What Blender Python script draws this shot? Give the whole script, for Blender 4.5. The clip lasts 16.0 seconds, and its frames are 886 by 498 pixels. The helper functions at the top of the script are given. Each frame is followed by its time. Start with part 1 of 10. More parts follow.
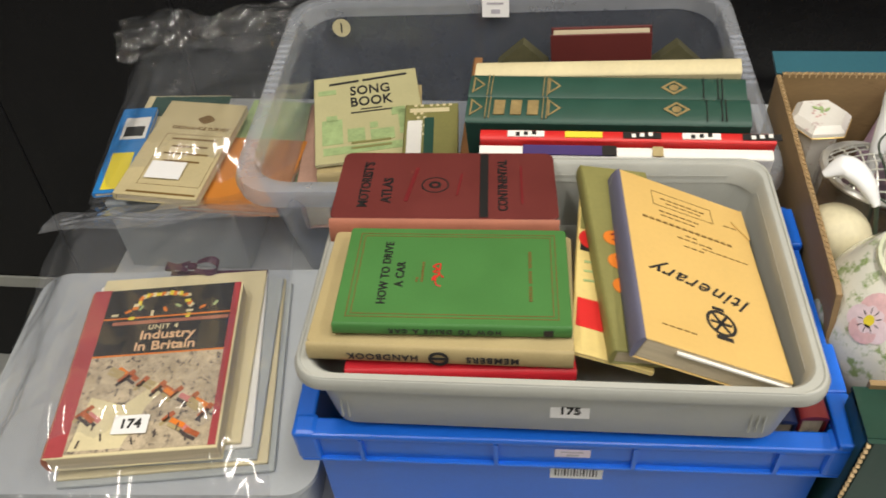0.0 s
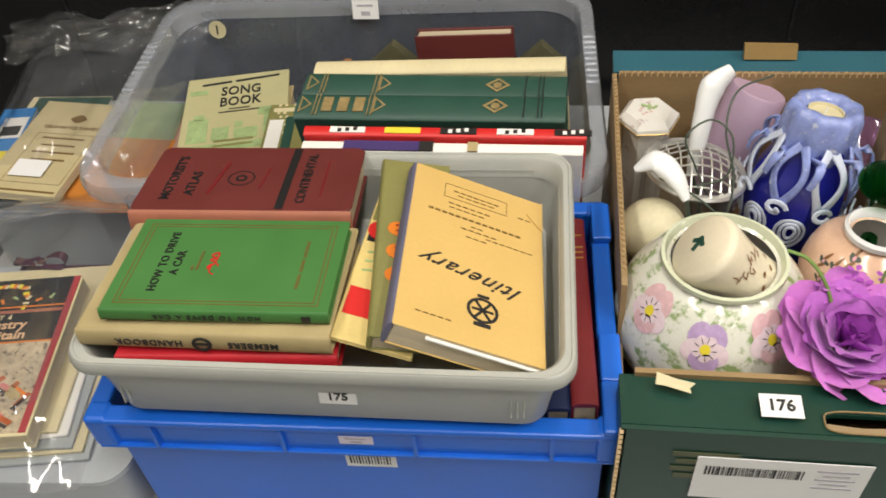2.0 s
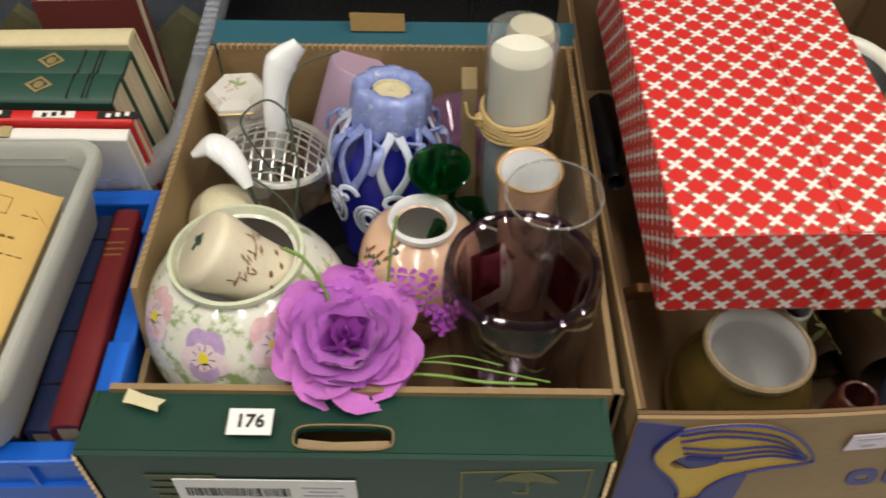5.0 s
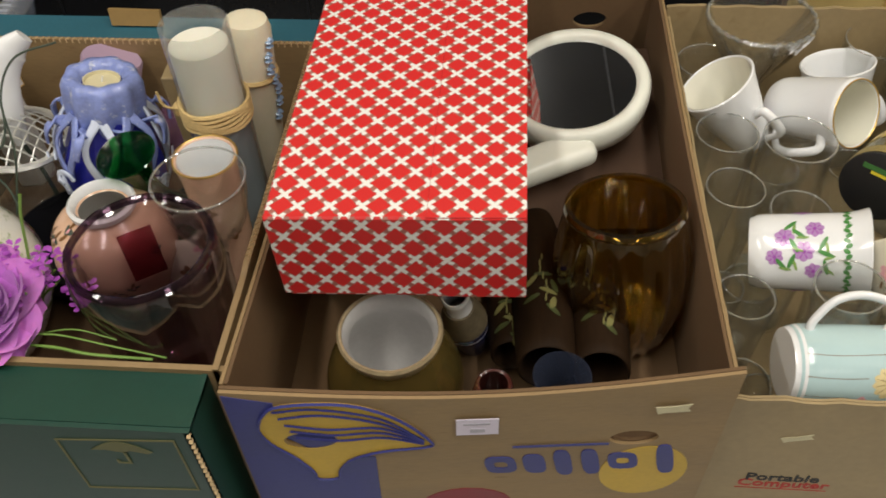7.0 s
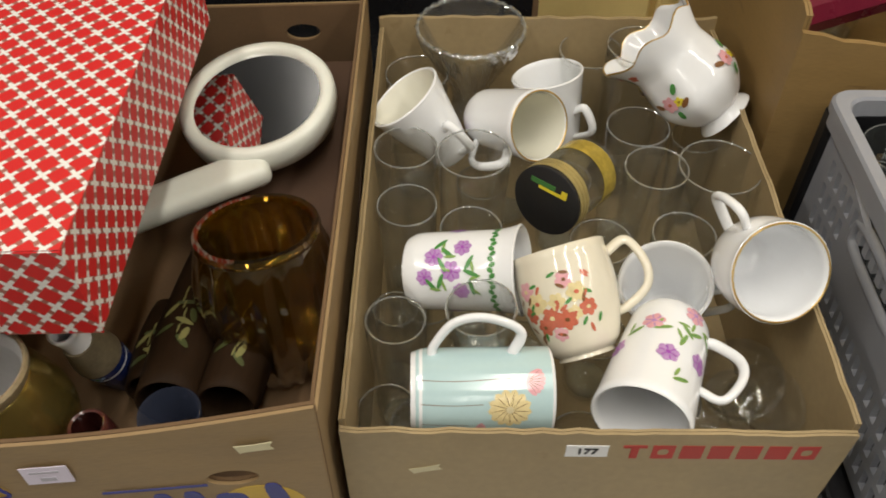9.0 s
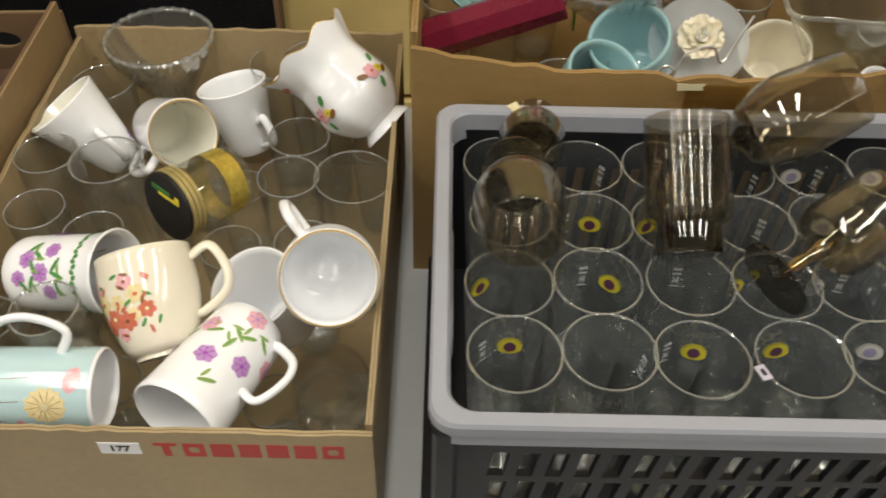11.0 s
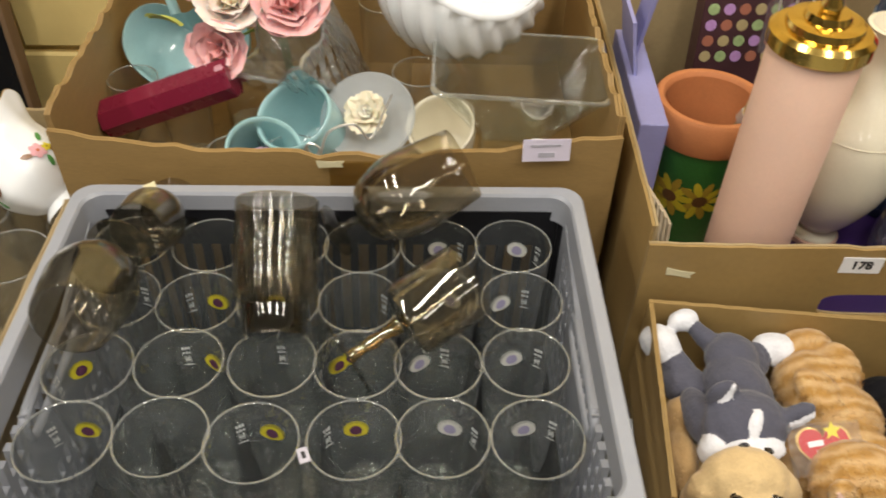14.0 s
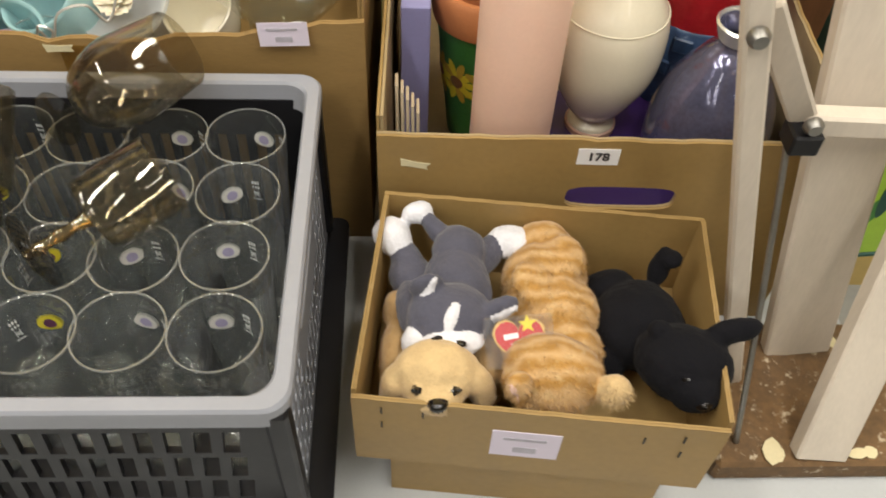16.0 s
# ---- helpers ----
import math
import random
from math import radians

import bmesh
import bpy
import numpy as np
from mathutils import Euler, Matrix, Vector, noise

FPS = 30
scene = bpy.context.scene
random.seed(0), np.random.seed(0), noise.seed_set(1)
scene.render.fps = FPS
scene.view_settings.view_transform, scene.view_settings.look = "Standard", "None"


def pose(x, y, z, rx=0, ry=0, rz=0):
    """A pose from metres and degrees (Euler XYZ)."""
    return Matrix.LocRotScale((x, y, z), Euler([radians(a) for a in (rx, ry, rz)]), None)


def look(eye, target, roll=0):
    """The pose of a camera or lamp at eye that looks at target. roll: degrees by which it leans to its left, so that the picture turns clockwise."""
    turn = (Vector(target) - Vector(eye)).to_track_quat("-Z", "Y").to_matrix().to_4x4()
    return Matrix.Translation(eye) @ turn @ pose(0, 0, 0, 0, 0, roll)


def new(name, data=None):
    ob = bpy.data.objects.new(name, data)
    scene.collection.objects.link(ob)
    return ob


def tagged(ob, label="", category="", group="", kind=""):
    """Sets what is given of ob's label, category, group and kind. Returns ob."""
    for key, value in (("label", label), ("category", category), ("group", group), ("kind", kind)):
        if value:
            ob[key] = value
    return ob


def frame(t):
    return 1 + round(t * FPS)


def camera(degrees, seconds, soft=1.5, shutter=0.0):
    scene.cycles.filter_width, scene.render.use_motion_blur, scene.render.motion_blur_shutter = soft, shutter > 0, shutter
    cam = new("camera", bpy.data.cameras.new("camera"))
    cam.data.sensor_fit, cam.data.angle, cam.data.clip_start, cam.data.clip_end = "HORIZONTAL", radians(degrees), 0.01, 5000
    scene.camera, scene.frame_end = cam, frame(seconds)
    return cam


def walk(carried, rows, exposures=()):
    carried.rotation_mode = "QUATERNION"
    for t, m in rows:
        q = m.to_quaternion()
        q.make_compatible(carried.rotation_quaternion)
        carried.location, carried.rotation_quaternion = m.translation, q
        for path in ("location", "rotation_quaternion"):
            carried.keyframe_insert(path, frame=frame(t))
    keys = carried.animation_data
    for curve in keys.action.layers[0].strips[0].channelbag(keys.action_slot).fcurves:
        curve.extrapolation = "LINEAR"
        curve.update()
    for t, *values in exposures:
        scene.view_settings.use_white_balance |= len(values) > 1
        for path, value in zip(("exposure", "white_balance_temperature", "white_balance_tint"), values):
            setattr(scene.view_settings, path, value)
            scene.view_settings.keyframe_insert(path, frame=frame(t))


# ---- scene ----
# camera and its way along the table
cam = camera(55.3, 16.0, soft=1.7, shutter=0.3)
PATH = [
    (0, (0.0449, 0.0491, 1.558), (-0.1984, 1.4191, 0.121), -5.4),
    (0.5, (0.1025, 0.0561, 1.555), (-0.1463, 1.4427, 0.135), -5.0),
    (1, (0.1413, 0.0605, 1.553), (-0.1145, 1.4576, 0.144), -5.1),
    (1.5, (0.1831, 0.0532, 1.551), (-0.0761, 1.4439, 0.138), -5.4),
    (2, (0.2288, 0.0471, 1.544), (-0.0281, 1.434, 0.126), -5.6),
    (2.5, (0.2642, 0.0552, 1.539), (0.0263, 1.4438, 0.119), -5.6),
    (3, (0.301, 0.0815, 1.531), (0.111, 1.4622, 0.096), -4.7),
    (3.5, (0.3636, 0.1121, 1.517), (0.2184, 1.4616, 0.048), -3.7),
    (4, (0.4181, 0.1319, 1.509), (0.3431, 1.4705, 0.024), -1.6),
    (4.5, (0.4628, 0.1369, 1.508), (0.4261, 1.4637, 0.013), -0.7),
    (5, (0.5343, 0.1351, 1.51), (0.5236, 1.4612, 0.014), 0.3),
    (5.2, (0.5717, 0.1313, 1.512), (0.569, 1.4591, 0.017), 0.7),
    (7.3, (0.8909, 0.1201, 1.508), (0.7455, 1.4615, 0.031), -2.5),
    (7.5, (0.9088, 0.1227, 1.496), (0.8049, 1.4707, 0.023), -1.1),
    (8, (0.9721, 0.1332, 1.488), (0.9197, 1.5009, 0.03), -0.9),
    (8.5, (1.0552, 0.1465, 1.488), (1.0344, 1.5209, 0.035), -0.2),
    (9, (1.1228, 0.1665, 1.487), (1.1134, 1.5238, 0.017), 0.1),
    (9.5, (1.1747, 0.169, 1.484), (1.1471, 1.5057, -0.003), -0.5),
    (10, (1.2699, 0.1713, 1.484), (1.2262, 1.5197, 0.008), -0.6),
    (10.2, (1.3166, 0.1654, 1.486), (1.2902, 1.5232, 0.017), 0.3),
    (12.3, (1.6274, 0.1464, 1.539), (1.6592, 1.6077, 0.175), 1.4),
    (12.5, (1.6395, 0.1464, 1.543), (1.6746, 1.6492, 0.223), 1.4),
    (13, (1.6632, 0.1505, 1.549), (1.6988, 1.6945, 0.279), 1.5),
    (13.5, (1.7214, 0.1506, 1.544), (1.7364, 1.6657, 0.238), 1.3),
    (14, (1.7995, 0.1645, 1.536), (1.8561, 1.6179, 0.164), 1.8),
    (14.5, (1.8613, 0.1809, 1.539), (1.9565, 1.5946, 0.128), 1.5),
    (15, (1.9089, 0.1881, 1.542), (2.0782, 1.5801, 0.115), 3.2),
    (15.5, (1.9633, 0.1858, 1.534), (2.1038, 1.5051, 0.038), 3.2),
    (16, (2.0355, 0.1751, 1.534), (2.1224, 1.4304, -0.021), 3.2),
]
walk(cam, [(t, look(eye, target, roll)) for t, eye, target, roll in PATH],
     exposures=[(0, 0.18), (2.5, 0.12), (4.5, -0.10), (7.5, -0.25), (9.5, -0.22), (10.2, -0.1), (12.5, -0.05), (13, 0.08), (13.5, -0.05), (14, 0.25), (14.5, 0.42), (15, 0.27), (15.5, 0.30), (16, 0.30)])
scene.cycles.transparent_max_bounces = 32
scene.cycles.transmission_bounces = 12
scene.cycles.max_bounces = 14

# ---- light: a hall with strip lights under a white ceiling ----
world = bpy.data.worlds.new("world")
scene.world = world
world.use_nodes = True
world.node_tree.nodes["Background"].inputs[0].default_value = (0.9, 0.95, 1.0, 1)
world.node_tree.nodes["Background"].inputs[1].default_value = 0.12


def strip_lamp(x, y, power, sx=0.12, sy=1.5, warm=(1.0, 0.94, 0.84)):
    d = bpy.data.lights.new("strip_lamp_light", "AREA")
    d.shape, d.size, d.size_y, d.energy, d.color = "RECTANGLE", sx, sy, power, warm
    ob = new("strip_lamp_light", d)
    ob.location = (x, y, 2.83)
    return ob


for lx in (-0.6, 0.4, 1.4, 2.4, 3.4):
    strip_lamp(lx, 0.05, 19.5)
    strip_lamp(lx, -2.4, 6)


# ---- mesh helpers ----
def aim(base, tip, hint=(0, -1, 0)):
    """A pose at base with z towards tip and x as near to hint as can be."""
    z = (Vector(tip) - Vector(base)).normalized()
    x = Vector(hint) - z * z.dot(Vector(hint))
    if x.length < 1e-4:
        x = z.orthogonal()
    x.normalize()
    y = z.cross(x)
    m = Matrix((x, y, z)).transposed().to_4x4()
    m.translation = base
    return m


def corner3(a, b, c):
    """A pose at a with x towards b and y on the side of c."""
    x = (Vector(b) - Vector(a)).normalized()
    y = Vector(c) - Vector(a)
    y = (y - x * x.dot(y)).normalized()
    m = Matrix((x, y, x.cross(y))).transposed().to_4x4()
    m.translation = a
    return m


def thing(name, m, label, category, group=""):
    ob = new(name)
    ob.empty_display_size = 0.02
    ob.matrix_basis = m
    return tagged(ob, label, category, group)


def part(name, bm, material, parent=None, label="", smooth=False, angle=35):
    me = bpy.data.meshes.new(name)
    uv = bm.loops.layers.uv.verify()
    bm.normal_update()
    for f in bm.faces:
        n = f.normal
        ax = max(range(3), key=lambda k: abs(n[k]))
        for lo in f.loops:
            c = lo.vert.co
            lo[uv].uv = (c.y, c.z) if ax == 0 else (c.x, c.z) if ax == 1 else (c.x, c.y)
    bm.to_mesh(me)
    bm.free()
    me.materials.append(material)
    if smooth:
        me.shade_smooth()
        if angle < 180:
            me.set_sharp_from_angle(angle=radians(angle))
    ob = new(name, me)
    if parent is not None:
        ob.parent = parent
    return tagged(ob, label)


def again(src, parent, m, name=None):
    """One more object on the same mesh."""
    ob = new(name or src.data.name, src.data)
    ob.parent = parent
    ob.matrix_basis = m
    return ob


def box(c, s, m=None, bevel=0.0, bm=None, seg=1):
    bm = bm or bmesh.new()
    r = bmesh.ops.create_cube(bm, size=1.0)
    vs = r["verts"]
    for v in vs:
        v.co = Vector((v.co.x * s[0] + c[0], v.co.y * s[1] + c[1], v.co.z * s[2] + c[2]))
    if bevel:
        es = list({e for v in vs for e in v.link_edges})
        b = bmesh.ops.bevel(bm, geom=es, offset=bevel, segments=seg, affect="EDGES", profile=0.5)
        vs = list({v for f in b["faces"] for v in f.verts} | {v for v in vs if v.is_valid})
    if m is not None:
        bmesh.ops.transform(bm, matrix=m, verts=vs)
    return bm


def lathe(profile, seg=32, m=None, bm=None, fn=None):
    """Turn (r, z) round z; r 0 closes. fn(angle, r, z) may change a point."""
    bm = bm or bmesh.new()
    rings = []
    for r, z in profile:
        if r < 1e-6:
            rings.append([bm.verts.new((0, 0, z))])
            continue
        ring = []
        for k in range(seg):
            a = 2 * math.pi * k / seg
            p = fn(a, r, z) if fn else (r * math.cos(a), r * math.sin(a), z)
            ring.append(bm.verts.new(p))
        rings.append(ring)
    for a, b in zip(rings, rings[1:]):
        for k in range(seg):
            q = (k + 1) % seg
            if len(a) == 1 and len(b) == 1:
                break
            if len(a) == 1:
                bm.faces.new((a[0], b[q], b[k]))
            elif len(b) == 1:
                bm.faces.new((a[k], a[q], b[0]))
            else:
                bm.faces.new((a[k], a[q], b[q], b[k]))
    if m is not None:
        bmesh.ops.transform(bm, matrix=m, verts=[v for r in rings for v in r])
    return bm


def tube(pts, r, seg=8, bm=None, closed=False, flat=1.0):
    """A round bar along points; r a number or one for each point; flat squeezes it."""
    bm = bm or bmesh.new()
    pts = [Vector(p) for p in pts]
    n = len(pts)
    rings, side = [], None
    for i, p in enumerate(pts):
        a = pts[(i - 1) % n] if closed or i else p
        b = pts[(i + 1) % n] if closed or i < n - 1 else p
        d = (b - a).normalized()
        if side is None:
            side = d.orthogonal().normalized()
        side = (side - d * d.dot(side)).normalized()
        up = d.cross(side)
        ri = r[i] if isinstance(r, (list, tuple)) else r
        rings.append([bm.verts.new(p + side * ri * math.cos(2 * math.pi * k / seg) + up * ri * flat * math.sin(2 * math.pi * k / seg)) for k in range(seg)])
    pairs = list(zip(rings, rings[1:])) + ([(rings[-1], rings[0])] if closed else [])
    for a, b in pairs:
        for k in range(seg):
            q = (k + 1) % seg
            bm.faces.new((a[k], a[q], b[q], b[k]))
    if not closed:
        bm.faces.new(rings[0][::-1])
        bm.faces.new(rings[-1])
    return bm


def bend(pts, n=8):
    """A smooth line through points (Catmull-Rom)."""
    pts = [Vector(p) for p in pts]
    q = [pts[0] * 2 - pts[1]] + pts + [pts[-1] * 2 - pts[-2]]
    out = []
    for i in range(1, len(q) - 2):
        for k in range(n):
            t = k / n
            a, b, c, d = q[i - 1], q[i], q[i + 1], q[i + 2]
            out.append(0.5 * ((2 * b) + (c - a) * t + (2 * a - 5 * b + 4 * c - d) * t * t + (3 * b - a - 3 * c + d) * t ** 3))
    return out + [pts[-1]]


def plate(outer, holes, thick, m=None, bm=None):
    """A board in the x-z plane, its outline and holes given as (x, z), thick along +y."""
    own = bmesh.new()
    for loop in [outer] + list(holes):
        vs = [own.verts.new((x, 0, z)) for x, z in loop]
        for k in range(len(vs)):
            own.edges.new((vs[k], vs[(k + 1) % len(vs)]))
    bmesh.ops.triangle_fill(own, use_beauty=True, use_dissolve=False, edges=own.edges[:])
    faces = own.faces[:]
    r = bmesh.ops.extrude_face_region(own, geom=faces)
    vs = [g for g in r["geom"] if isinstance(g, bmesh.types.BMVert)]
    bmesh.ops.translate(own, vec=(0, thick, 0), verts=vs)
    bmesh.ops.recalc_face_normals(own, faces=own.faces[:])
    if m is not None:
        bmesh.ops.transform(own, matrix=m, verts=own.verts[:])
    if bm is None:
        return own
    me = bpy.data.meshes.new("join")
    own.to_mesh(me)
    own.free()
    bm.from_mesh(me)
    bpy.data.meshes.remove(me)
    return bm


def rect(x0, x1, z0, z1):
    return [(x0, z0), (x1, z0), (x1, z1), (x0, z1)]


def oval(cx, cz, a, b, n=20, p=2.0):
    out = []
    for k in range(n):
        t = 2 * math.pi * k / n
        c, s = math.cos(t), math.sin(t)
        out.append((cx + a * math.copysign(abs(c) ** (2 / p), c), cz + b * math.copysign(abs(s) ** (2 / p), s)))
    return out


def disc(pts3, bm=None):
    bm = bm or bmesh.new()
    bm.faces.new([bm.verts.new(p) for p in pts3])
    return bm


def sheet(fn, nu, nv, bm=None, closed_u=False):
    """A surface of points fn(u, v), u and v from 0 to 1."""
    bm = bm or bmesh.new()
    g = [[bm.verts.new(fn(i / nu, j / nv)) for j in range(nv + 1)] for i in range(nu if closed_u else nu + 1)]
    for i in range(nu):
        for j in range(nv):
            a, b = g[i], g[(i + 1) % len(g)]
            bm.faces.new((a[j], b[j], b[j + 1], a[j + 1]))
    return bm


def words(name, text, size, material, parent, m, label="", squeeze=1.0, spread=1.0, depth=0.0003, align="CENTER", bold=0.018, slant=0.0):
    """Raised letters lying in the local x-y plane."""
    c = bpy.data.curves.new(name, "FONT")
    c.body, c.size, c.extrude, c.align_x, c.align_y, c.space_character = text, size, depth, align, "CENTER", spread
    c.resolution_u, c.offset, c.shear = 3, size * bold, slant
    ob = bpy.data.objects.new(name, c)
    me = bpy.data.meshes.new_from_object(ob)
    bpy.data.objects.remove(ob)
    me.name = name
    for v in me.vertices:
        v.co.x *= squeeze
    me.materials.clear()
    me.materials.append(material)
    w = new(name, me)
    w.parent = parent
    w.matrix_basis = m
    return tagged(w, label)


# ---- materials ----
def nodes_of(name):
    m = bpy.data.materials.new(name)
    m.use_nodes = True
    t = m.node_tree
    return m, t, t.nodes["Principled BSDF"]


def node(t, kind, **kw):
    n = t.nodes.new(kind)
    for k, v in kw.items():
        n.inputs[k].default_value = v
    return n


def math_node(t, op, a, b=None):
    n = t.nodes.new("ShaderNodeMath")
    n.operation = op
    for i, v in enumerate((a, b)):
        if v is None:
            continue
        if isinstance(v, (int, float)):
            n.inputs[i].default_value = v
        else:
            t.links.new(v, n.inputs[i])
    return n.outputs[0]


def mix_col(t, fac, a, b):
    n = t.nodes.new("ShaderNodeMix")
    n.data_type = "RGBA"
    for i, v in ((0, fac), (6, a), (7, b)):
        if isinstance(v, (int, float)):
            n.inputs[i].default_value = v
        elif isinstance(v, tuple):
            n.inputs[i].default_value = (*v, 1)
        else:
            t.links.new(v, n.inputs[i])
    return n.outputs[2]


def mat(name, col, rough=0.5, metal=0.0, var=0.15, scale=18.0, bump=0.08, bscale=260.0, coat=0.0, sheen=0.0, second=None, mark=0.0, stretch=(1, 1, 1), sss=0.0, spec=0.5):
    """A surface with stains (scale) and grain (bscale); second: a colour that shows through in patches (mark)."""
    m, t, p = nodes_of(name)
    tc = t.nodes.new("ShaderNodeTexCoord")
    mp = t.nodes.new("ShaderNodeMapping")
    mp.inputs["Scale"].default_value = stretch
    t.links.new(tc.outputs["Object"], mp.inputs[0])
    n1 = node(t, "ShaderNodeTexNoise", Scale=scale, Detail=5.0, Roughness=0.6)
    n2 = node(t, "ShaderNodeTexNoise", Scale=bscale, Detail=3.0)
    t.links.new(mp.outputs[0], n1.inputs["Vector"])
    t.links.new(mp.outputs[0], n2.inputs["Vector"])
    f = math_node(t, "ADD", math_node(t, "MULTIPLY", n1.outputs[0], 0.7), math_node(t, "MULTIPLY", n2.outputs[0], 0.3))
    ramp = t.nodes.new("ShaderNodeMapRange")
    ramp.inputs[1].default_value, ramp.inputs[2].default_value = 0.3, 0.7
    t.links.new(f, ramp.inputs[0])
    lo = tuple(max(0.0, c * (1 - var)) for c in col)
    hi = tuple(min(1.0, c * (1 + var)) for c in col)
    c = mix_col(t, ramp.outputs[0], lo, hi)
    if second:
        n3 = node(t, "ShaderNodeTexNoise", Scale=scale * 2.3, Detail=8.0, Roughness=0.7)
        t.links.new(mp.outputs[0], n3.inputs["Vector"])
        r3 = t.nodes.new("ShaderNodeMapRange")
        r3.inputs[1].default_value, r3.inputs[2].default_value = 0.72 - mark * 0.3, 0.80 - mark * 0.3
        t.links.new(n3.outputs[0], r3.inputs[0])
        c = mix_col(t, r3.outputs[0], c, second)
    t.links.new(c, p.inputs["Base Color"])
    p.inputs["Roughness"].default_value = rough
    rr = t.nodes.new("ShaderNodeMapRange")
    rr.inputs[3].default_value, rr.inputs[4].default_value = max(0.02, rough * 0.8), min(1, rough * 1.2)
    t.links.new(n1.outputs[0], rr.inputs[0])
    t.links.new(rr.outputs[0], p.inputs["Roughness"])
    p.inputs["Metallic"].default_value = metal
    p.inputs["Specular IOR Level"].default_value = spec
    p.inputs["Coat Weight"].default_value = coat
    p.inputs["Sheen Weight"].default_value = sheen
    if sss:
        p.inputs["Subsurface Weight"].default_value = sss
        p.inputs["Subsurface Radius"].default_value = (0.01, 0.006, 0.004)
    if bump:
        b = node(t, "ShaderNodeBump", Strength=bump, Distance=0.002)
        t.links.new(f, b.inputs["Height"])
        t.links.new(b.outputs[0], p.inputs["Normal"])
    return m


def glass(name, tint=(1, 1, 1), gloss=1.0, rough=0.02, cloud=0.0, cloud_col=(0.9, 0.92, 0.95), ior=1.45, edge=0.8):
    """Thin glass or clear plastic: it lets light through with a tint, shines by Fresnel, and may be clouded."""
    m = bpy.data.materials.new(name)
    m.use_nodes = True
    t = m.node_tree
    t.nodes.remove(t.nodes["Principled BSDF"])
    out = t.nodes["Material Output"]
    tr = t.nodes.new("ShaderNodeBsdfTransparent")
    tr.inputs[0].default_value = (*tint, 1)
    body = tr.outputs[0]
    if cloud:
        di = t.nodes.new("ShaderNodeBsdfDiffuse")
        di.inputs[0].default_value = (*cloud_col, 1)
        tl = t.nodes.new("ShaderNodeBsdfTranslucent")
        tl.inputs[0].default_value = (*cloud_col, 1)
        mm = t.nodes.new("ShaderNodeMixShader")
        mm.inputs[0].default_value = 0.5
        t.links.new(di.outputs[0], mm.inputs[1])
        t.links.new(tl.outputs[0], mm.inputs[2])
        ms = t.nodes.new("ShaderNodeMixShader")
        nz = node(t, "ShaderNodeTexNoise", Scale=25.0, Detail=4.0)
        tc = t.nodes.new("ShaderNodeTexCoord")
        t.links.new(tc.outputs["Object"], nz.inputs["Vector"])
        rr = t.nodes.new("ShaderNodeMapRange")
        rr.inputs[3].default_value, rr.inputs[4].default_value = cloud * 0.8, cloud * 1.2
        t.links.new(nz.outputs[0], rr.inputs[0])
        t.links.new(rr.outputs[0], ms.inputs[0])
        t.links.new(body, ms.inputs[1])
        t.links.new(mm.outputs[0], ms.inputs[2])
        body = ms.outputs[0]
    gl = t.nodes.new("ShaderNodeBsdfGlossy")
    gl.inputs["Roughness"].default_value = rough
    lw = t.nodes.new("ShaderNodeLayerWeight")
    lw.inputs[0].default_value = 0.5
    f0 = ((ior - 1) / (ior + 1)) ** 2
    fac = math_node(t, "ADD", math_node(t, "MULTIPLY", math_node(t, "POWER", lw.outputs["Facing"], 4.0), (1 - f0) * edge), f0)
    mx = t.nodes.new("ShaderNodeMixShader")
    t.links.new(math_node(t, "MULTIPLY", fac, gloss), mx.inputs[0])
    t.links.new(body, mx.inputs[1])
    t.links.new(gl.outputs[0], mx.inputs[2])
    t.links.new(mx.outputs[0], out.inputs[0])
    return m


M = {}
M["card"] = mat("cardboard", (0.275, 0.185, 0.088), 0.6, var=0.16, scale=9, bump=0.25, bscale=120, stretch=(1, 1, 4), second=(0.225, 0.145, 0.066), mark=0.35)
M["card_pale"] = mat("pale cardboard", (0.34, 0.255, 0.135), 0.55, var=0.15, scale=10, bump=0.25, bscale=140, second=(0.28, 0.20, 0.10), mark=0.35)
M["card_gold"] = mat("golden cardboard", (0.315, 0.205, 0.074), 0.55, var=0.14, scale=10, bump=0.2, bscale=140, second=(0.30, 0.185, 0.062), mark=0.35)
M["card_warm"] = mat("warm brown cardboard", (0.285, 0.180, 0.066), 0.58, var=0.16, scale=9, bump=0.25, bscale=120, stretch=(1, 1, 4), second=(0.225, 0.138, 0.05), mark=0.35)
M["card_edge"] = mat("cut cardboard edge", (0.58, 0.43, 0.24), 0.9, var=0.3, scale=60, bump=0.4, bscale=300)
# brown card darkened: shade inside the boxes is put into its colour
M["card_in_shade"] = mat("cardboard inside", (0.14, 0.082, 0.038), 0.85, var=0.12, scale=9, bump=0.10)
M["green_card"] = mat("green printed card", (0.008, 0.045, 0.032), 0.42, var=0.15, scale=9, bump=0.06, bscale=180, second=(0.02, 0.09, 0.07), mark=0.1)
M["teal_card"] = mat("faded teal card", (0.02, 0.10, 0.14), 0.5, var=0.15, scale=9)
M["blue_pl"] = mat("blue plastic", (0.010, 0.135, 0.68), 0.35, var=0.08, scale=14, bump=0.05, bscale=400, second=(0.02, 0.14, 0.6), mark=0.1)
M["tray_pl"] = mat("grey plastic", (0.40, 0.41, 0.385), 0.42, var=0.07, scale=20, bump=0.05, bscale=500, second=(0.26, 0.26, 0.23), mark=0.16)
M["rim_pl"] = mat("pale grey plastic", (0.285, 0.297, 0.335), 0.36, var=0.05, scale=20, bump=0.04)
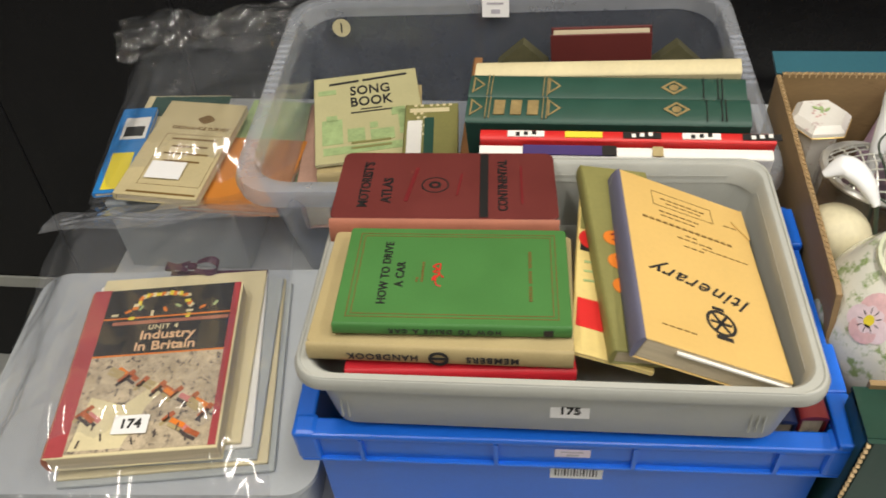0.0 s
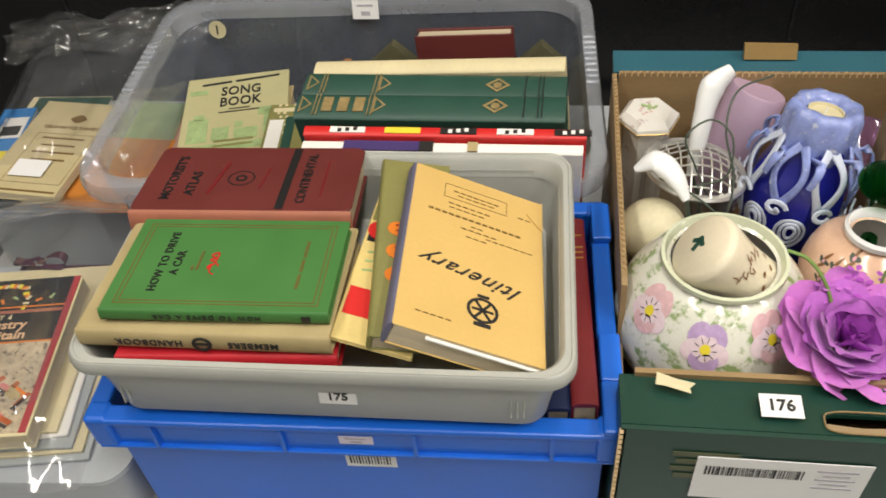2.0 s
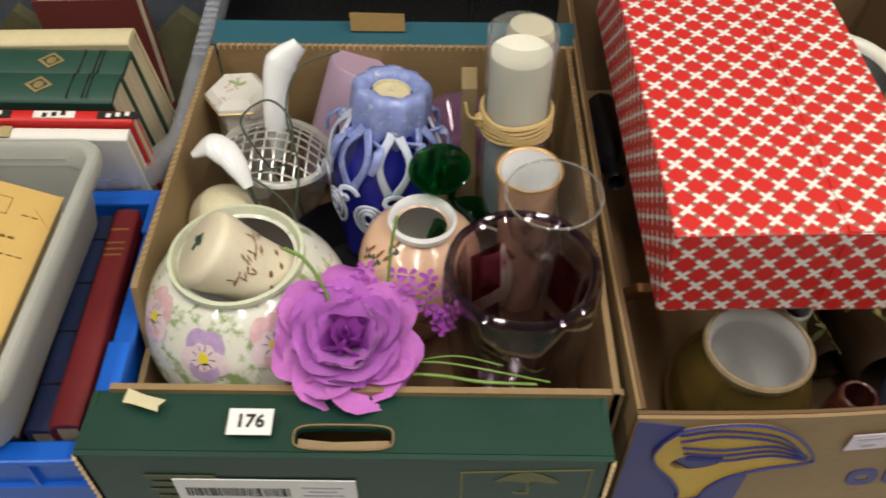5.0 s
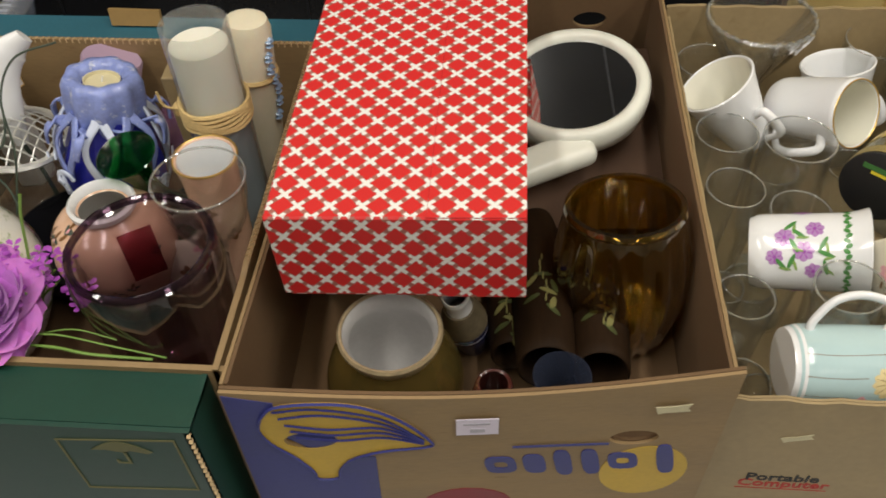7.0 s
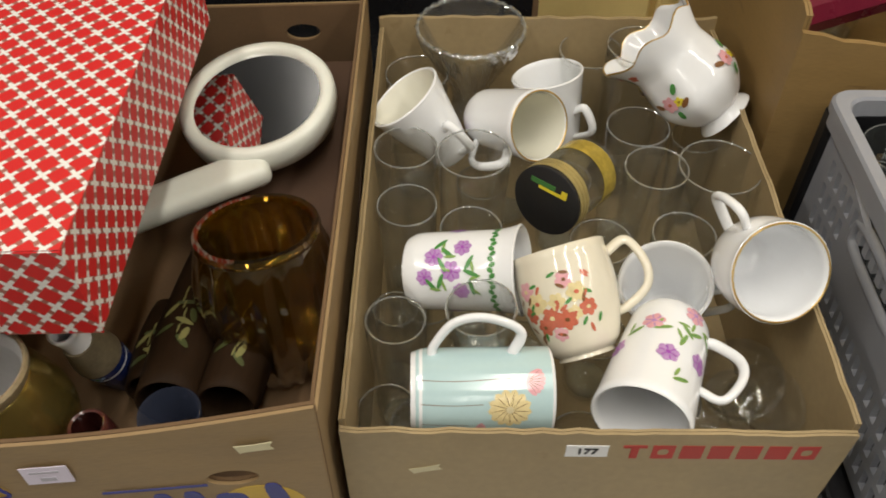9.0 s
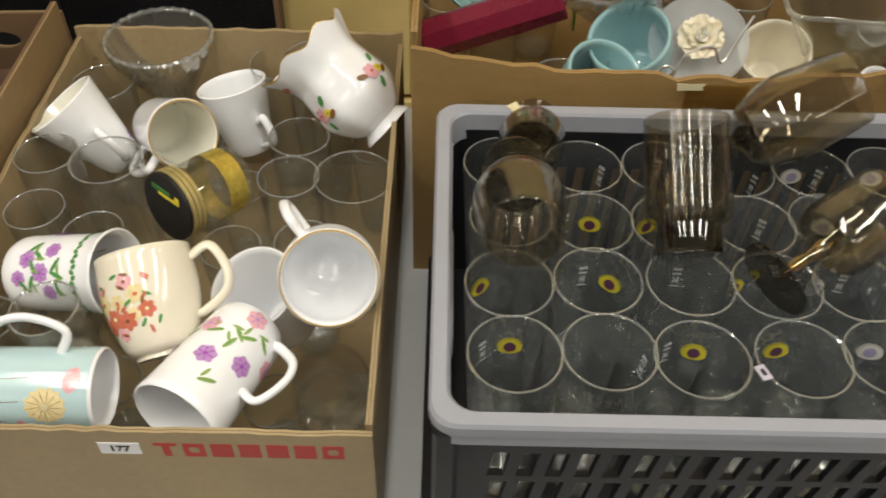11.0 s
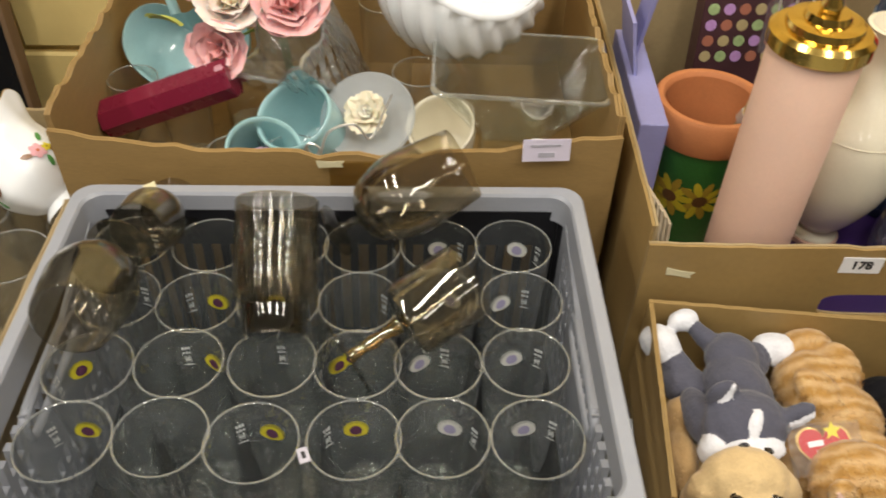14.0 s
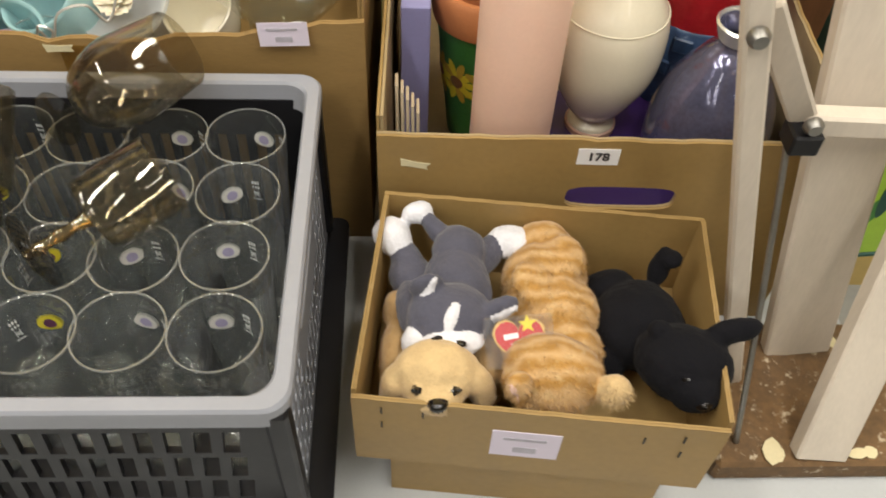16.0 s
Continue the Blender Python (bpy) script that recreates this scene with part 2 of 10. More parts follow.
M["black_pl"] = mat("black plastic", (0.009, 0.009, 0.011), 0.42, spec=0.3, var=0.2, scale=30, bump=0.06)
M["clear_pl"] = glass("clear storage plastic", (0.95, 0.96, 0.985), 1.0, 0.12, 0.09, (0.75, 0.83, 1.0))
M["rim_clear"] = glass("thick clear plastic", (0.90, 0.92, 0.97), 1.2, 0.15, 0.26, (0.92, 0.95, 1.0))
M["film"] = glass("plastic film", (0.985, 0.985, 0.992), 1.8, 0.08, 0.065, (0.88, 0.92, 1.0), ior=1.5, edge=0.5)
M["film_milky"] = glass("milky film", (0.95, 0.95, 0.97), 2.0, 0.12, 0.24, (0.88, 0.92, 1.0), ior=1.5, edge=0.5)
M["paper"] = mat("white paper", (0.80, 0.79, 0.76), 0.8, var=0.05, bump=0.03)
M["paper_grey"] = mat("grey blue magazine cover", (0.36, 0.39, 0.40), 0.55, var=0.08, bump=0.03)
M["label"] = mat("white sticker", (0.82, 0.82, 0.83), 0.55, var=0.02, bump=0.02)
M["lilac_label"] = mat("pale lilac sticker", (0.70, 0.64, 0.76), 0.6, var=0.03, bump=0.02)
M["ink"] = mat("black ink", (0.015, 0.015, 0.017), 0.6, var=0.2, bump=0)
M["grey_ink"] = mat("faint grey ink", (0.42, 0.40, 0.46), 0.7, var=0.2, bump=0)
M["pages"] = mat("book pages", (0.55, 0.47, 0.33), 0.85, var=0.25, scale=40, bump=0.5, bscale=900, stretch=(0.05, 0.05, 3))
M["tape"] = mat("pale masking tape", (0.62, 0.56, 0.36), 0.6, var=0.08, bump=0.1)
M["gold"] = mat("gold leaf", (0.75, 0.52, 0.17), 0.35, 0.9, var=0.15, bump=0.05)
M["white_pl"] = mat("frosted white tub", (0.42, 0.45, 0.48), 0.35, var=0.05, bump=0.03)


# ---- setting ----
M["floor"] = mat("painted concrete floor", (0.40, 0.41, 0.40), 0.55, var=0.10, scale=3, bump=0.15, bscale=60, second=(0.20, 0.20, 0.19), mark=0.2)
M["table"] = mat("grey table laminate", (0.47, 0.49, 0.50), 0.4, var=0.06, scale=6, bump=0.03, second=(0.36, 0.37, 0.37), mark=0.15)
M["block"] = mat("yellow painted block", (0.78, 0.60, 0.24), 0.6, var=0.07, scale=8, bump=0.5, bscale=55, second=(0.66, 0.48, 0.17), mark=0.05)
M["mortar"] = mat("yellow painted joint", (0.64, 0.47, 0.17), 0.7, var=0.1, bump=0.3)
M["ceil"] = mat("white ceiling", (0.30, 0.30, 0.29), 0.9, var=0.04, bump=0.05)
M["hall"] = mat("cream hall wall", (0.30, 0.28, 0.23), 0.85, var=0.06, bump=0.1)
M["board"] = mat("black gloss board", (0.008, 0.008, 0.009), 0.25, spec=0.28, var=0.25, scale=5, bump=0.05, bscale=90, second=(0.03, 0.03, 0.03), mark=0.06)

tagged(part("floor", box((1.0, -1.0, -0.05), (9, 8, 0.1)), M["floor"]), "grey painted concrete floor with dark stains", "floor", kind="structure")
tagged(part("ceiling", box((1.0, -1.0, 2.95), (9, 8, 0.1)), M["ceil"]), "plain white ceiling over the hall", "ceiling", kind="structure")
tagged(part("wall_south", box((1.0, -4.6, 1.45), (9, 0.15, 3.0)), M["hall"]), "plain cream painted wall of the hall", "wall", kind="structure")
tagged(part("wall_west", box((-3.2, -1.6, 1.45), (0.15, 5.8, 3.0)), M["hall"]), "plain cream painted wall of the hall", "wall", kind="structure")
tagged(part("wall_east", box((5.2, -1.6, 1.45), (0.15, 5.8, 3.0)), M["hall"]), "plain cream painted wall of the hall", "wall", kind="structure")

WALL_Y = 1.30
wall = tagged(part("wall_north", box((1.0, WALL_Y + 0.085, 1.45), (9, 0.15, 3.0)), M["mortar"]), "yellow painted concrete block wall", "wall", kind="structure")
TOP = 0.75
table = thing("table", pose(1.0, 0.72, 0), "long grey laminate folding table", "table")
part("tabletop", box((0, 0, TOP - 0.0125), (3.06, 0.86, 0.025), bevel=0.003), M["table"], table)
part("edge_band", box((0, -0.432, TOP - 0.0135), (3.06, 0.004, 0.022)), M["black_pl"], table, "dark plastic edge band")
for lx in (-1.4, 0, 1.4):
    for ly in (-0.36, 0.36):
        part("leg", tube([(lx, ly, 0), (lx, ly, TOP - 0.025)], 0.016, 12), M["black_pl"], table)

# the black board that leans on the wall
lean = math.degrees(math.atan2(0.13, 1.9))
board = thing("leaning_board", pose(-0.56, 1.14, 0.0, -lean, 0, 0), "black glossy display board leaning against the wall", "board")
part("panel", box((0, 0.011, 0.95), (3.6, 0.022, 1.9), bevel=0.002), M["board"], board)
part("rail", box((0, -0.004, 0.255), (3.6, 0.006, 0.03), bevel=0.001), M["tray_pl"], board, "thin grey metal rail")
for k in range(9):
    part("joint_strip", box((-1.5 + k * 0.375, -0.0012, 1.09), (0.0035, 0.0022, 1.6)), M["black_pl"], board)
part("edge_strip", box((1.802, 0.011, 0.95), (0.008, 0.026, 1.9), bevel=0.001), M["card_in_shade"], board, "bare brown board edge")
part("eyelet", lathe([(0.004, 0), (0.010, 0), (0.011, 0.002), (0.009, 0.0035), (0.005, 0.003), (0.004, 0)], 20, pose(0.26, -0.0005, 0.985, 90)), M["gold"], board, "brass eyelet")
# ---- cartons and crates ----
def torn(x0, x1, z, amp=0.0, n=24, seed=0, dip=0.0):
    """The upper edge of a cardboard wall from x1 back to x0, ragged by amp, hanging by dip in its middle."""
    rnd = random.Random(seed)
    out = []
    for k in range(n + 1):
        s = k / n
        out.append((x1 + (x0 - x1) * s, z - dip * math.sin(math.pi * s) + rnd.uniform(-amp, amp)))
    return out


def flute(length, thick, height=0.006):
    """The waved middle layer of corrugated card, seen on a cut edge along x."""
    n = max(8, int(length / 0.0035))
    t = thick * 0.42
    return sheet(lambda u, v: (u * length, (t if int(round(u * n)) % 2 else -t), -height * v), n, 1)


def carton(name, m, w, d, h, label, mats, thick=0.005, amp=0.0, dip=0.0, fronthole=(), backhole=(), sidehole=(), heights=None, dips=None, floor=0.008):
    """An open box, its base at the middle; heights: front, right, back, left."""
    hf, hr, hb, hl = heights or (h, h, h, h)
    out_m, in_m = mats
    ob = thing(name, m, label, "cardboard box")
    part("base", box((0, 0, floor / 2), (w - 2 * thick - 0.001, d - 2 * thick - 0.001, floor)), in_m, ob)
    dp = dips or (dip, dip, dip, dip)
    spec = (("front_wall", w, hf, pose(0, -d / 2, 0), fronthole, dp[0]), ("right_wall", d - 2 * thick, hr, pose(w / 2, 0, 0, 0, 0, 90), sidehole, dp[1]),
            ("back_wall", w, hb, pose(0, d / 2, 0, 0, 0, 180), backhole, dp[2]), ("left_wall", d - 2 * thick, hl, pose(-w / 2, 0, 0, 0, 0, -90), sidehole, dp[3]))
    for i, (nm, ln, hh, mm, hol, dd) in enumerate(spec):
        outer = [(-ln / 2, 0.0), (ln / 2, 0.0)] + torn(-ln / 2, ln / 2, hh, amp, 28, i + len(name), dd)
        wl = part(nm, plate(outer, hol, thick * 0.45, mm), out_m, ob)
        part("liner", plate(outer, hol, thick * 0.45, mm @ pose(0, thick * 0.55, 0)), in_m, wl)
        if amp == 0 and dd == 0:
            part("fluting", flute(ln, thick * 0.12 + 0.0006), M["card_edge"], wl).matrix_basis = mm @ pose(-ln / 2, thick * 0.5, hh - 0.0006)
    return ob


def sticker(name, text, parent, m, w, h, label, cat_mat="label", ink="ink", size=None, bars=False):
    """A paper label lying in the local x-y plane of m, with its number or bars."""
    ob = thing(name, m, label, "label")
    part("paper", box((0, 0, 0.0003), (w, h, 0.0006)), M[cat_mat], ob)
    if bars:
        part("writing", box((-w * 0.02, h * 0.22, 0.0009), (w * 0.62, h * 0.10, 0.0004)), M[ink], ob)
        part("writing", box((0, -h * 0.2, 0.0009), (w * 0.34, h * 0.22, 0.0004)), M[ink], ob)
    elif text:
        words("number", text, size or h * 0.68, M[ink], ob, pose(0, 0, 0.0008), spread=1.02, bold=0.03)
    return ob


def tape_bit(m, w=0.024, h=0.009):
    rnd = random.Random(int(m.translation.x * 1000))
    ob = thing("masking_tape", m, "torn bit of pale masking tape stuck on a box", "tape", "torn tape bits")
    pts = [(-w / 2, -h / 2), (-w / 4, -h / 2 + 0.001), (w / 2, -h / 2 + 0.002 * rnd.random()), (w / 2 - 0.002, 0), (w / 2 + 0.001, h / 2), (0, h / 2 - 0.001), (-w / 2 - 0.002, h / 2)]
    part("strip", plate(pts, [], 0.0005, pose(0, 0, 0.0007, -90)), M["tape"], ob)
    return ob


FACE = pose(0, 0, 0, 90, 0, 0)          # the local x-y plane stood up to face the aisle

# green carton, number 176
GX0, GX1, GY0, GY1, GZ = 0.296, 0.660, 0.455, 0.862, 1.0
gc = thing("green_carton", pose((GX0 + GX1) / 2, (GY0 + GY1) / 2, TOP), "dark green printed export carton with torn brown edges", "cardboard box")
gw, gd, gh = GX1 - GX0, GY1 - GY0, GZ - TOP
part("base", box((0, 0, 0.055), (gw - 0.006, gd - 0.006, 0.11)), M["card_in_shade"], gc)
fw = part("front_wall", plate([(-gw / 2, 0), (gw / 2, 0)] + torn(-gw / 2, gw / 2, gh - 0.004), [], 0.005, pose(0, -gd / 2, 0)), M["card"], gc)
for nm, sx in (("left_wall", -1), ("right_wall", 1)):
    wl = part(nm, plate([(-gd / 2, 0), (gd / 2, 0), (gd / 2, gh), (-gd / 2 + 0.10, gh), (-gd / 2 + 0.09, gh - 0.002), (-gd / 2 + 0.075, gh - 0.06 * (sx < 0) - 0.002), (-gd / 2, gh - 0.07 * (sx < 0) - 0.002)], [], 0.005, pose(sx * gw / 2 - 0.0025, 0, 0, 0, 0, 90)), M["card"], gc)
    part("fluting", flute(gd - 0.11, 0.004), M["card_edge"], wl).matrix_basis = pose(sx * gw / 2 - 0.005, -gd / 2 + 0.105, gh + 0.0015, 0, 0, 90)
bw = part("back_wall", plate([(-gw / 2, 0), (gw / 2, 0)] + torn(-gw / 2, gw / 2, gh), [], 0.005, pose(0, gd / 2, 0)), M["card"], gc)
part("fluting", flute(gw, 0.004), M["card_edge"], bw).matrix_basis = pose(-gw / 2, gd / 2 + 0.001, gh + 0.002)
# outer sleeve: a folded lip along the front with a cut hand hole, and the back flap
hole = oval(-0.013, 0.0105, 0.033, 0.0085, 20, 5)
lip = part("front_lip", plate(rect(-gw / 2 - 0.012, gw / 2 - 0.012, 0, 0.048), [hole], 0.004, pose(0, -gd / 2 - 0.046, gh - 0.006, -94)), M["green_card"], gc, "folded green lip with a hand hole")
part("hole_edge", tube([(-0.013 + 0.034 * math.copysign(abs(math.cos(a)) ** 0.5, math.cos(a)), -gd / 2 - 0.046 + 0.0105 + 0.0095 * math.copysign(abs(math.sin(a)) ** 0.5, math.sin(a)), gh - 0.0045) for a in [i * math.pi / 14 for i in range(28)]], 0.0007, 5, closed=True), M["card"], lip, "raw brown cut edge")
part("hole_flap", plate([(-0.046, 0), (0.020, 0), (0.018, 0.010), (-0.020, 0.0085), (-0.044, 0.0105)], [], 0.003, pose(0, -gd / 2 - 0.046 + 0.001, gh - 0.012, -70)), M["card"], lip, "bent brown flap of the hand hole")
part("front_sleeve", plate(rect(-gw / 2 - 0.012, gw / 2 - 0.012, 0, gh - 0.007), [], 0.004, pose(0, -gd / 2 - 0.050, 0)), M["green_card"], gc)
part("sleeve_flank", plate(rect(0, 0.05, 0, gh - 0.008), [], 0.004, pose(-gw / 2 - 0.008, -gd / 2 - 0.05, 0, 0, 0, 90)), M["green_card"], gc)
part("sleeve_flank", plate(rect(0, 0.05, 0, gh - 0.008), [], 0.004, pose(gw / 2 - 0.012, -gd / 2 - 0.05, 0, 0, 0, 90)), M["green_card"], gc)
for sx in (-1, 1):
    part("torn_edge", flute(gh - 0.02, 0.0035, 0.003), M["card_edge"], gc).matrix_basis = pose(sx * gw / 2 + (-0.013 if sx < 0 else -0.014), -gd / 2 - 0.0505, 0.012, 0, -90, 0)
part("back_flap", plate(rect(-gw / 2 - 0.006, gw / 2 + 0.004, 0, 0.036), [], 0.004, pose(0, gd / 2 + 0.004, gh - 0.001, -82)), M["teal_card"], gc, "faded teal back flap")
part("pull_tab", plate([(-0.028, 0), (0.028, 0), (0.027, 0.017), (-0.029, 0.018)], [], 0.005, pose(-0.018, gd / 2 + 0.022, gh + 0.004, -15)), M["card_gold"], gc, "brown cardboard pull tab")
# printed marks on the front
bar_m = pose(0, -gd / 2 - 0.0506, 0)
pr = part("printed_panel", plate([(0.067, 0.150), (0.157, 0.156), (0.157, 0.232), (0.067, 0.226)], [[(0.0686, 0.152), (0.1554, 0.1575), (0.1554, 0.230), (0.0686, 0.2245)]], 0.0005, bar_m), mat("olive ink", (0.16, 0.15, 0.06), 0.6, bump=0), gc, "thin printed frame with an umbrella sign")
um = [(0.090 + 0.046 * k / 12, 0.213 + 0.013 * math.sin(math.pi * k / 12)) for k in range(13)]
part("umbrella_sign", plate(um + [(0.132, 0.2105), (0.119, 0.214), (0.113, 0.2105), (0.1135, 0.196), (0.107, 0.196), (0.1065, 0.199), (0.1045, 0.199), (0.1045, 0.194), (0.1155, 0.194), (0.1155, 0.2105), (0.101, 0.214)][::1], [], 0.0005, bar_m @ pose(0, -0.0001, 0)), mat("olive ink line", (0.14, 0.14, 0.06), 0.6, bump=0), gc)
for k in range(4):
    part("printed_line", box((-0.128, -gd / 2 - 0.0508, 0.214 - k * 0.0105), (0.05 - 0.007 * (k % 2), 0.0005, 0.006)), mat("dull ink", (0.09, 0.10, 0.05), 0.6, bump=0) if k == 0 else bpy.data.materials["dull ink"], gc)
bl = thing("shipping_label", pose(0.408, GY0 - 0.0512, TOP + 0.183, 90, 0, 0), "white printed shipping label with a bar code", "label")
part("paper", box((0, 0, 0.0004), (0.128, 0.06, 0.0008)), M["label"], bl)
rnd = random.Random(5)
x = -0.056
while x < 0.018:
    w = rnd.choice((0.0006, 0.001, 0.0016))
    part("bar", box((x, 0.012, 0.001), (w, 0.012, 0.0004)), M["ink"], bl)
    x += w + rnd.choice((0.0007, 0.0012))
for k in range(5):
    part("printed_line", box((0.04, 0.02 - k * 0.006, 0.001), (0.03 - 0.01 * (k % 2), 0.002, 0.0004)), M["grey_ink"], bl)
sticker("lot_sticker", "176", None, pose(0.401, GY0 - 0.027, GZ - 0.0005, 4, 0, 0), 0.0305, 0.0195, "white lot sticker numbered 176")
tape_bit(pose(0.325, GY0 - 0.0125, GZ + 0.0005, 4, 0, -18), 0.027, 0.011)

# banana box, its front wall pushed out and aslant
ban = carton("banana_box", pose(0.862, 0.745, TOP, 0, 0, 3.5), 0.372, 0.53, 0.235, "brown banana box with blue and yellow printing", (M["card"], M["card_in_shade"]), 0.006, 0.0, 0,
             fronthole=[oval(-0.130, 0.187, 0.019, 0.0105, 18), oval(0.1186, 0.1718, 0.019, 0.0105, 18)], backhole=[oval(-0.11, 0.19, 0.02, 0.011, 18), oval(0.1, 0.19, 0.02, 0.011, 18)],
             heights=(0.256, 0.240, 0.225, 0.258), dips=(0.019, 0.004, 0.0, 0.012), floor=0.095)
M["ban_blue"] = mat("blue box print", (0.035, 0.04, 0.20), 0.5, var=0.15, bump=0.05)
M["ban_yel"] = mat("yellow box print", (0.55, 0.36, 0.04), 0.5, var=0.12, bump=0.05)
bf = pose(0, -0.2655, 0)
part("printed_corner", plate([(-0.185, 0.05), (-0.085, 0.05), (-0.083, 0.157), (-0.120, 0.165), (-0.155, 0.200), (-0.150, 0.240), (-0.185, 0.252)], [oval(-0.130, 0.187, 0.0205, 0.0117, 18)], 0.0006, bf), M["ban_blue"], ban, "blue printed corner")
bun = [(-0.162, 0.222), (-0.150, 0.236), (-0.120, 0.239), (-0.0885, 0.233), (-0.060, 0.212), (-0.0385, 0.180), (-0.043, 0.172), (-0.075, 0.168), (-0.100, 0.158), (-0.112, 0.142), (-0.116, 0.127), (-0.132, 0.127), (-0.134, 0.140), (-0.145, 0.163), (-0.160, 0.185), (-0.166, 0.205)]
part("printed_fruit", plate([(p.x, p.y) for p in bend([(px, pz, 0) for px, pz in bun + bun[:1]], 4)[:-1]], [oval(-0.130, 0.187, 0.0205, 0.0117, 18)], 0.0009, bf @ pose(0, -0.0004, 0)), M["ban_yel"], ban, "yellow printed bunch of bananas")
for k in range(5):
    yy = 0.0075 * k
    pts = bend([(-0.152 + 0.003 * k, -0.2668, 0.230 - yy * 1.2), (-0.120 + 0.003 * k, -0.2668, 0.232 - yy * 1.1 - (0.012 if k > 1 else 0)), (-0.075, -0.2668, 0.216 - yy * 0.9), (-0.044, -0.2668, 0.182 - yy * 0.15)], 5)
    part("outline", tube(pts, 0.0009, 5), M["ban_blue"], ban)
part("outline", tube([(p.x, -0.2668, p.y) for p in bend([(px, pz, 0) for px, pz in bun + bun[:1]], 4)[:-1]], 0.0012, 5, closed=True), M["ban_blue"], ban)
part("printed_disc", plate(oval(0.133, 0.118, 0.036, 0.040, 28), [], 0.0004, bf), M["ban_yel"], ban, "yellow printed disc")
for k, (bx, bw_, bh_) in enumerate(((0.016, 0.025, 0.026), (0.043, 0.018, 0.030), (0.066, 0.014, 0.040), (0.088, 0.014, 0.040), (0.114, 0.024, 0.026), (0.148, 0.014, 0.046))):
    part("logo_bar", plate([(x_ + (z_ - 0.137) * -0.18, z_) for x_, z_ in oval(bx, 0.137, bw_ / 2, bh_ / 2, 18, 3.2)], [[(x_ + (z_ - 0.137) * -0.18, z_) for x_, z_ in oval(bx, 0.137, bw_ / 4.5, bh_ / 5, 10, 3)]] if k in (0, 4) else [], 0.0009, bf @ pose(0, -0.0005, 0)), M["ban_blue"], ban, "blue printed logo shape")
part("printed_line", box((0.062, -0.2662, 0.166), (0.075, 0.0005, 0.0028)), M["ban_blue"], ban)
part("red_print", plate(oval(-0.012, 0.066, 0.040, 0.032, 20), [], 0.0006, bf), mat("dark red print", (0.22, 0.01, 0.02), 0.5, bump=0), ban, "dark red printed spot")


def push_front(ob):
    """Lean the box's plan: its front goes to the left and outwards, its back stays."""
    for ch in ob.children:
        if ch.type == "MESH":
            m = ch.matrix_basis.copy()
            up = ch.parent
            while up != ban:
                m = up.matrix_basis @ m
                up = up.parent
            inv = m.inverted()
            for v in ch.data.vertices:
                p = m @ v.co
                f = (0.265 - p.y) / 0.53
                v.co = inv @ Vector((p.x - 0.030 * f, p.y - f * (0.030 - 0.037 * p.x), p.z))
        push_front(ch)


push_front(ban)


def ban_face(x_, z_, rz=0):
    return pose(0.848 + 0.9951 * x_ + 0.0999 * 0.001, 0.4505 + 0.0990 * x_ - 0.0040, TOP + z_, 90, 0, 5.68) @ pose(0, 0, 0, 0, 0, rz)


sticker("paper_sticker", "", None, ban_face(-0.001, 0.2005), 0.032, 0.022, "small blank pale lilac sticker", "lilac_label", "grey_ink", bars=True)
tape_bit(ban_face(0.144, 0.2154, 6), 0.024, 0.010)

# brown carton full of cups, number 177
TX0, TX1, TY0, TY1, TZ = 1.044, 1.427, 0.489, 1.015, 0.945
tc = carton("brown_carton", pose((TX0 + TX1) / 2, (TY0 + TY1) / 2, TOP), TX1 - TX0, TY1 - TY0, TZ - TOP, "brown carton with red printed lettering", (M["card_pale"], M["card_pale"]), 0.005, 0.0017, 0.0, heights=(0.188, 0.197, 0.21, 0.197))
M["red_ink"] = mat("red box print", (0.42, 0.03, 0.02), 0.55, var=0.1, bump=0)
lo = pose((TX0 + TX1) / 2, TY0 - 0.0002, TOP) @ pose(0, 0, 0, 90)
for k in range(7):
    bx = 0.030 + k * 0.0217
    hol = [oval(bx, 0.163, 0.0042, 0.0045, 12, 3)] if k in (1, 6) else []
    out = {0: [(bx - 0.009, 0.1725), (bx - 0.009, 0.1685), (bx - 0.003, 0.1685), (bx - 0.003, 0.1535), (bx + 0.003, 0.1535), (bx + 0.003, 0.1685), (bx + 0.009, 0.1685), (bx + 0.009, 0.1725)]}.get(k)
    out = out or rect(bx - 0.0085, bx + 0.0085, 0.1535, 0.1725)
    part("logo_bar", plate(out, hol, 0.0006, pose(0, -(TY1 - TY0) / 2 - 0.0003, 0)), M["red_ink"], tc, "red printed logo shape")
words("lettering", "Portable", 0.017, M["ink"], tc, pose(-0.122, -(TY1 - TY0) / 2 - 0.0002, 0.066, 90), squeeze=1.1)
words("lettering", "Computer", 0.017, M["red_ink"], tc, pose(-0.119, -(TY1 - TY0) / 2 - 0.0002, 0.055, 90), squeeze=1.1)
part("printed_line", box((-0.119, -(TY1 - TY0) / 2 - 0.0002, 0.046), (0.08, 0.0005, 0.0008)), M["red_ink"], tc)
sticker("lot_sticker", "177", None, pose(1.2295, TY0 - 0.0003, 0.9145, 90), 0.032, 0.016, "white lot sticker numbered 177")
tape_bit(pose(1.108, TY0 - 0.0003, 0.885, 90, -18), 0.023, 0.008)

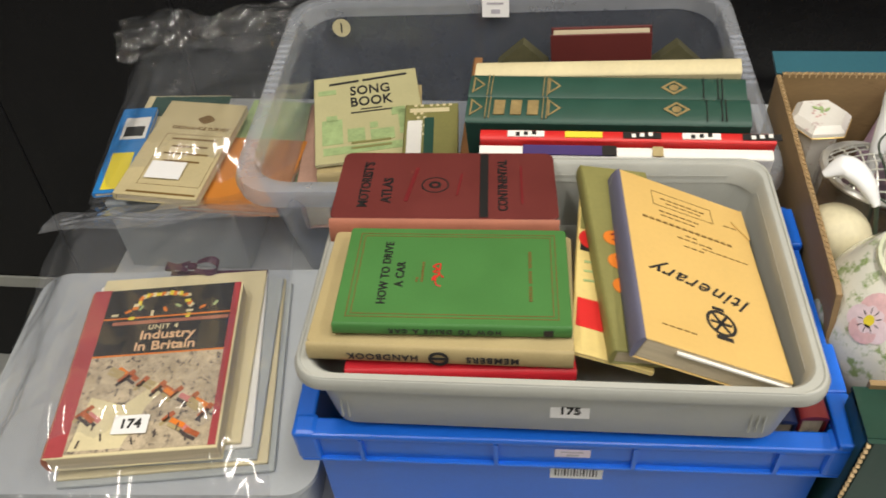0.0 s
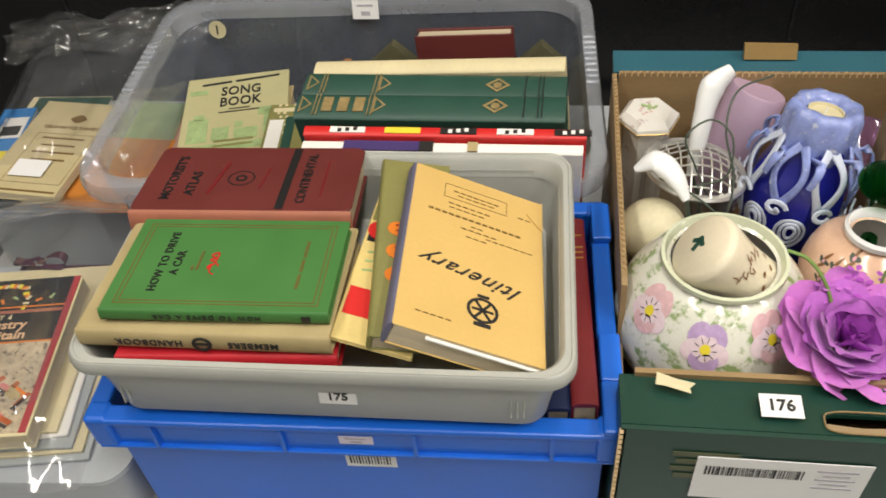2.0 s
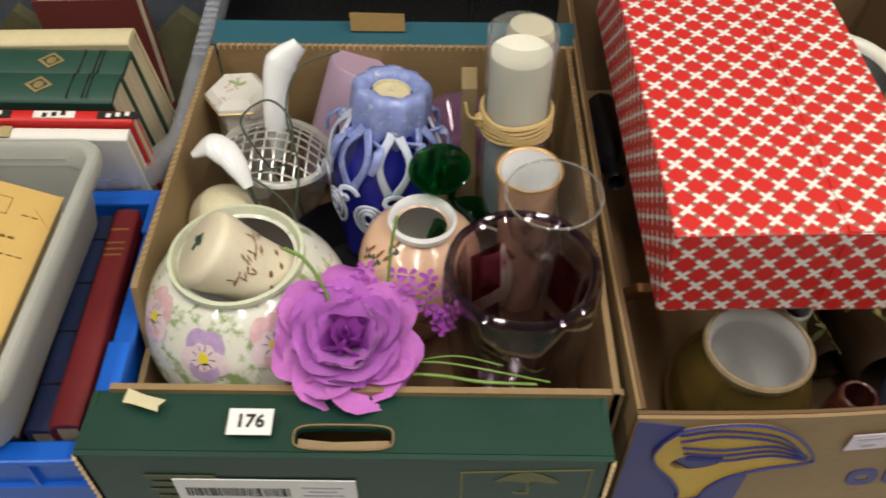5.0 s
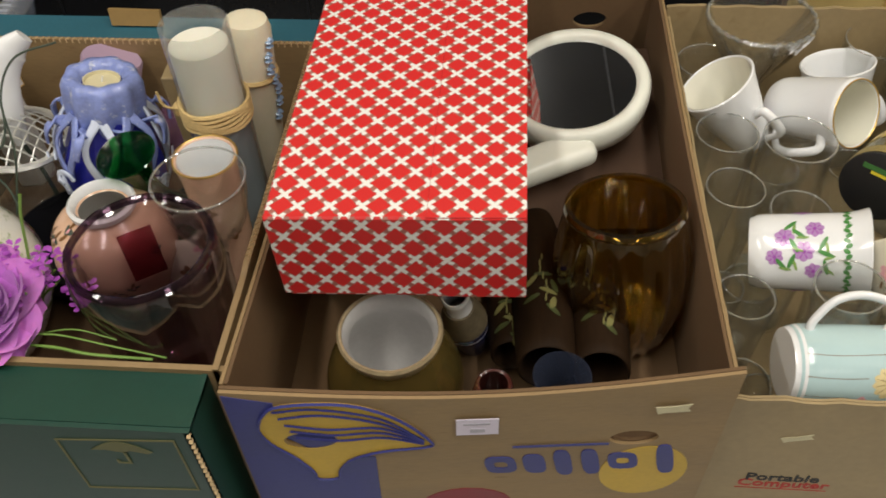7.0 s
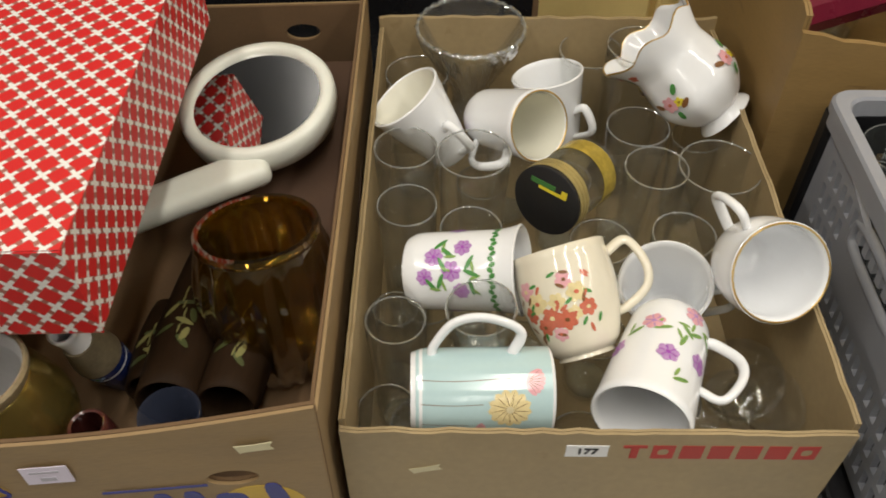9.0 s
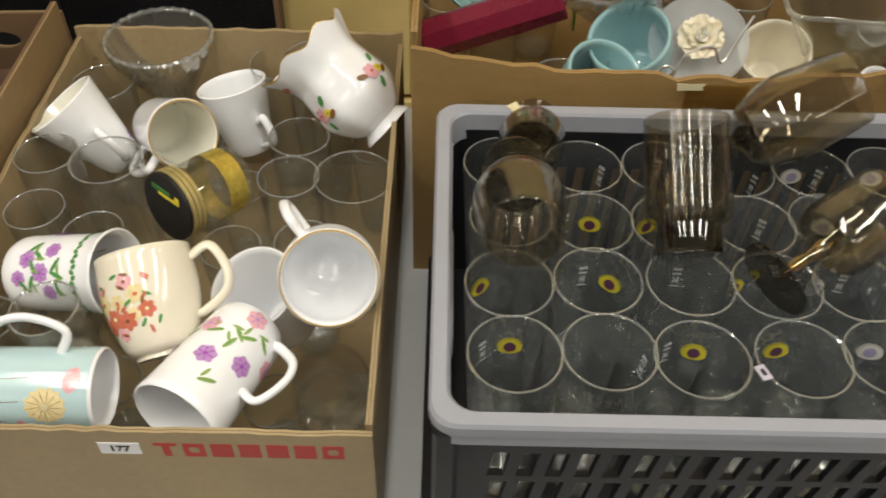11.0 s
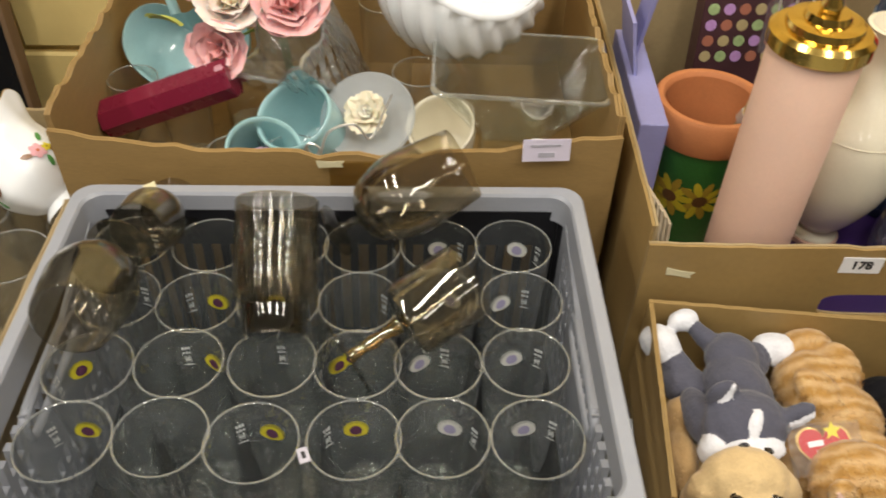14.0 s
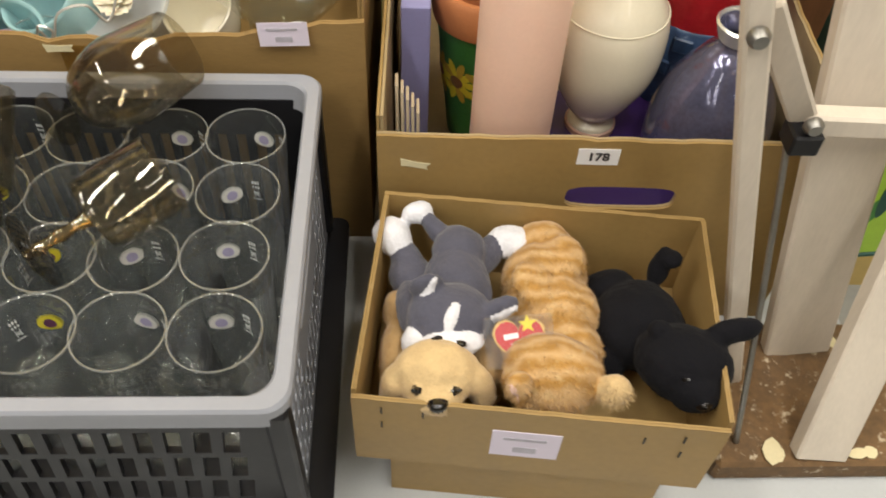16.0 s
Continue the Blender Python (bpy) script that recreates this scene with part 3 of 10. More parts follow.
# torn carton with flowers and bowls, against the wall
fc = carton("torn_carton", pose(1.722, 1.022, TOP, 0, 0, -0.5), 0.552, 0.385, 0.315, "tall brown carton with ragged torn edges", (M["card_warm"], M["card_warm"]), 0.006, 0.0040, 0.0, heights=(0.308, 0.325, 0.345, 0.325), dips=(0.026, 0, 0, 0), floor=0.16)
sticker("lot_sticker", "", None, pose(1.922, 0.825, 1.048, 90, 0, 0) @ pose(0, 0, 0.004, 0, 0, 2), 0.046, 0.026, "pale lilac handwritten lot sticker", "lilac_label", "grey_ink", bars=True)
tape_bit(pose(1.713, 0.8235, 1.027, 90, 0, 0), 0.025, 0.009)
part("brown_tape", box((0.02, -0.1945, 0.240), (0.06, 0.001, 0.075)), glass("clear packing tape", (0.93, 0.85, 0.60), 2.0, 0.10, 0.06, (0.7, 0.6, 0.35)), fc, "shiny clear packing tape")

# carton with vases, number 178
vc = carton("vase_carton", pose(2.228, 0.966, TOP, 0, 0, -1.5), 0.425, 0.50, 0.27, "brown carton with an oval hand hole", (M["card_gold"], M["card_pale"]), 0.006, 0.0012, 0.0,
            fronthole=[oval(0.018, 0.192, 0.053, 0.0155, 26, 4)], heights=(0.266, 0.28, 0.33, 0.285), floor=0.06)
sticker("lot_sticker", "178", None, pose(2.228, 0.966, TOP, 0, 0, -1.5) @ pose(-0.0125, -0.2503, 0.247, 90), 0.038, 0.0195, "white lot sticker numbered 178")
tape_bit(pose(2.228, 0.966, TOP, 0, 0, -1.5) @ pose(-0.178, -0.2503, 0.2315, 90, 12), 0.025, 0.009)

# low box with soft toys, standing on another box
yc = carton("toy_box", pose(2.150, 0.586, TOP + 0.10, 0, 0, -6.3), 0.293, 0.212, 0.115, "shallow brown cardboard tray of soft toys", (M["card_gold"], M["card_gold"]), 0.004, 0.0006, 0.0, heights=(0.103, 0.112, 0.110, 0.110))
for sx, sz in ((-0.123, 0.088), (-0.123, 0.065), (-0.090, 0.086), (0.085, 0.078), (0.115, 0.085), (0.117, 0.06)):
    part("staple", box((sx, -0.1066, sz), (0.0012, 0.001, 0.009)), M["board"], yc)
lc = carton("lower_box", pose(2.154, 0.592, TOP, 0, 0, -6.3), 0.245, 0.19, 0.10, "plain brown cardboard box under the toy tray", (M["card_gold"], M["card_in_shade"]), 0.004)
part("lid", box((0, 0, 0.0975), (0.243, 0.188, 0.004)), M["card_pale"], lc)
sticker("lot_sticker", "", None, pose(2.150, 0.586, TOP + 0.10, 0, 0, -6.3) @ pose(-0.006, -0.1064, 0.052, 90), 0.056, 0.042, "pale lilac handwritten lot sticker", "lilac_label", "grey_ink", bars=True)

# blue stacking crate
BCM = pose(0.0605, 0.548, TOP, 0, 0, 1.9)
bc = thing("blue_crate", BCM, "bright blue plastic stacking crate with ribbed rim", "crate")
w, d, h = 0.450, 0.276, 0.209
part("base", box((0, 0, 0.004), (w - 0.03, d - 0.04, 0.008)), M["blue_pl"], bc)
for nm, ln, full, off, n, mm in (("front_wall", w - 0.028, w, 0.014, 4, pose(0, -d / 2 + 0.014, 0)), ("back_wall", w - 0.028, w, 0.014, 4, pose(0, d / 2 - 0.014, 0, 0, 0, 180)),
                                 ("right_wall", d - 0.03, d, 0.013, 3, pose(w / 2 - 0.013, 0, 0, 0, 0, 90)), ("left_wall", d - 0.03, d, 0.013, 3, pose(-w / 2 + 0.013, 0, 0, 0, 0, -90))):
    wl = part(nm, plate(rect(-ln / 2, ln / 2, 0, h - 0.002), [], 0.0035, mm), M["blue_pl"], bc)
    part("rim", plate(rect(-full / 2 + 0.002, full / 2 - 0.002, h - 0.040, h - 0.007), [], 0.0035, mm @ pose(0, -off + 0.0045, 0)), M["blue_pl"], wl)
    part("rim_top", box((0, -off / 2 + 0.002, h - 0.003), (full - 0.002, off + 0.004, 0.007), mm, 0.0022, seg=2), M["blue_pl"], wl)
    for k in range(n):
        part("rib", box((-full / 2 + full * (k + 0.5) / n, -off / 2 + 0.001, h - 0.024), (0.0035, off + 0.001, 0.034), mm), M["blue_pl"], wl)
    part("rim_foot", box((0, -off / 2 + 0.001, h - 0.0395), (full - 0.005, off + 0.001, 0.004), mm, 0.001), M["blue_pl"], wl)
for sx in (-1, 1):
    for sy in (-1, 1):
        part("corner", box((sx * (w / 2 - 0.0105), sy * (d / 2 - 0.0105), h - 0.0185), (0.0210, 0.0210, 0.041), bevel=0.004, seg=2), M["blue_pl"], bc)
for cy in (d / 2 - 0.035, -d / 2 + 0.075, -d / 2 + 0.025):
    part("slot_block", box((w / 2 - 0.0075, cy, h + 0.004), (0.018, 0.05, 0.008), bevel=0.002, seg=2), M["blue_pl"], bc)
sticker("paper_sticker", "", None, BCM @ pose(0.0065, -d / 2 + 0.0042, h - 0.0215, 90), 0.029, 0.011, "small pale lilac sticker", "lilac_label", "grey_ink", bars=True)
wb = thing("barcode_sticker", BCM @ pose(0.012, -d / 2 + 0.0136, h - 0.064, 90), "white sticker with black bars", "label")
part("paper", box((0, 0, 0.0003), (0.045, 0.03, 0.0006)), M["label"], wb)
bars = bmesh.new()
for k in range(14):
    box((-0.018 + k * 0.0027, 0.0, 0.0008), (0.0008 + 0.0007 * (k % 3 == 0), 0.02, 0.0004), bm=bars)
part("bars", bars, M["ink"], wb)


def rounded(w, d, r, n=6):
    out = []
    for cx, cy, a0 in ((w / 2 - r, d / 2 - r, 0), (-w / 2 + r, d / 2 - r, 90), (-w / 2 + r, -d / 2 + r, 180), (w / 2 - r, -d / 2 + r, 270)):
        for k in range(n + 1):
            a = radians(a0 + 90 * k / n)
            out.append((cx + r * math.cos(a), cy + r * math.sin(a)))
    return out


def tub(levels, r, close=True, bm=None, n=6):
    """A tub from rings (width, depth, z), first the outside from the base up, then the inside down."""
    bm = bm or bmesh.new()
    rings = []
    for w_, d_, z_ in levels:
        rings.append([bm.verts.new((x_, y_, z_)) for x_, y_ in rounded(w_, d_, min(r, w_ / 2.1, d_ / 2.1), n)])
    for a, b in zip(rings, rings[1:]):
        for k in range(len(a)):
            q = (k + 1) % len(a)
            bm.faces.new((a[k], a[q], b[q], b[k]))
    if close:
        bm.faces.new(rings[0][::-1])
        bm.faces.new(rings[-1])
    return bm


# grey tray of motoring books, number 175
TRX, TRY, TRZ = 0.0505, 0.535, 1.040
tw, td, th = 0.394, 0.272, 0.076
TRM = pose(TRX, TRY, TRZ - th, -2.2, 0, 1.2)
tr = thing("grey_tray", TRM, "grey plastic tray full of old motoring books", "tray")
part("body", tub([(tw - 0.046, td - 0.034, 0), (tw - 0.041, td - 0.029, 0.0035), (tw - 0.022, td - 0.020, th - 0.012), (tw - 0.026, td - 0.024, th - 0.012), (tw - 0.046, td - 0.034, 0.004)], 0.020), M["tray_pl"], tr, smooth=True, angle=50)
part("rim", tub([(tw - 0.022, td - 0.020, th - 0.014), (tw - 0.005, td - 0.005, th - 0.0125), (tw - 0.001, td - 0.001, th - 0.012), (tw, td, th - 0.0105), (tw, td, th - 0.003), (tw - 0.003, td - 0.003, th), (tw - 0.018, td - 0.016, th + 0.0003), (tw - 0.022, td - 0.020, th - 0.002), (tw - 0.028, td - 0.026, th - 0.020)], 0.024, close=False), M["tray_pl"], tr, "flat rolled rim", smooth=True, angle=40)
part("rim_lip", tub([(tw - 0.004, td - 0.004, th + 0.0002), (tw - 0.005, td - 0.005, th + 0.0012), (tw - 0.008, td - 0.008, th + 0.0012), (tw - 0.009, td - 0.009, th + 0.0002)], 0.022, close=False), M["tray_pl"], tr, smooth=True, angle=60)
for k, sx in enumerate((-0.165, -0.160, 0.148, 0.153, 0.158)):
    part("corner_rib", box((0, 0, 0), (0.0016, 0.002, 0.044), pose(sx, -td / 2 + 0.0130, th - 0.038, -6, 0, 0), 0.0006), M["tray_pl"], tr)
sticker("lot_sticker", "175", None, TRM @ pose(0.0135, -td / 2 + 0.0122, th - 0.0425, 84.8, 0, 0), 0.030, 0.0165, "white lot sticker numbered 175")

# clear storage box behind
CX, CY, CZ = -0.012, 0.889, 0.976
cw, cd, ch = 0.578, 0.402, 0.225
cb = thing("clear_box", pose(CX, CY, TOP, 0, 0, 2.5), "clear plastic storage box with a cracked corner", "storage box")
part("body", tub([(cw - 0.10, cd - 0.10, 0), (cw - 0.095, cd - 0.095, 0.002), (cw - 0.036, cd - 0.036, ch - 0.02), (cw - 0.0345, cd - 0.0345, ch - 0.02), (cw - 0.094, cd - 0.094, 0.004)], 0.045), M["clear_pl"], cb, smooth=True, angle=50)
rim = part("rim", tub([(cw - 0.036, cd - 0.036, ch - 0.022), (cw - 0.032, cd - 0.032, ch - 0.004), (cw - 0.004, cd - 0.004, ch - 0.004), (cw, cd, ch - 0.010), (cw + 0.002, cd + 0.002, ch - 0.020), (cw + 0.004, cd + 0.004, ch - 0.010), (cw - 0.002, cd - 0.002, ch), (cw - 0.034, cd - 0.034, ch), (cw - 0.040, cd - 0.040, ch - 0.022)], 0.05, close=False), M["rim_clear"], cb, "thick rounded rim with grip ribs", smooth=True, angle=50)
for sx in (-1, 1):
    for k in range(9):
        part("grip_rib", box((sx * (cw / 2 - 0.009), -0.02 + k * 0.012, ch + 0.001), (0.015, 0.005, 0.003), bevel=0.001), M["rim_clear"], rim)
sticker("lot_sticker", "", None, pose(-0.033, CY + cd / 2 - 0.030, CZ - 0.009, 78), 0.036, 0.026, "white handwritten lot sticker on the clear box", "label", "grey_ink", bars=True)
rs = thing("round_sticker", pose(-0.243, CY + cd / 2 - 0.046, CZ - 0.030, 78), "small round yellowed sticker with one stroke", "label")
part("paper", lathe([(0, 0), (0.0125, 0), (0.0125, 0.0006), (0, 0.0006)], 24), mat("yellowed sticker", (0.5, 0.45, 0.28), 0.6), rs)
part("stroke", box((0, 0, 0.0009), (0.0022, 0.013, 0.0004)), M["ink"], rs)

# folding crate of pub glasses: pale grey lattice sides and rim, black inside
KX0, KX1, KY0, KY1, KZ = 1.470, 1.957, 0.450, 0.803, 1.018
kw, kd, kh = KX1 - KX0, KY1 - KY0, 0.225
kb = KZ - kh
kc = thing("folding_crate", pose((KX0 + KX1) / 2, (KY0 + KY1) / 2, kb), "grey folding plastic crate with lattice sides", "crate")
part("base", box((0, 0, 0.004), (kw - 0.03, kd - 0.03, 0.008)), M["black_pl"], kc)
part("rim", tub([(kw - 0.012, kd - 0.012, kh - 0.030), (kw - 0.004, kd - 0.004, kh - 0.026), (kw - 0.004, kd - 0.004, kh - 0.014), (kw, kd, kh - 0.012), (kw, kd, kh - 0.003), (kw - 0.004, kd - 0.004, kh), (kw - 0.024, kd - 0.024, kh), (kw - 0.028, kd - 0.028, kh - 0.003), (kw - 0.030, kd - 0.030, kh - 0.030)], 0.02, close=False), M["rim_pl"], kc, smooth=True, angle=30)


def lattice(ln, ht, nx, nz, skip=()):
    hol = []
    cw_, ch_ = (ln - 0.03) / nx, (ht - 0.03) / nz
    for i in range(nx):
        for j in range(nz):
            if (i, j) in skip:
                continue
            x0, z0 = -ln / 2 + 0.015 + i * cw_, 0.015 + j * ch_
            sl = 0.35 * cw_
            hol.append([(x0 + 0.003, z0 + 0.004), (x0 + cw_ * 0.72, z0 + 0.004), (x0 + cw_ * 0.72 + sl * 0.5, z0 + ch_ - 0.004), (x0 + 0.003 + sl * 0.5, z0 + ch_ - 0.004)])
    return hol


part("front_wall", plate(rect(-kw / 2 + 0.012, kw / 2 - 0.012, 0.006, kh - 0.02), lattice(kw - 0.05, kh - 0.03, 19, 4), 0.006, pose(0, -kd / 2 + 0.010, 0)), M["black_pl"], kc)
part("back_wall", plate(rect(-kw / 2 + 0.012, kw / 2 - 0.012, 0.006, kh - 0.02), lattice(kw - 0.05, kh - 0.045, 22, 1), 0.006, pose(0, kd / 2 - 0.016, 0)), M["black_pl"], kc)
for nm, sx in (("left_wall", -1), ("right_wall", 1)):
    holes = lattice(kd - 0.05, kh - 0.03, 17, 6, [(i, j) for i in range(4, 13) for j in (3, 4)])
    wl = part(nm, plate(rect(-kd / 2 + 0.012, kd / 2 - 0.012, 0.006, kh - 0.02), holes + [oval(0, kh - 0.068, 0.060, 0.0150, 28, 4)], 0.006, pose(sx * (kw / 2 - 0.013) + 0.003, 0, 0, 0, 0, 90)), M["rim_pl"], kc)
    part("hand_grip", tube([(sx * (kw / 2 - 0.013), y_, z_) for y_, z_ in oval(0, kh - 0.068, 0.062, 0.0165, 32, 4)], 0.0048, 8, closed=True), M["rim_pl"], wl, "rounded rim of the hand slot", smooth=True, angle=60)
for cx in (-1, 1):
    for cy in (-1, 1):
        part("corner_post", box((cx * (kw / 2 - 0.012), cy * (kd / 2 - 0.012), kh / 2), (0.018, 0.018, kh - 0.03), bevel=0.003), M["black_pl"], kc)
tape_bit(pose(1.546, KY1 - 0.012, KZ + 0.0008, 0, 0, -60), 0.022, 0.012)
# the black crate below it
uc = thing("black_crate", pose((KX0 + KX1) / 2 + 0.003, (KY0 + KY1) / 2, TOP), "black folded plastic crate under the grey one", "crate")
uh = kb - TOP
part("body", tub([(kw - 0.004, kd + 0.01, 0), (kw + 0.012, kd + 0.026, uh - 0.010), (kw + 0.02, kd + 0.034, uh - 0.008), (kw + 0.02, kd + 0.034, uh - 0.001), (kw - 0.01, kd + 0.004, uh - 0.001)], 0.012), M["black_pl"], uc, smooth=True, angle=30)
for k in range(3):
    part("hinge", box((-0.16 + k * 0.16, -kd / 2 - 0.016, uh - 0.010), (0.03, 0.006, 0.012), bevel=0.002), M["black_pl"], uc)
# ---- books and papers ----
def cloth(name, col, rough=0.6, worn=None, mark=0.0, var=0.12):
    return mat(name, col, rough, var=var, scale=22, bump=0.18, bscale=700, second=worn, mark=mark)


M["bk_green"] = cloth("bright green cloth", (0.05, 0.175, 0.04), 0.6, (0.075, 0.21, 0.07), 0.18)
M["bk_tan"] = cloth("tan cloth", (0.40, 0.32, 0.16), 0.65, (0.28, 0.2, 0.09), 0.1)
M["bk_maroon"] = cloth("worn maroon cloth", (0.125, 0.020, 0.018), 0.6, (0.20, 0.06, 0.04), 0.2)
M["bk_maroon_spine"] = cloth("faded maroon cloth", (0.36, 0.13, 0.08), 0.7, (0.45, 0.28, 0.17), 0.3)
M["bk_red"] = cloth("red cloth", (0.42, 0.01, 0.02), 0.5)
M["bk_yellow"] = mat("yellow card cover", (0.64, 0.43, 0.145), 0.55, var=0.06, scale=10, bump=0.05, second=(0.55, 0.30, 0.06), mark=0.1)
M["bk_slate"] = cloth("slate blue spine", (0.13, 0.13, 0.20), 0.6, (0.3, 0.3, 0.36), 0.2)
M["bk_olive"] = mat("olive card", (0.22, 0.21, 0.07), 0.6, var=0.12)
M["bk_leaf"] = mat("yellowed leaflet paper", (0.66, 0.52, 0.20), 0.7, var=0.1, second=(0.55, 0.38, 0.12), mark=0.15)
M["bk_cream"] = mat("cream card", (0.66, 0.58, 0.36), 0.7, var=0.1, second=(0.5, 0.4, 0.2), mark=0.15)
M["bk_gilt"] = mat("dull gilt", (0.34, 0.25, 0.11), 0.5, 0.3, var=0.3, scale=90, bump=0.05)
M["bk_pouch"] = mat("olive cloth", (0.09, 0.085, 0.04), 0.8, var=0.2)
M["bk_tanbrown"] = cloth("tan brown cloth", (0.30, 0.14, 0.05), 0.6)
M["bk_dgreen"] = cloth("dark green cloth", (0.018, 0.068, 0.050), 0.5, (0.03, 0.14, 0.11), 0.12)
M["bk_navy"] = cloth("navy cloth", (0.018, 0.030, 0.10), 0.5, (0.04, 0.05, 0.12), 0.2)
M["bk_wine"] = cloth("wine cloth", (0.16, 0.012, 0.016), 0.5)
M["print_red"] = mat("red print", (0.60, 0.02, 0.02), 0.45, var=0.06, bump=0)
M["print_orange"] = mat("orange print", (0.72, 0.20, 0.02), 0.5, var=0.06, bump=0)
M["print_yellow"] = mat("yellow print", (0.75, 0.62, 0.04), 0.5, var=0.06, bump=0)
M["print_purple"] = mat("violet print", (0.05, 0.03, 0.14), 0.45, var=0.06, bump=0)
M["print_black"] = mat("black print", (0.012, 0.012, 0.013), 0.5, var=0.1, bump=0)
M["print_dkred"] = mat("dull red line", (0.16, 0.09, 0.02), 0.6, var=0.1, bump=0)
M["print_green"] = mat("pale green print", (0.33, 0.44, 0.20), 0.6, var=0.25, scale=60, bump=0)
M["print_blue"] = mat("blue print", (0.02, 0.20, 0.55), 0.45, var=0.1, bump=0)


def book(m, L, D, T, cover, label, spine="front", spine_mat=None, over=0.003, board=0.0024, name="book", soft=False, turn=0.0):
    """A book from its front left lower corner: L along x, D along y, T thick; its spine at the front or the left."""
    ob = thing(name, m, label, "book")
    o = 0.0005 if soft else over
    if spine == "front":
        pg = ((o + L - o) / 2, (0.002 + D - o) / 2, T / 2), (L - 2 * o, D - o - 0.002, T - 2 * board)
    else:
        pg = ((0.002 + L - o) / 2, D / 2, T / 2), (L - o - 0.002, D - 2 * o, T - 2 * board)
    part("page_block", box(pg[0], pg[1], bevel=0.0006), M["pages"], ob)
    bv = 0.0007
    for nm, z_ in (("front_cover", T - board), ("back_cover", 0.0)):
        if turn:
            bm = tub([(L - 0.001, D - 0.001, z_), (L, D, z_ + 0.0008), (L, D, z_ + board - 0.0008), (L - 0.001, D - 0.001, z_ + board)], turn, n=4)
            bmesh.ops.translate(bm, vec=(L / 2, D / 2, 0), verts=bm.verts[:])
            part(nm, bm, cover, ob)
        else:
            part(nm, box((L / 2, D / 2, z_ + board / 2), (L, D, board), bevel=bv), cover, ob)
    sm = spine_mat or cover
    n = 8
    ln = L if spine == "front" else D
    bulge = min(0.004, T * 0.16)
    prof = []
    for k in range(n + 1):
        a = math.pi * (k / n - 0.5)
        prof.append((-bulge * math.cos(a), T / 2 + (T / 2) * math.sin(a)))
    bm = bmesh.new()
    ra = [bm.verts.new((0.0, y, z)) for y, z in prof] + [bm.verts.new((0.0, 0.0015, prof[-1][1] - 0.001)), bm.verts.new((0.0, 0.0015, 0.001))]
    rb = [bm.verts.new((ln, v.co.y, v.co.z)) for v in ra]
    for k in range(len(ra)):
        q = (k + 1) % len(ra)
        bm.faces.new((ra[k], ra[q], rb[q], rb[k]))
    bm.faces.new(ra[::-1])
    bm.faces.new(rb)
    if spine == "left":
        bmesh.ops.transform(bm, matrix=Matrix(((0, 1, 0, 0), (1, 0, 0, 0), (0, 0, 1, 0), (0, 0, 0, 1))), verts=bm.verts[:])
    bmesh.ops.recalc_face_normals(bm, faces=bm.faces[:])
    part("spine", bm, sm, ob, smooth=True, angle=60)
    return ob


def ink_box(parent, cx, cy, w, h, z, material, name="printed_block", rz=0, t=0.0004):
    return part(name, box((0, 0, 0), (w, h, t), pose(cx, cy, z, 0, 0, rz)), material, parent)


def frame_line(parent, x0, x1, y0, y1, z, material, t=0.0007):
    return part("border_line", plate(rect(x0, x1, y0, y1), [rect(x0 + t, x1 - t, y0 + t, y1 - t)], 0.0003, pose(0, 0, z, -90)), material, parent)


def ring(parent, cx, cy, r0, r1, z, material, name="emblem", sy=1.0):
    return part(name, plate(oval(cx, cy, r1, r1 * sy, 24), [oval(cx, cy, r0, r0 * sy, 20)], 0.0004, pose(0, 0, z, -90)), material, parent)


# books in the grey tray
book(corner3((-0.104, 0.412, 1.0215), (0.085, 0.424, 1.0195), (-0.10, 0.55, 1.013)), 0.174, 0.12, 0.020, M["bk_red"], "red cloth book under the pile in the tray")
T = 0.0185
hb = book(corner3((-0.1320, 0.4200, 1.0440), (0.0670, 0.4240, 1.0420), (-0.1380, 0.5320, 1.0350)), 0.1991, 0.1270, T, M["bk_tan"], "tan clothbound handbook with lettering on its spine", turn=0.004)
words("spine_lettering", "MEMBERS", 0.0085, M["ink"], hb, pose(0.140, -0.0042, T / 2, 90, 180, 0), spread=1.15)
words("spine_lettering", "HANDBOOK", 0.0085, M["ink"], hb, pose(0.058, -0.0042, T / 2, 90, 180, 0), spread=1.15)
part("emblem", plate(oval(0.1, T / 2, 0.0078, 0.0072, 18), [oval(0.1, T / 2, 0.0052, 0.0048, 14)], 0.0006, pose(0, -0.0046, 0)), M["print_black"], hb)
part("emblem_bar", box((0.1, -0.0043, T / 2), (0.012, 0.0006, 0.0022)), M["print_black"], hb)
T = 0.0115
dr = book(corner3((-0.1117, 0.4285, 1.0655), (0.0651, 0.4373, 1.0610), (-0.1177, 0.5387, 1.0545)), 0.1772, 0.1105, T, M["bk_green"], "bright green clothbound motoring book lying on top", turn=0.0025)
z = T + 0.0003
words("title", "HOW TO DRIVE", 0.0094, M["print_black"], dr, pose(0.0345, 0.0560, z, 0, 0, 90), spread=1.08)
words("title", "A CAR", 0.0094, M["print_black"], dr, pose(0.0462, 0.0535, z, 0, 0, 90), spread=1.08)
frame_line(dr, 0.009, 0.168, 0.006, 0.1035, z, M["print_dkred"])
frame_line(dr, 0.0125, 0.1645, 0.0092, 0.1003, z, M["print_dkred"])
for xx, ln in ((0.0595, 0.006), (0.0635, 0.024)):
    for q in range(int(ln / 0.003)):
        ink_box(dr, xx, 0.046 + 0.003 * q, 0.0017, 0.0021, z, M["print_dkred"], "small_lettering")
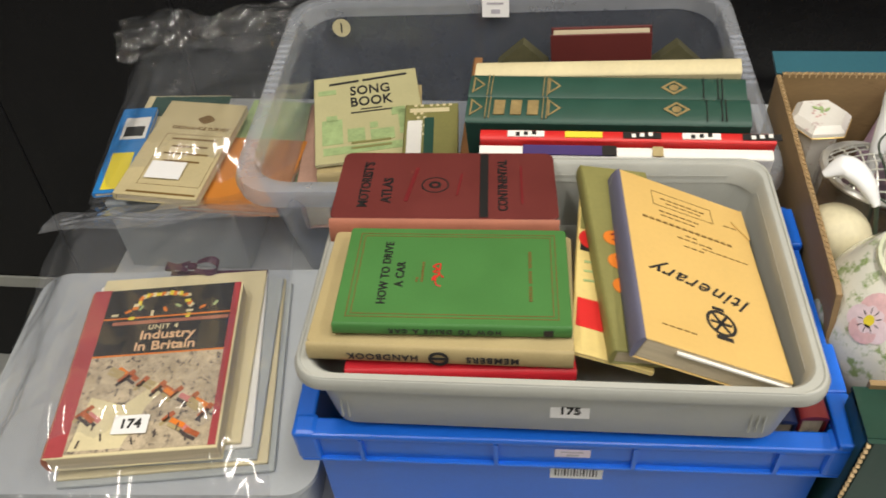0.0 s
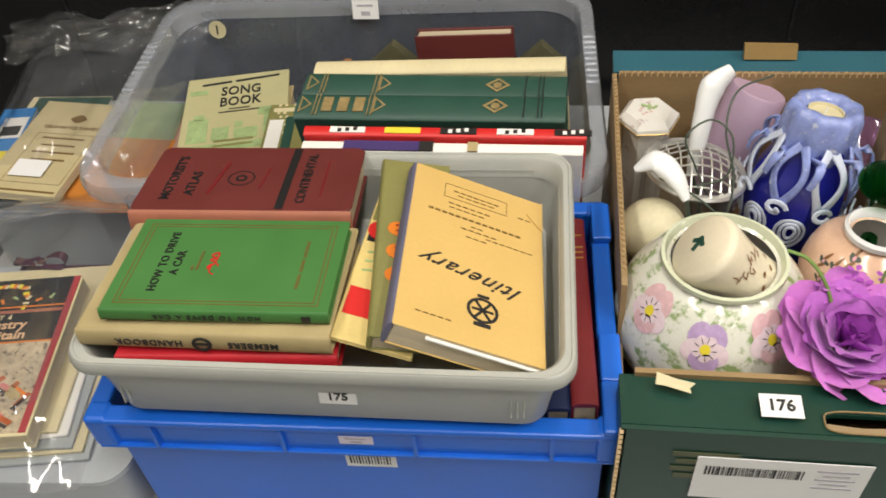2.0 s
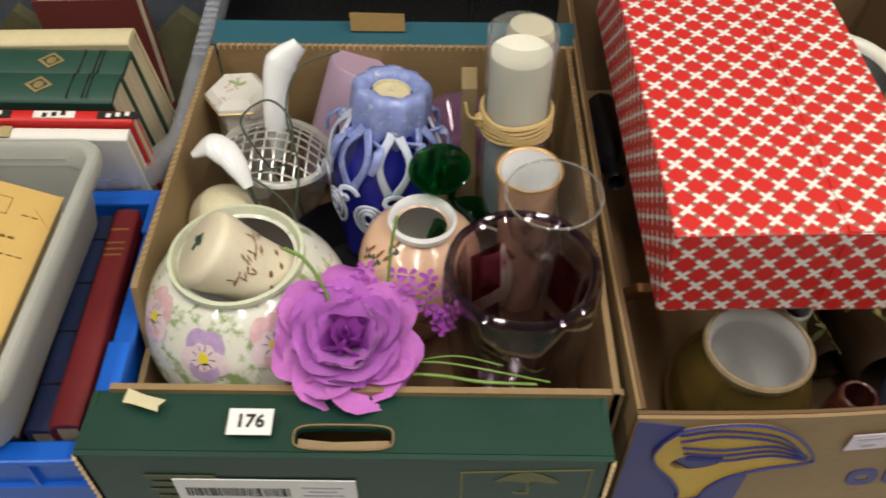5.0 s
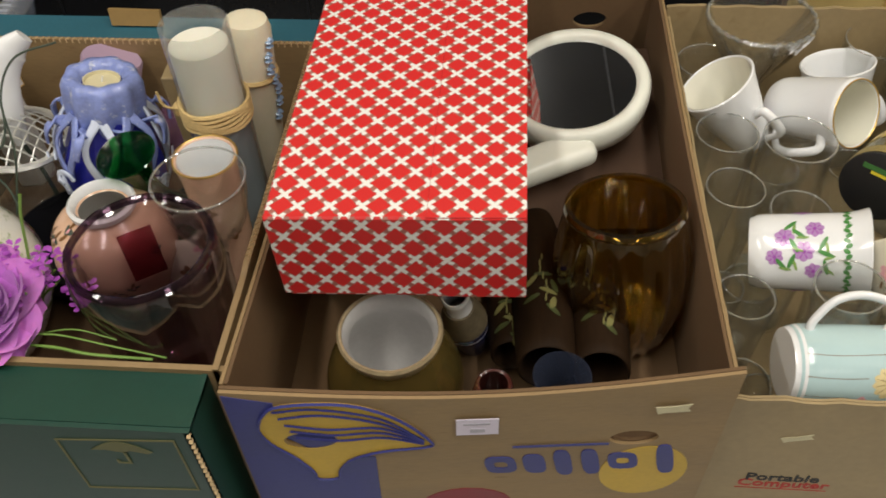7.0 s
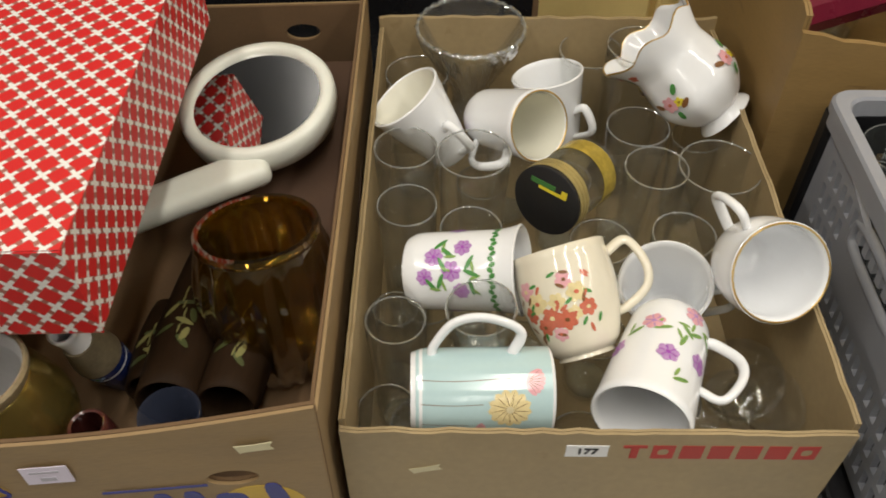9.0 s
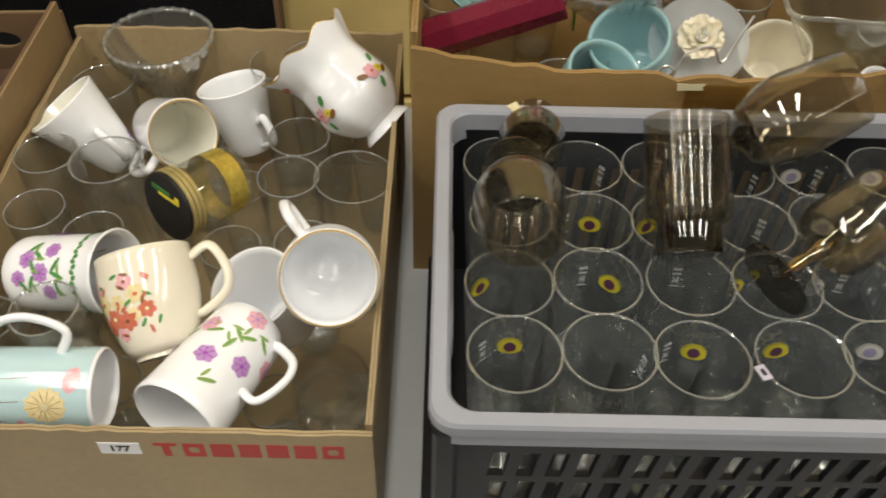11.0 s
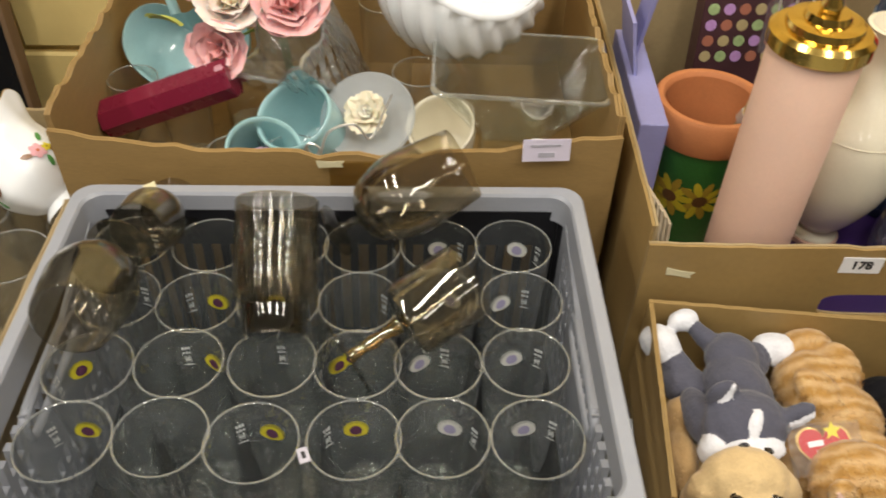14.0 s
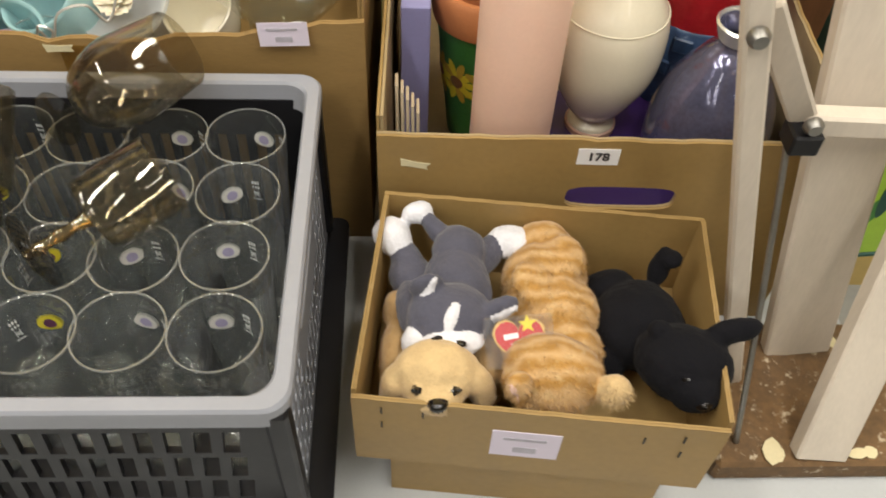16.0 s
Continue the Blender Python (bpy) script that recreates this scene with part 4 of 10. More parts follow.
pen = [(0.0785, 0.040), (0.0745, 0.043), (0.0735, 0.052), (0.0715, 0.047), (0.0765, 0.054), (0.0720, 0.057), (0.0755, 0.060), (0.0715, 0.063), (0.0770, 0.066), (0.0765, 0.056), (0.0800, 0.050)]
part("red_signature", tube(bend([(px_, py_, z) for px_, py_ in pen], 4), 0.0007, 5), M["print_red"], dr, "small red signature")
for q in range(20):
    if q not in (6, 12):
        ink_box(dr, 0.1475, 0.026 + q * 0.0029, 0.0026, 0.0017, z, M["print_dkred"], "small_lettering")
words("spine_lettering", "HOW TO DRIVE A CAR", 0.0062, M["print_black"], dr, pose(0.0840, -0.0024, T / 2, 90, 180, 0), spread=1.35)
part("spine_mark", box((0.160, -0.0024, T / 2), (0.007, 0.0006, 0.006)), M["print_black"], dr)
T = 0.028
at = book(corner3((-0.1419, 0.5500, 1.0345), (0.0544, 0.5628, 1.0275), (-0.1494, 0.6566, 1.0190)), 0.1968, 0.1072, T, M["bk_maroon"], "worn maroon clothbound road atlas with a faded spine", spine_mat=M["bk_maroon_spine"], turn=0.008)
z = T + 0.0003
words("title", "MOTORIST'S", 0.0125, M["print_black"], at, pose(0.0265, 0.053, z, 0, 0, 90), squeeze=1.05)
words("title", "ATLAS", 0.0125, M["print_black"], at, pose(0.0465, 0.043, z, 0, 0, 90), squeeze=1.1)
ink_box(at, 0.1325, 0.0535, 0.0075, 0.102, z, M["print_black"], "black_band")
words("title", "CONTINENTAL", 0.0118, M["print_black"], at, pose(0.1495, 0.053, z, 0, 0, 90))
ring(at, 0.0885, 0.052, 0.0112, 0.0125, z, M["print_black"])
ring(at, 0.0885, 0.052, 0.0030, 0.0055, z, M["print_black"])
ink_box(at, 0.0675, 0.053, 0.0035, 0.055, z, M["bk_wine"], "small_lettering", -8)
ink_box(at, 0.1105, 0.053, 0.002, 0.035, z, M["bk_wine"], "small_lettering", -6)
ink_box(at, 0.166, 0.053, 0.002, 0.06, z, M["bk_wine"], "small_lettering")
words("spine_lettering", "CONTINENTAL ATLAS", 0.0125, M["bk_wine"], at, pose(0.100, -0.0044, T * 0.47, 90, 180, 0), spread=1.15)

# yellow leaflet, comb-bound guide and the fat yellow route book
lf = book(corner3((0.064, 0.431, 1.049), (0.110, 0.428, 1.036), (0.049, 0.645, 1.042)), 0.064, 0.222, 0.005, M["bk_leaf"], "yellowed leaflet with a red band in the tray", spine="left", soft=True)
ink_box(lf, 0.024, 0.041, 0.044, 0.030, 0.0053, M["print_red"], "red_band")
ink_box(lf, 0.024, 0.118, 0.044, 0.014, 0.0053, M["print_black"], "dark_band")
part("red_disc", lathe([(0, 0), (0.012, 0), (0.012, 0.0004), (0, 0.0004)], 20, pose(0.012, 0.126, 0.0056)), M["print_red"], lf)
ink_box(lf, 0.024, 0.178, 0.046, 0.080, 0.0053, M["bk_olive"], "olive_picture")
ink_box(lf, 0.018, 0.19, 0.016, 0.04, 0.0056, M["print_yellow"], "yellow_figure", 20)
for k in range(3):
    ink_box(lf, 0.016, 0.100 - k * 0.011, 0.020, 0.0022, 0.0053, M["print_green"], "small_lettering", 12)
gd_ = book(corner3((0.094, 0.428, 1.044), (0.15, 0.434, 1.032), (0.075, 0.640, 1.038)), 0.060, 0.212, 0.016, M["bk_olive"], "olive spiral-bound guide with orange faces", spine="left", soft=True)
for k in range(3):
    part("orange_disc", lathe([(0, 0), (0.0085, 0), (0.0085, 0.0004), (0, 0.0004)], 20, pose(0.0155, 0.065 + 0.027 * k, 0.0163)), M["print_orange"], gd_)
    ink_box(gd_, 0.0165, 0.069 + 0.027 * k, 0.006, 0.0016, 0.0169, M["bk_wine"], "face_mark", 10)
    ink_box(gd_, 0.0165, 0.062 + 0.027 * k, 0.005, 0.0012, 0.0169, M["bk_wine"], "face_mark", -15)
T = 0.0225
it = book(corner3((0.1070, 0.4240, 1.0590), (0.2182, 0.4256, 1.0099), (0.0969, 0.6231, 1.0428)), 0.1216, 0.2000, T, M["bk_yellow"], "thick yellow route book lying upside down in the tray", spine="left", spine_mat=M["bk_slate"], soft=True, board=0.0016)
z = T + 0.0003
part("turned_corner", plate([(0.106, 0.176), (0.1214, 0.1995), (0.1212, 0.158)], [], 0.0012, pose(0, 0, T + 0.0016, -90)), M["bk_yellow"], it)
part("loose_sheet", box((0.075, -0.0002, T - 0.0045), (0.095, 0.004, 0.0016)), M["paper"], it, "white sheet edge under the cover")
words("title", "Itinerary", 0.0215, M["ink"], it, pose(0.060, 0.074, z, 0, 0, 171), slant=0.55, bold=0.006, spread=1.12)
ring(it, 0.0690, 0.040, 0.0105, 0.0132, z, M["ink"])
for rz_ in (35, -35):
    ink_box(it, 0.0690, 0.040, 0.0024, 0.021, z, M["ink"], "emblem_bar", rz_)
ink_box(it, 0.0690, 0.040, 0.018, 0.0024, z, M["ink"], "emblem_bar")
ink_box(it, 0.0690, 0.0245, 0.014, 0.004, z, M["ink"], "emblem_bar")
ink_box(it, 0.0690, 0.055, 0.010, 0.003, z, M["ink"], "emblem_bar")
for xx, yy, ln, hh in ((0.058, 0.1325, 0.086, 0.0040), (0.052, 0.1475, 0.040, 0.0022), (0.050, 0.1420, 0.034, 0.0018), (0.060, 0.1245, 0.012, 0.0018), (0.062, 0.1190, 0.034, 0.0022), (0.060, 0.1100, 0.020, 0.0018), (0.058, 0.1655, 0.044, 0.0022), (0.058, 0.1605, 0.036, 0.0018), (0.104, 0.158, 0.014, 0.0018), (0.090, 0.1140, 0.044, 0.0016), (0.030, 0.0095, 0.030, 0.0018)):
    n_ = max(2, int(ln / 0.006))
    for q in range(n_):
        ink_box(it, xx - ln / 2 + ln * (q + 0.5) / n_, yy + 0.010 - 0.02 * (ln * (q + 0.5) / n_ - ln / 2), ln / n_ * 0.72, hh * 0.6, z, M["print_dkred"], "small_lettering", -1)
frame_line(it, 0.0285, 0.0873, 0.165, 0.184, z, M["print_dkred"], 0.0005)

# upright books at the side of the blue crate, and those below the tray
for nm, x0, x1, cm, lb, zz in (("book", 0.248, 0.270, "bk_wine", "wine red clothbound volume standing spine up in the crate", 0.968), ("book", 0.226, 0.2465, "bk_navy", "navy clothbound volume standing spine up in the crate", 0.960)):
    up = book(corner3((x0 + 0.022, 0.440, zz), (x0 + 0.010, 0.660, zz - 0.004), (x0 + 0.022, 0.440, zz - 0.2)), 0.22, 0.17, x1 - x0, M[cm], lb)
    for k in (0.165, 0.172, 0.179, 0.195) if cm == "bk_wine" else (0.04, 0.09, 0.14, 0.19):
        part("gilt_line", box((k, -0.0036, (x1 - x0) / 2), (0.0014, 0.0012, (x1 - x0) * 0.7)), M["gold"] if cm == "bk_wine" else M["print_black"], up)
for k in range(3):
    for z0_, t_, cm in ((0.009, 0.085, ("bk_navy", "bk_wine", "bk_tan")[k]), (0.095, 0.083, ("bk_wine", "bk_navy", "bk_dgreen")[k]), (0.179, 0.028, ("bk_dgreen", "bk_navy", "bk_navy")[k])):
        book(pose(-0.128 + 0.115 * k, 0.445, TOP + z0_), 0.11, 0.20, t_, M[cm], "old clothbound volume lying low in the blue crate")

# books in the clear box, most of them spine up
def spine_up(x0, x1, y, z, t, deep, cover, label, z2=None, soft=False, y2=None):
    return book(corner3((x0, y, z), (x1, y2 if y2 else y, z2 or z), (x0, y + 0.03, z - deep)), math.hypot(x1 - x0, (y2 or y) - y), deep, t, cover, label, soft=soft)


for y0, y1_, lb in ((0.733, 0.722, "dark green clothbound volume with gilt diamonds, spine up"), (0.772, 0.757, "dark green clothbound volume with gilt ornaments, spine up")):
    gb = spine_up(-0.042, 0.237, y0, 1.028, 0.036, 0.20, M["bk_dgreen"], lb, 1.036, y2=y1_)
    for xx in (0.020, 0.024, 0.078, 0.082, 0.238, 0.252, 0.256):
        part("gilt_line", box((xx, -0.0042, 0.018), (0.0010, 0.0010, 0.030)), M["print_black"] if xx > 0.2 else M["bk_gilt"], gb)
    part("gilt_diamond", plate([(0.196, 0.018), (0.209, 0.008), (0.222, 0.018), (0.209, 0.028)], [[(0.200, 0.018), (0.209, 0.011), (0.218, 0.018), (0.209, 0.025)]], 0.0006, pose(0, -0.0048, 0)), M["bk_gilt"], gb, "gilt diamond")
    part("gilt_diamond", plate(oval(0.209, 0.018, 0.0045, 0.0045, 10), [], 0.0006, pose(0, -0.0046, 0)), M["bk_gilt"], gb)
    for xx in (0.004, 0.083):
        part("gilt_corner", plate([(xx, 0.006), (xx + 0.013, 0.018), (xx, 0.030)], [[(xx + 0.0018, 0.0095), (xx + 0.0105, 0.018), (xx + 0.0018, 0.0265)]], 0.0006, pose(0, -0.0046, 0)), M["bk_gilt"], gb)
    if y0 < 0.75:
        for k in range(3):
            part("gilt_title", box((0.034 + 0.017 * k, -0.0043, 0.018), (0.011, 0.0012, 0.020)), M["bk_gilt"], gb)
spine_up(-0.038, 0.236, 0.812, 1.028, 0.022, 0.21, M["bk_cream"], "cream paper-covered volume, spine up", 1.046, y2=0.796)
rd = spine_up(-0.024, 0.258, 0.7035, 1.030, 0.013, 0.20, M["print_red"], "red annual with small pictures on its spine", soft=True)
for k, cm in enumerate(("paper", "print_yellow", "print_black", "paper", "print_black")):
    part("picture", box((0.045 + 0.056 * k, -0.0024, 0.0065), (0.036, 0.0012, 0.0075)), M[cm], rd)
    if cm != "print_yellow":
        for j in range(3):
            part("picture_mark", box((0.037 + 0.056 * k + 0.008 * j, -0.0032, 0.0055 + 0.001 * j), (0.004, 0.0008, 0.0045)), M["paper" if cm == "print_black" else "print_black"], rd)
wh = spine_up(-0.024, 0.255, 0.689, 1.022, 0.013, 0.19, M["paper"], "white book with a violet band on its spine", soft=True)
part("violet_band", box((0.085, -0.0024, 0.0065), (0.085, 0.0012, 0.0122)), M["print_purple"], wh)
part("black_band", box((0.126, -0.0027, 0.0065), (0.014, 0.0012, 0.0122)), M["print_black"], wh)
part("tear", box((0.172, -0.0028, 0.0065), (0.010, 0.0012, 0.012)), M["bk_tan"], wh)
ink_box(wh, 0.045, 0.012, 0.07, 0.01, 0.0135, M["print_black"])

book(corner3((-0.235, 0.80, 0.85), (-0.09, 0.82, 0.85), (-0.26, 0.97, 0.85)), 0.13, 0.17, 0.045, M["bk_tan"], "tan book under the song book in the clear box")
sb = book(corner3((-0.2360, 0.8065, 0.8985), (-0.1010, 0.8370, 0.8985), (-0.2830, 0.9830, 0.8990)), 0.1380, 0.181, 0.004, mat("pale olive cover", (0.47, 0.44, 0.24), 0.6, var=0.08, bump=0.05), "pale green paper song book lying on other books", spine="left", soft=True, board=0.001)
z = 0.0043
words("title", "SONG", 0.0275, M["ink"], sb, pose(0.074, 0.143, z), squeeze=0.68, spread=1.05)
words("title", "BOOK", 0.0275, M["ink"], sb, pose(0.074, 0.118, z), squeeze=0.68, spread=1.05)
for k, (xx, ln) in enumerate(((0.040, 0.040), (0.095, 0.060))):
    ink_box(sb, xx, 0.1645 + 0.0035 * k, ln, 0.0045, z, M["ink"], "script_bar", 4)
ink_box(sb, 0.074, 0.102, 0.028, 0.0022, z, M["ink"], "small_lettering")
ink_box(sb, 0.074, 0.096, 0.054, 0.0025, z, M["ink"], "small_lettering")
ink_box(sb, 0.017, 0.146, 0.024, 0.010, z, M["print_green"], "green_print")
for k, (xx, yy, ww, hh) in enumerate(((0.022, 0.060, 0.026, 0.050), (0.022, 0.088, 0.014, 0.012), (0.052, 0.050, 0.022, 0.026), (0.118, 0.068, 0.022, 0.05), (0.085, 0.046, 0.030, 0.022), (0.108, 0.090, 0.018, 0.016), (0.06, 0.022, 0.10, 0.014), (0.075, 0.066, 0.010, 0.012))):
    ink_box(sb, xx, yy, ww, hh, z, M["print_green"], "green_print")
for k in range(2):
    ink_box(sb, 0.07, 0.034 - k * 0.010, 0.05, 0.004, z + 0.0002, M["bk_olive"], "small_lettering")
book(corner3((-0.0575, 0.806, 0.870), (-0.0475, 0.806, 0.870), (-0.064, 1.0, 0.870)), 0.010, 0.20, 0.055, M["bk_tanbrown"], "thin tan brown book standing beside the green volumes", spine="left")
ck = book(corner3((-0.128, 0.800, 0.897), (-0.062, 0.806, 0.897), (-0.136, 0.915, 0.900)), 0.066, 0.118, 0.012, M["bk_olive"], "booklet with a checked olive cover", spine="left", soft=True)
for i in range(8):
    for j in range(2 if i < 7 else 6):
        ink_box(ck, 0.012 + j * 0.008 + (0.004 if i % 2 else 0), 0.115 - i * 0.008 if j < 2 else 0.115, 0.004, 0.004, 0.0123, M["bk_cream"], "check")
ink_box(ck, 0.030, 0.105, 0.05, 0.008, 0.0125, M["bk_cream"], "title_strip")
ink_box(ck, 0.012, 0.05, 0.018, 0.07, 0.0125, M["paper"], "white_panel")
ink_box(ck, 0.030, 0.055, 0.012, 0.07, 0.0126, M["bk_dgreen"], "green_panel")
mb = book(corner3((0.051, 1.020, 0.80), (0.179, 1.014, 0.808), (0.051, 1.028, 0.955)), 0.128, 0.157, 0.022, M["bk_maroon"], "faded maroon book leaning at the back of the clear box")
for k, (x0, xx) in enumerate(((-0.03, 0.04), (0.180, 0.232))):
    ol = thing("olive_pouch", pose((x0 + xx) / 2, 1.005, TOP + 0.005), "small olive cloth pouch with a peaked flap", "pouch")
    part("body", plate([(-0.032, 0), (0.032, 0), (0.034, 0.150), (0.0, 0.180), (-0.034, 0.150)], [], 0.02, pose(0, 0, 0, -6)), M["bk_pouch"], ol)
pk = book(pose(-0.262, 0.80, 0.80, 0, 0, 6), 0.035, 0.16, 0.08, mat("dusty pink cover", (0.40, 0.24, 0.18), 0.6), "dusty pink book low in the clear box", spine="left")

# ---- bagged papers at the end of the table ----
tb = thing("plastic_tub", pose(-0.345, 0.530, TOP, 0, 0, 4), "frosted plastic tub under the bagged magazines", "tub")
part("body", tub([(0.32, 0.24, 0), (0.345, 0.27, 0.096), (0.355, 0.28, 0.100), (0.355, 0.28, 0.106), (0.335, 0.26, 0.106)], 0.03), M["white_pl"], tb, smooth=True, angle=40)
Z0 = TOP + 0.1065
st = thing("magazine_stack", pose(-0.332, 0.520, Z0, 0, 0, 9), "pale stack of magazines inside a plastic bag", "magazines")
rnd = random.Random(3)
for k in range(5):
    part("magazine", box((0.014 - 0.004 * k + rnd.uniform(-0.003, 0.003), 0.004 * k, 0.003 + 0.0042 * k), (0.205 - 0.006 * k, 0.235 - 0.004 * k, 0.004), pose(0, 0, 0, 0, 0, rnd.uniform(-2, 2)), 0.0008), M[("paper_grey", "bk_cream", "paper_grey", "paper", "bk_cream")[k]], st)
ind = book(pose(-0.402, 0.396, Z0 + 0.0225, 0, 0, 8.7), 0.160, 0.199, 0.022, M["bk_cream"], "school geography book with a dark picture cover", spine="left", spine_mat=M["bk_maroon_spine"], soft=True)
z = 0.0223
ink_box(ind, 0.010, 0.101, 0.018, 0.200, z, mat("pink red spine strip", (0.36, 0.05, 0.06), 0.5), "spine_strip")
ink_box(ind, 0.0885, 0.1562, 0.139, 0.0876, z, M["print_black"], "dark_cover")
M["print_sand"] = mat("sandy picture", (0.46, 0.38, 0.27), 0.5, var=0.4, scale=60, bump=0.02, second=(0.09, 0.075, 0.07), mark=0.6)
ink_box(ind, 0.0885, 0.057, 0.139, 0.108, z, M["print_sand"], "picture")
for yy in (0.160, 0.112):
    ink_box(ind, 0.0885, yy, 0.139, 0.0018, z + 0.0003, M["print_orange"], "orange_line")
ink_box(ind, 0.090, 0.1535, 0.12, 0.0042, z + 0.0003, M["bk_maroon_spine"], "small_lettering")
words("title", "UNIT 4", 0.0085, M["bk_cream"], ind, pose(0.084, 0.1458, z + 0.0003), spread=1.2)
words("title", "Industry", 0.0155, mat("peach print", (0.75, 0.48, 0.28), 0.5, bump=0), ind, pose(0.090, 0.1355, z + 0.0003), squeeze=1.1)
words("title", "in Britain", 0.0155, bpy.data.materials["peach print"], ind, pose(0.090, 0.1215, z + 0.0003), squeeze=1.1)
M["roof"] = mat("printed roof red", (0.40, 0.10, 0.035), 0.5, var=0.3, scale=120, bump=0)
M["roof_dark"] = mat("printed dark wall", (0.06, 0.045, 0.045), 0.5, var=0.3, scale=120, bump=0)
M["roof_pink"] = mat("printed pink", (0.55, 0.20, 0.19), 0.5, var=0.15, bump=0)
part("pale_street", plate([(0.022, 0.006), (0.070, 0.006), (0.086, 0.050), (0.104, 0.074), (0.090, 0.076), (0.064, 0.052), (0.030, 0.064)], [], 0.0003, pose(0, 0, z + 0.0003, -90)), M["bk_cream"], ind)
for k in range(22):
    px_, py_ = 0.028 + 0.118 * ((k * 0.618) % 1.0), 0.040 + 0.058 * ((k * 0.377 + 0.13) % 1.0)
    if k > 16:
        px_, py_ = 0.105 + 0.040 * ((k * 0.618) % 1.0), 0.012 + 0.03 * ((k * 0.377) % 1.0)
    ln, tn = rnd.uniform(0.010, 0.019), rnd.uniform(-42, -28) if k % 3 else rnd.uniform(35, 50)
    ink_box(ind, px_, py_, ln, 0.0052, z + 0.0004 + 0.00004 * k, M[("roof", "roof", "print_orange", "roof", "bk_tan", "roof_pink")[k % 6]], "printed_roof", tn, 0.0003)
    ink_box(ind, px_ - 0.0025, py_ - 0.0046, ln * 0.9, 0.0034, z + 0.0004 + 0.00004 * k, M["roof_dark" if k % 2 else "bk_tan"], "printed_house_wall", tn, 0.0003)
for k in range(12):
    ink_box(ind, 0.030 + 0.010 * k, 0.012 + 0.006 * ((k * 3) % 5), 0.0015, 0.008, z + 0.0016, M["roof_dark"], "printed_figure", 12 * (k % 3 - 1), 0.0003)
ink_box(ind, 0.1545, 0.101, 0.007, 0.197, z + 0.0004, bpy.data.materials["pink red spine strip"], "fore_edge_strip")
for k in range(22):
    a = math.pi * k / 21
    ink_box(ind, 0.078 + 0.026 * math.cos(a) * (1 + 0.2 * rnd.random()), 0.163 + 0.030 * abs(math.sin(a)) ** 0.4 * (0.9 + 0.1 * rnd.random()) - (0.0 if abs(math.cos(a)) < 0.9 else 0.004), 0.006, 0.004, z + 0.0003 + 0.00004 * k, M[("print_yellow", "bk_cream", "print_orange")[k % 3]], "picture_spark", rnd.uniform(0, 90), 0.0003)
for k in range(9):
    ink_box(ind, 0.03 + 0.013 * k, 0.165 + 0.004 * (k % 3), 0.007, 0.003, z + 0.0004, M[("bk_cream", "print_orange", "print_green")[k % 3]], "picture_figure", 30 * k, 0.0003)
sticker("lot_sticker", "174", None, pose(-0.331, 0.436, Z0 + 0.0475, 0, 0, 7), 0.033, 0.020, "white lot sticker numbered 174")
bow = thing("ribbon_bow", pose(-0.347, 0.652, Z0 + 0.024, 0, 0, 4), "dark purple ribbon bow tied round magazines", "ribbon")
M["ribbon"] = mat("purple ribbon", (0.05, 0.006, 0.03), 0.4, var=0.2)
for sx in (-1, 1):
    part("loop", sheet(lambda u, v: (sx * (0.004 + 0.026 * math.sin(math.pi * u)), 0.006 * math.cos(math.pi * u) * (1 if sx > 0 else -1) + (v - 0.5) * (0.006 + 0.006 * math.sin(math.pi * u)), 0.004 + 0.006 * math.sin(2 * math.pi * u)), 12, 3), M["ribbon"], bow, smooth=True)
part("knot", box((0, 0, 0.004), (0.010, 0.008, 0.007), bevel=0.002), M["ribbon"], bow)
part("band", box((0.03, -0.004, -0.003), (0.11, 0.006, 0.001)), M["ribbon"], bow)


def bag(m, w, d, h, label, seed, zip_at=None):
    """A clear film bag lying flat, puckered, its mouth at +y."""
    ob = thing("plastic_bag", m, label, "plastic bag")
    off = Vector((seed * 3.1, 0, 0))

    def top(u, v):
        x, y = (u - 0.5) * w, (v - 0.5) * d
        e = min(1.0, 5 * min(u, 1 - u)) * min(1.0, 5 * v) * min(1, 6 * (1 - v) + 0.25)
        n = noise.noise(Vector((x * 16, y * 10, 0)) + off) * 0.007 + noise.ridged_multi_fractal(Vector((x * 22, y * 9, 1.0)) + off, 1.0, 2.0, 3, 1.0, 2.0) * 0.0035
        return (x + 0.008 * noise.noise(Vector((y * 12, 3, seed))), y + 0.008 * noise.noise(Vector((x * 12, 7, seed))), h * e + 1.5 * n + 0.004)

    part("film", sheet(top, 56, 64), M["film"], ob, smooth=True, angle=180)
    part("under_film", sheet(lambda u, v: ((u - 0.5) * w, (v - 0.5) * d, 0.001), 4, 4), M["film"], ob)
    if zip_at:
        part("zip_band", sheet(lambda u, v: ((u - 0.5) * w, zip_at - 0.050 + 0.064 * v, 0.046 - 0.026 * v + 0.004 * math.sin(11 * u + 3 * v) + 0.003 * noise.noise(Vector((u * 9, v * 5, seed)))), 30, 8), M["film_milky"], ob, "milky ribbed band of the zip", smooth=True, angle=180)
        for k in range(2):
            part("zip_strip", tube([((u / 10 - 0.5) * w, zip_at + k * 0.008, 0.012 + 0.006 * math.sin(u)) for u in range(11)], 0.0014, 6, flat=0.6), M["rim_clear"], ob)
    return ob


bag(pose(-0.372, 0.566, Z0, 0, 0, 9), 0.290, 0.400, 0.047, "clear zip bag holding the school books", 2, 0.185)

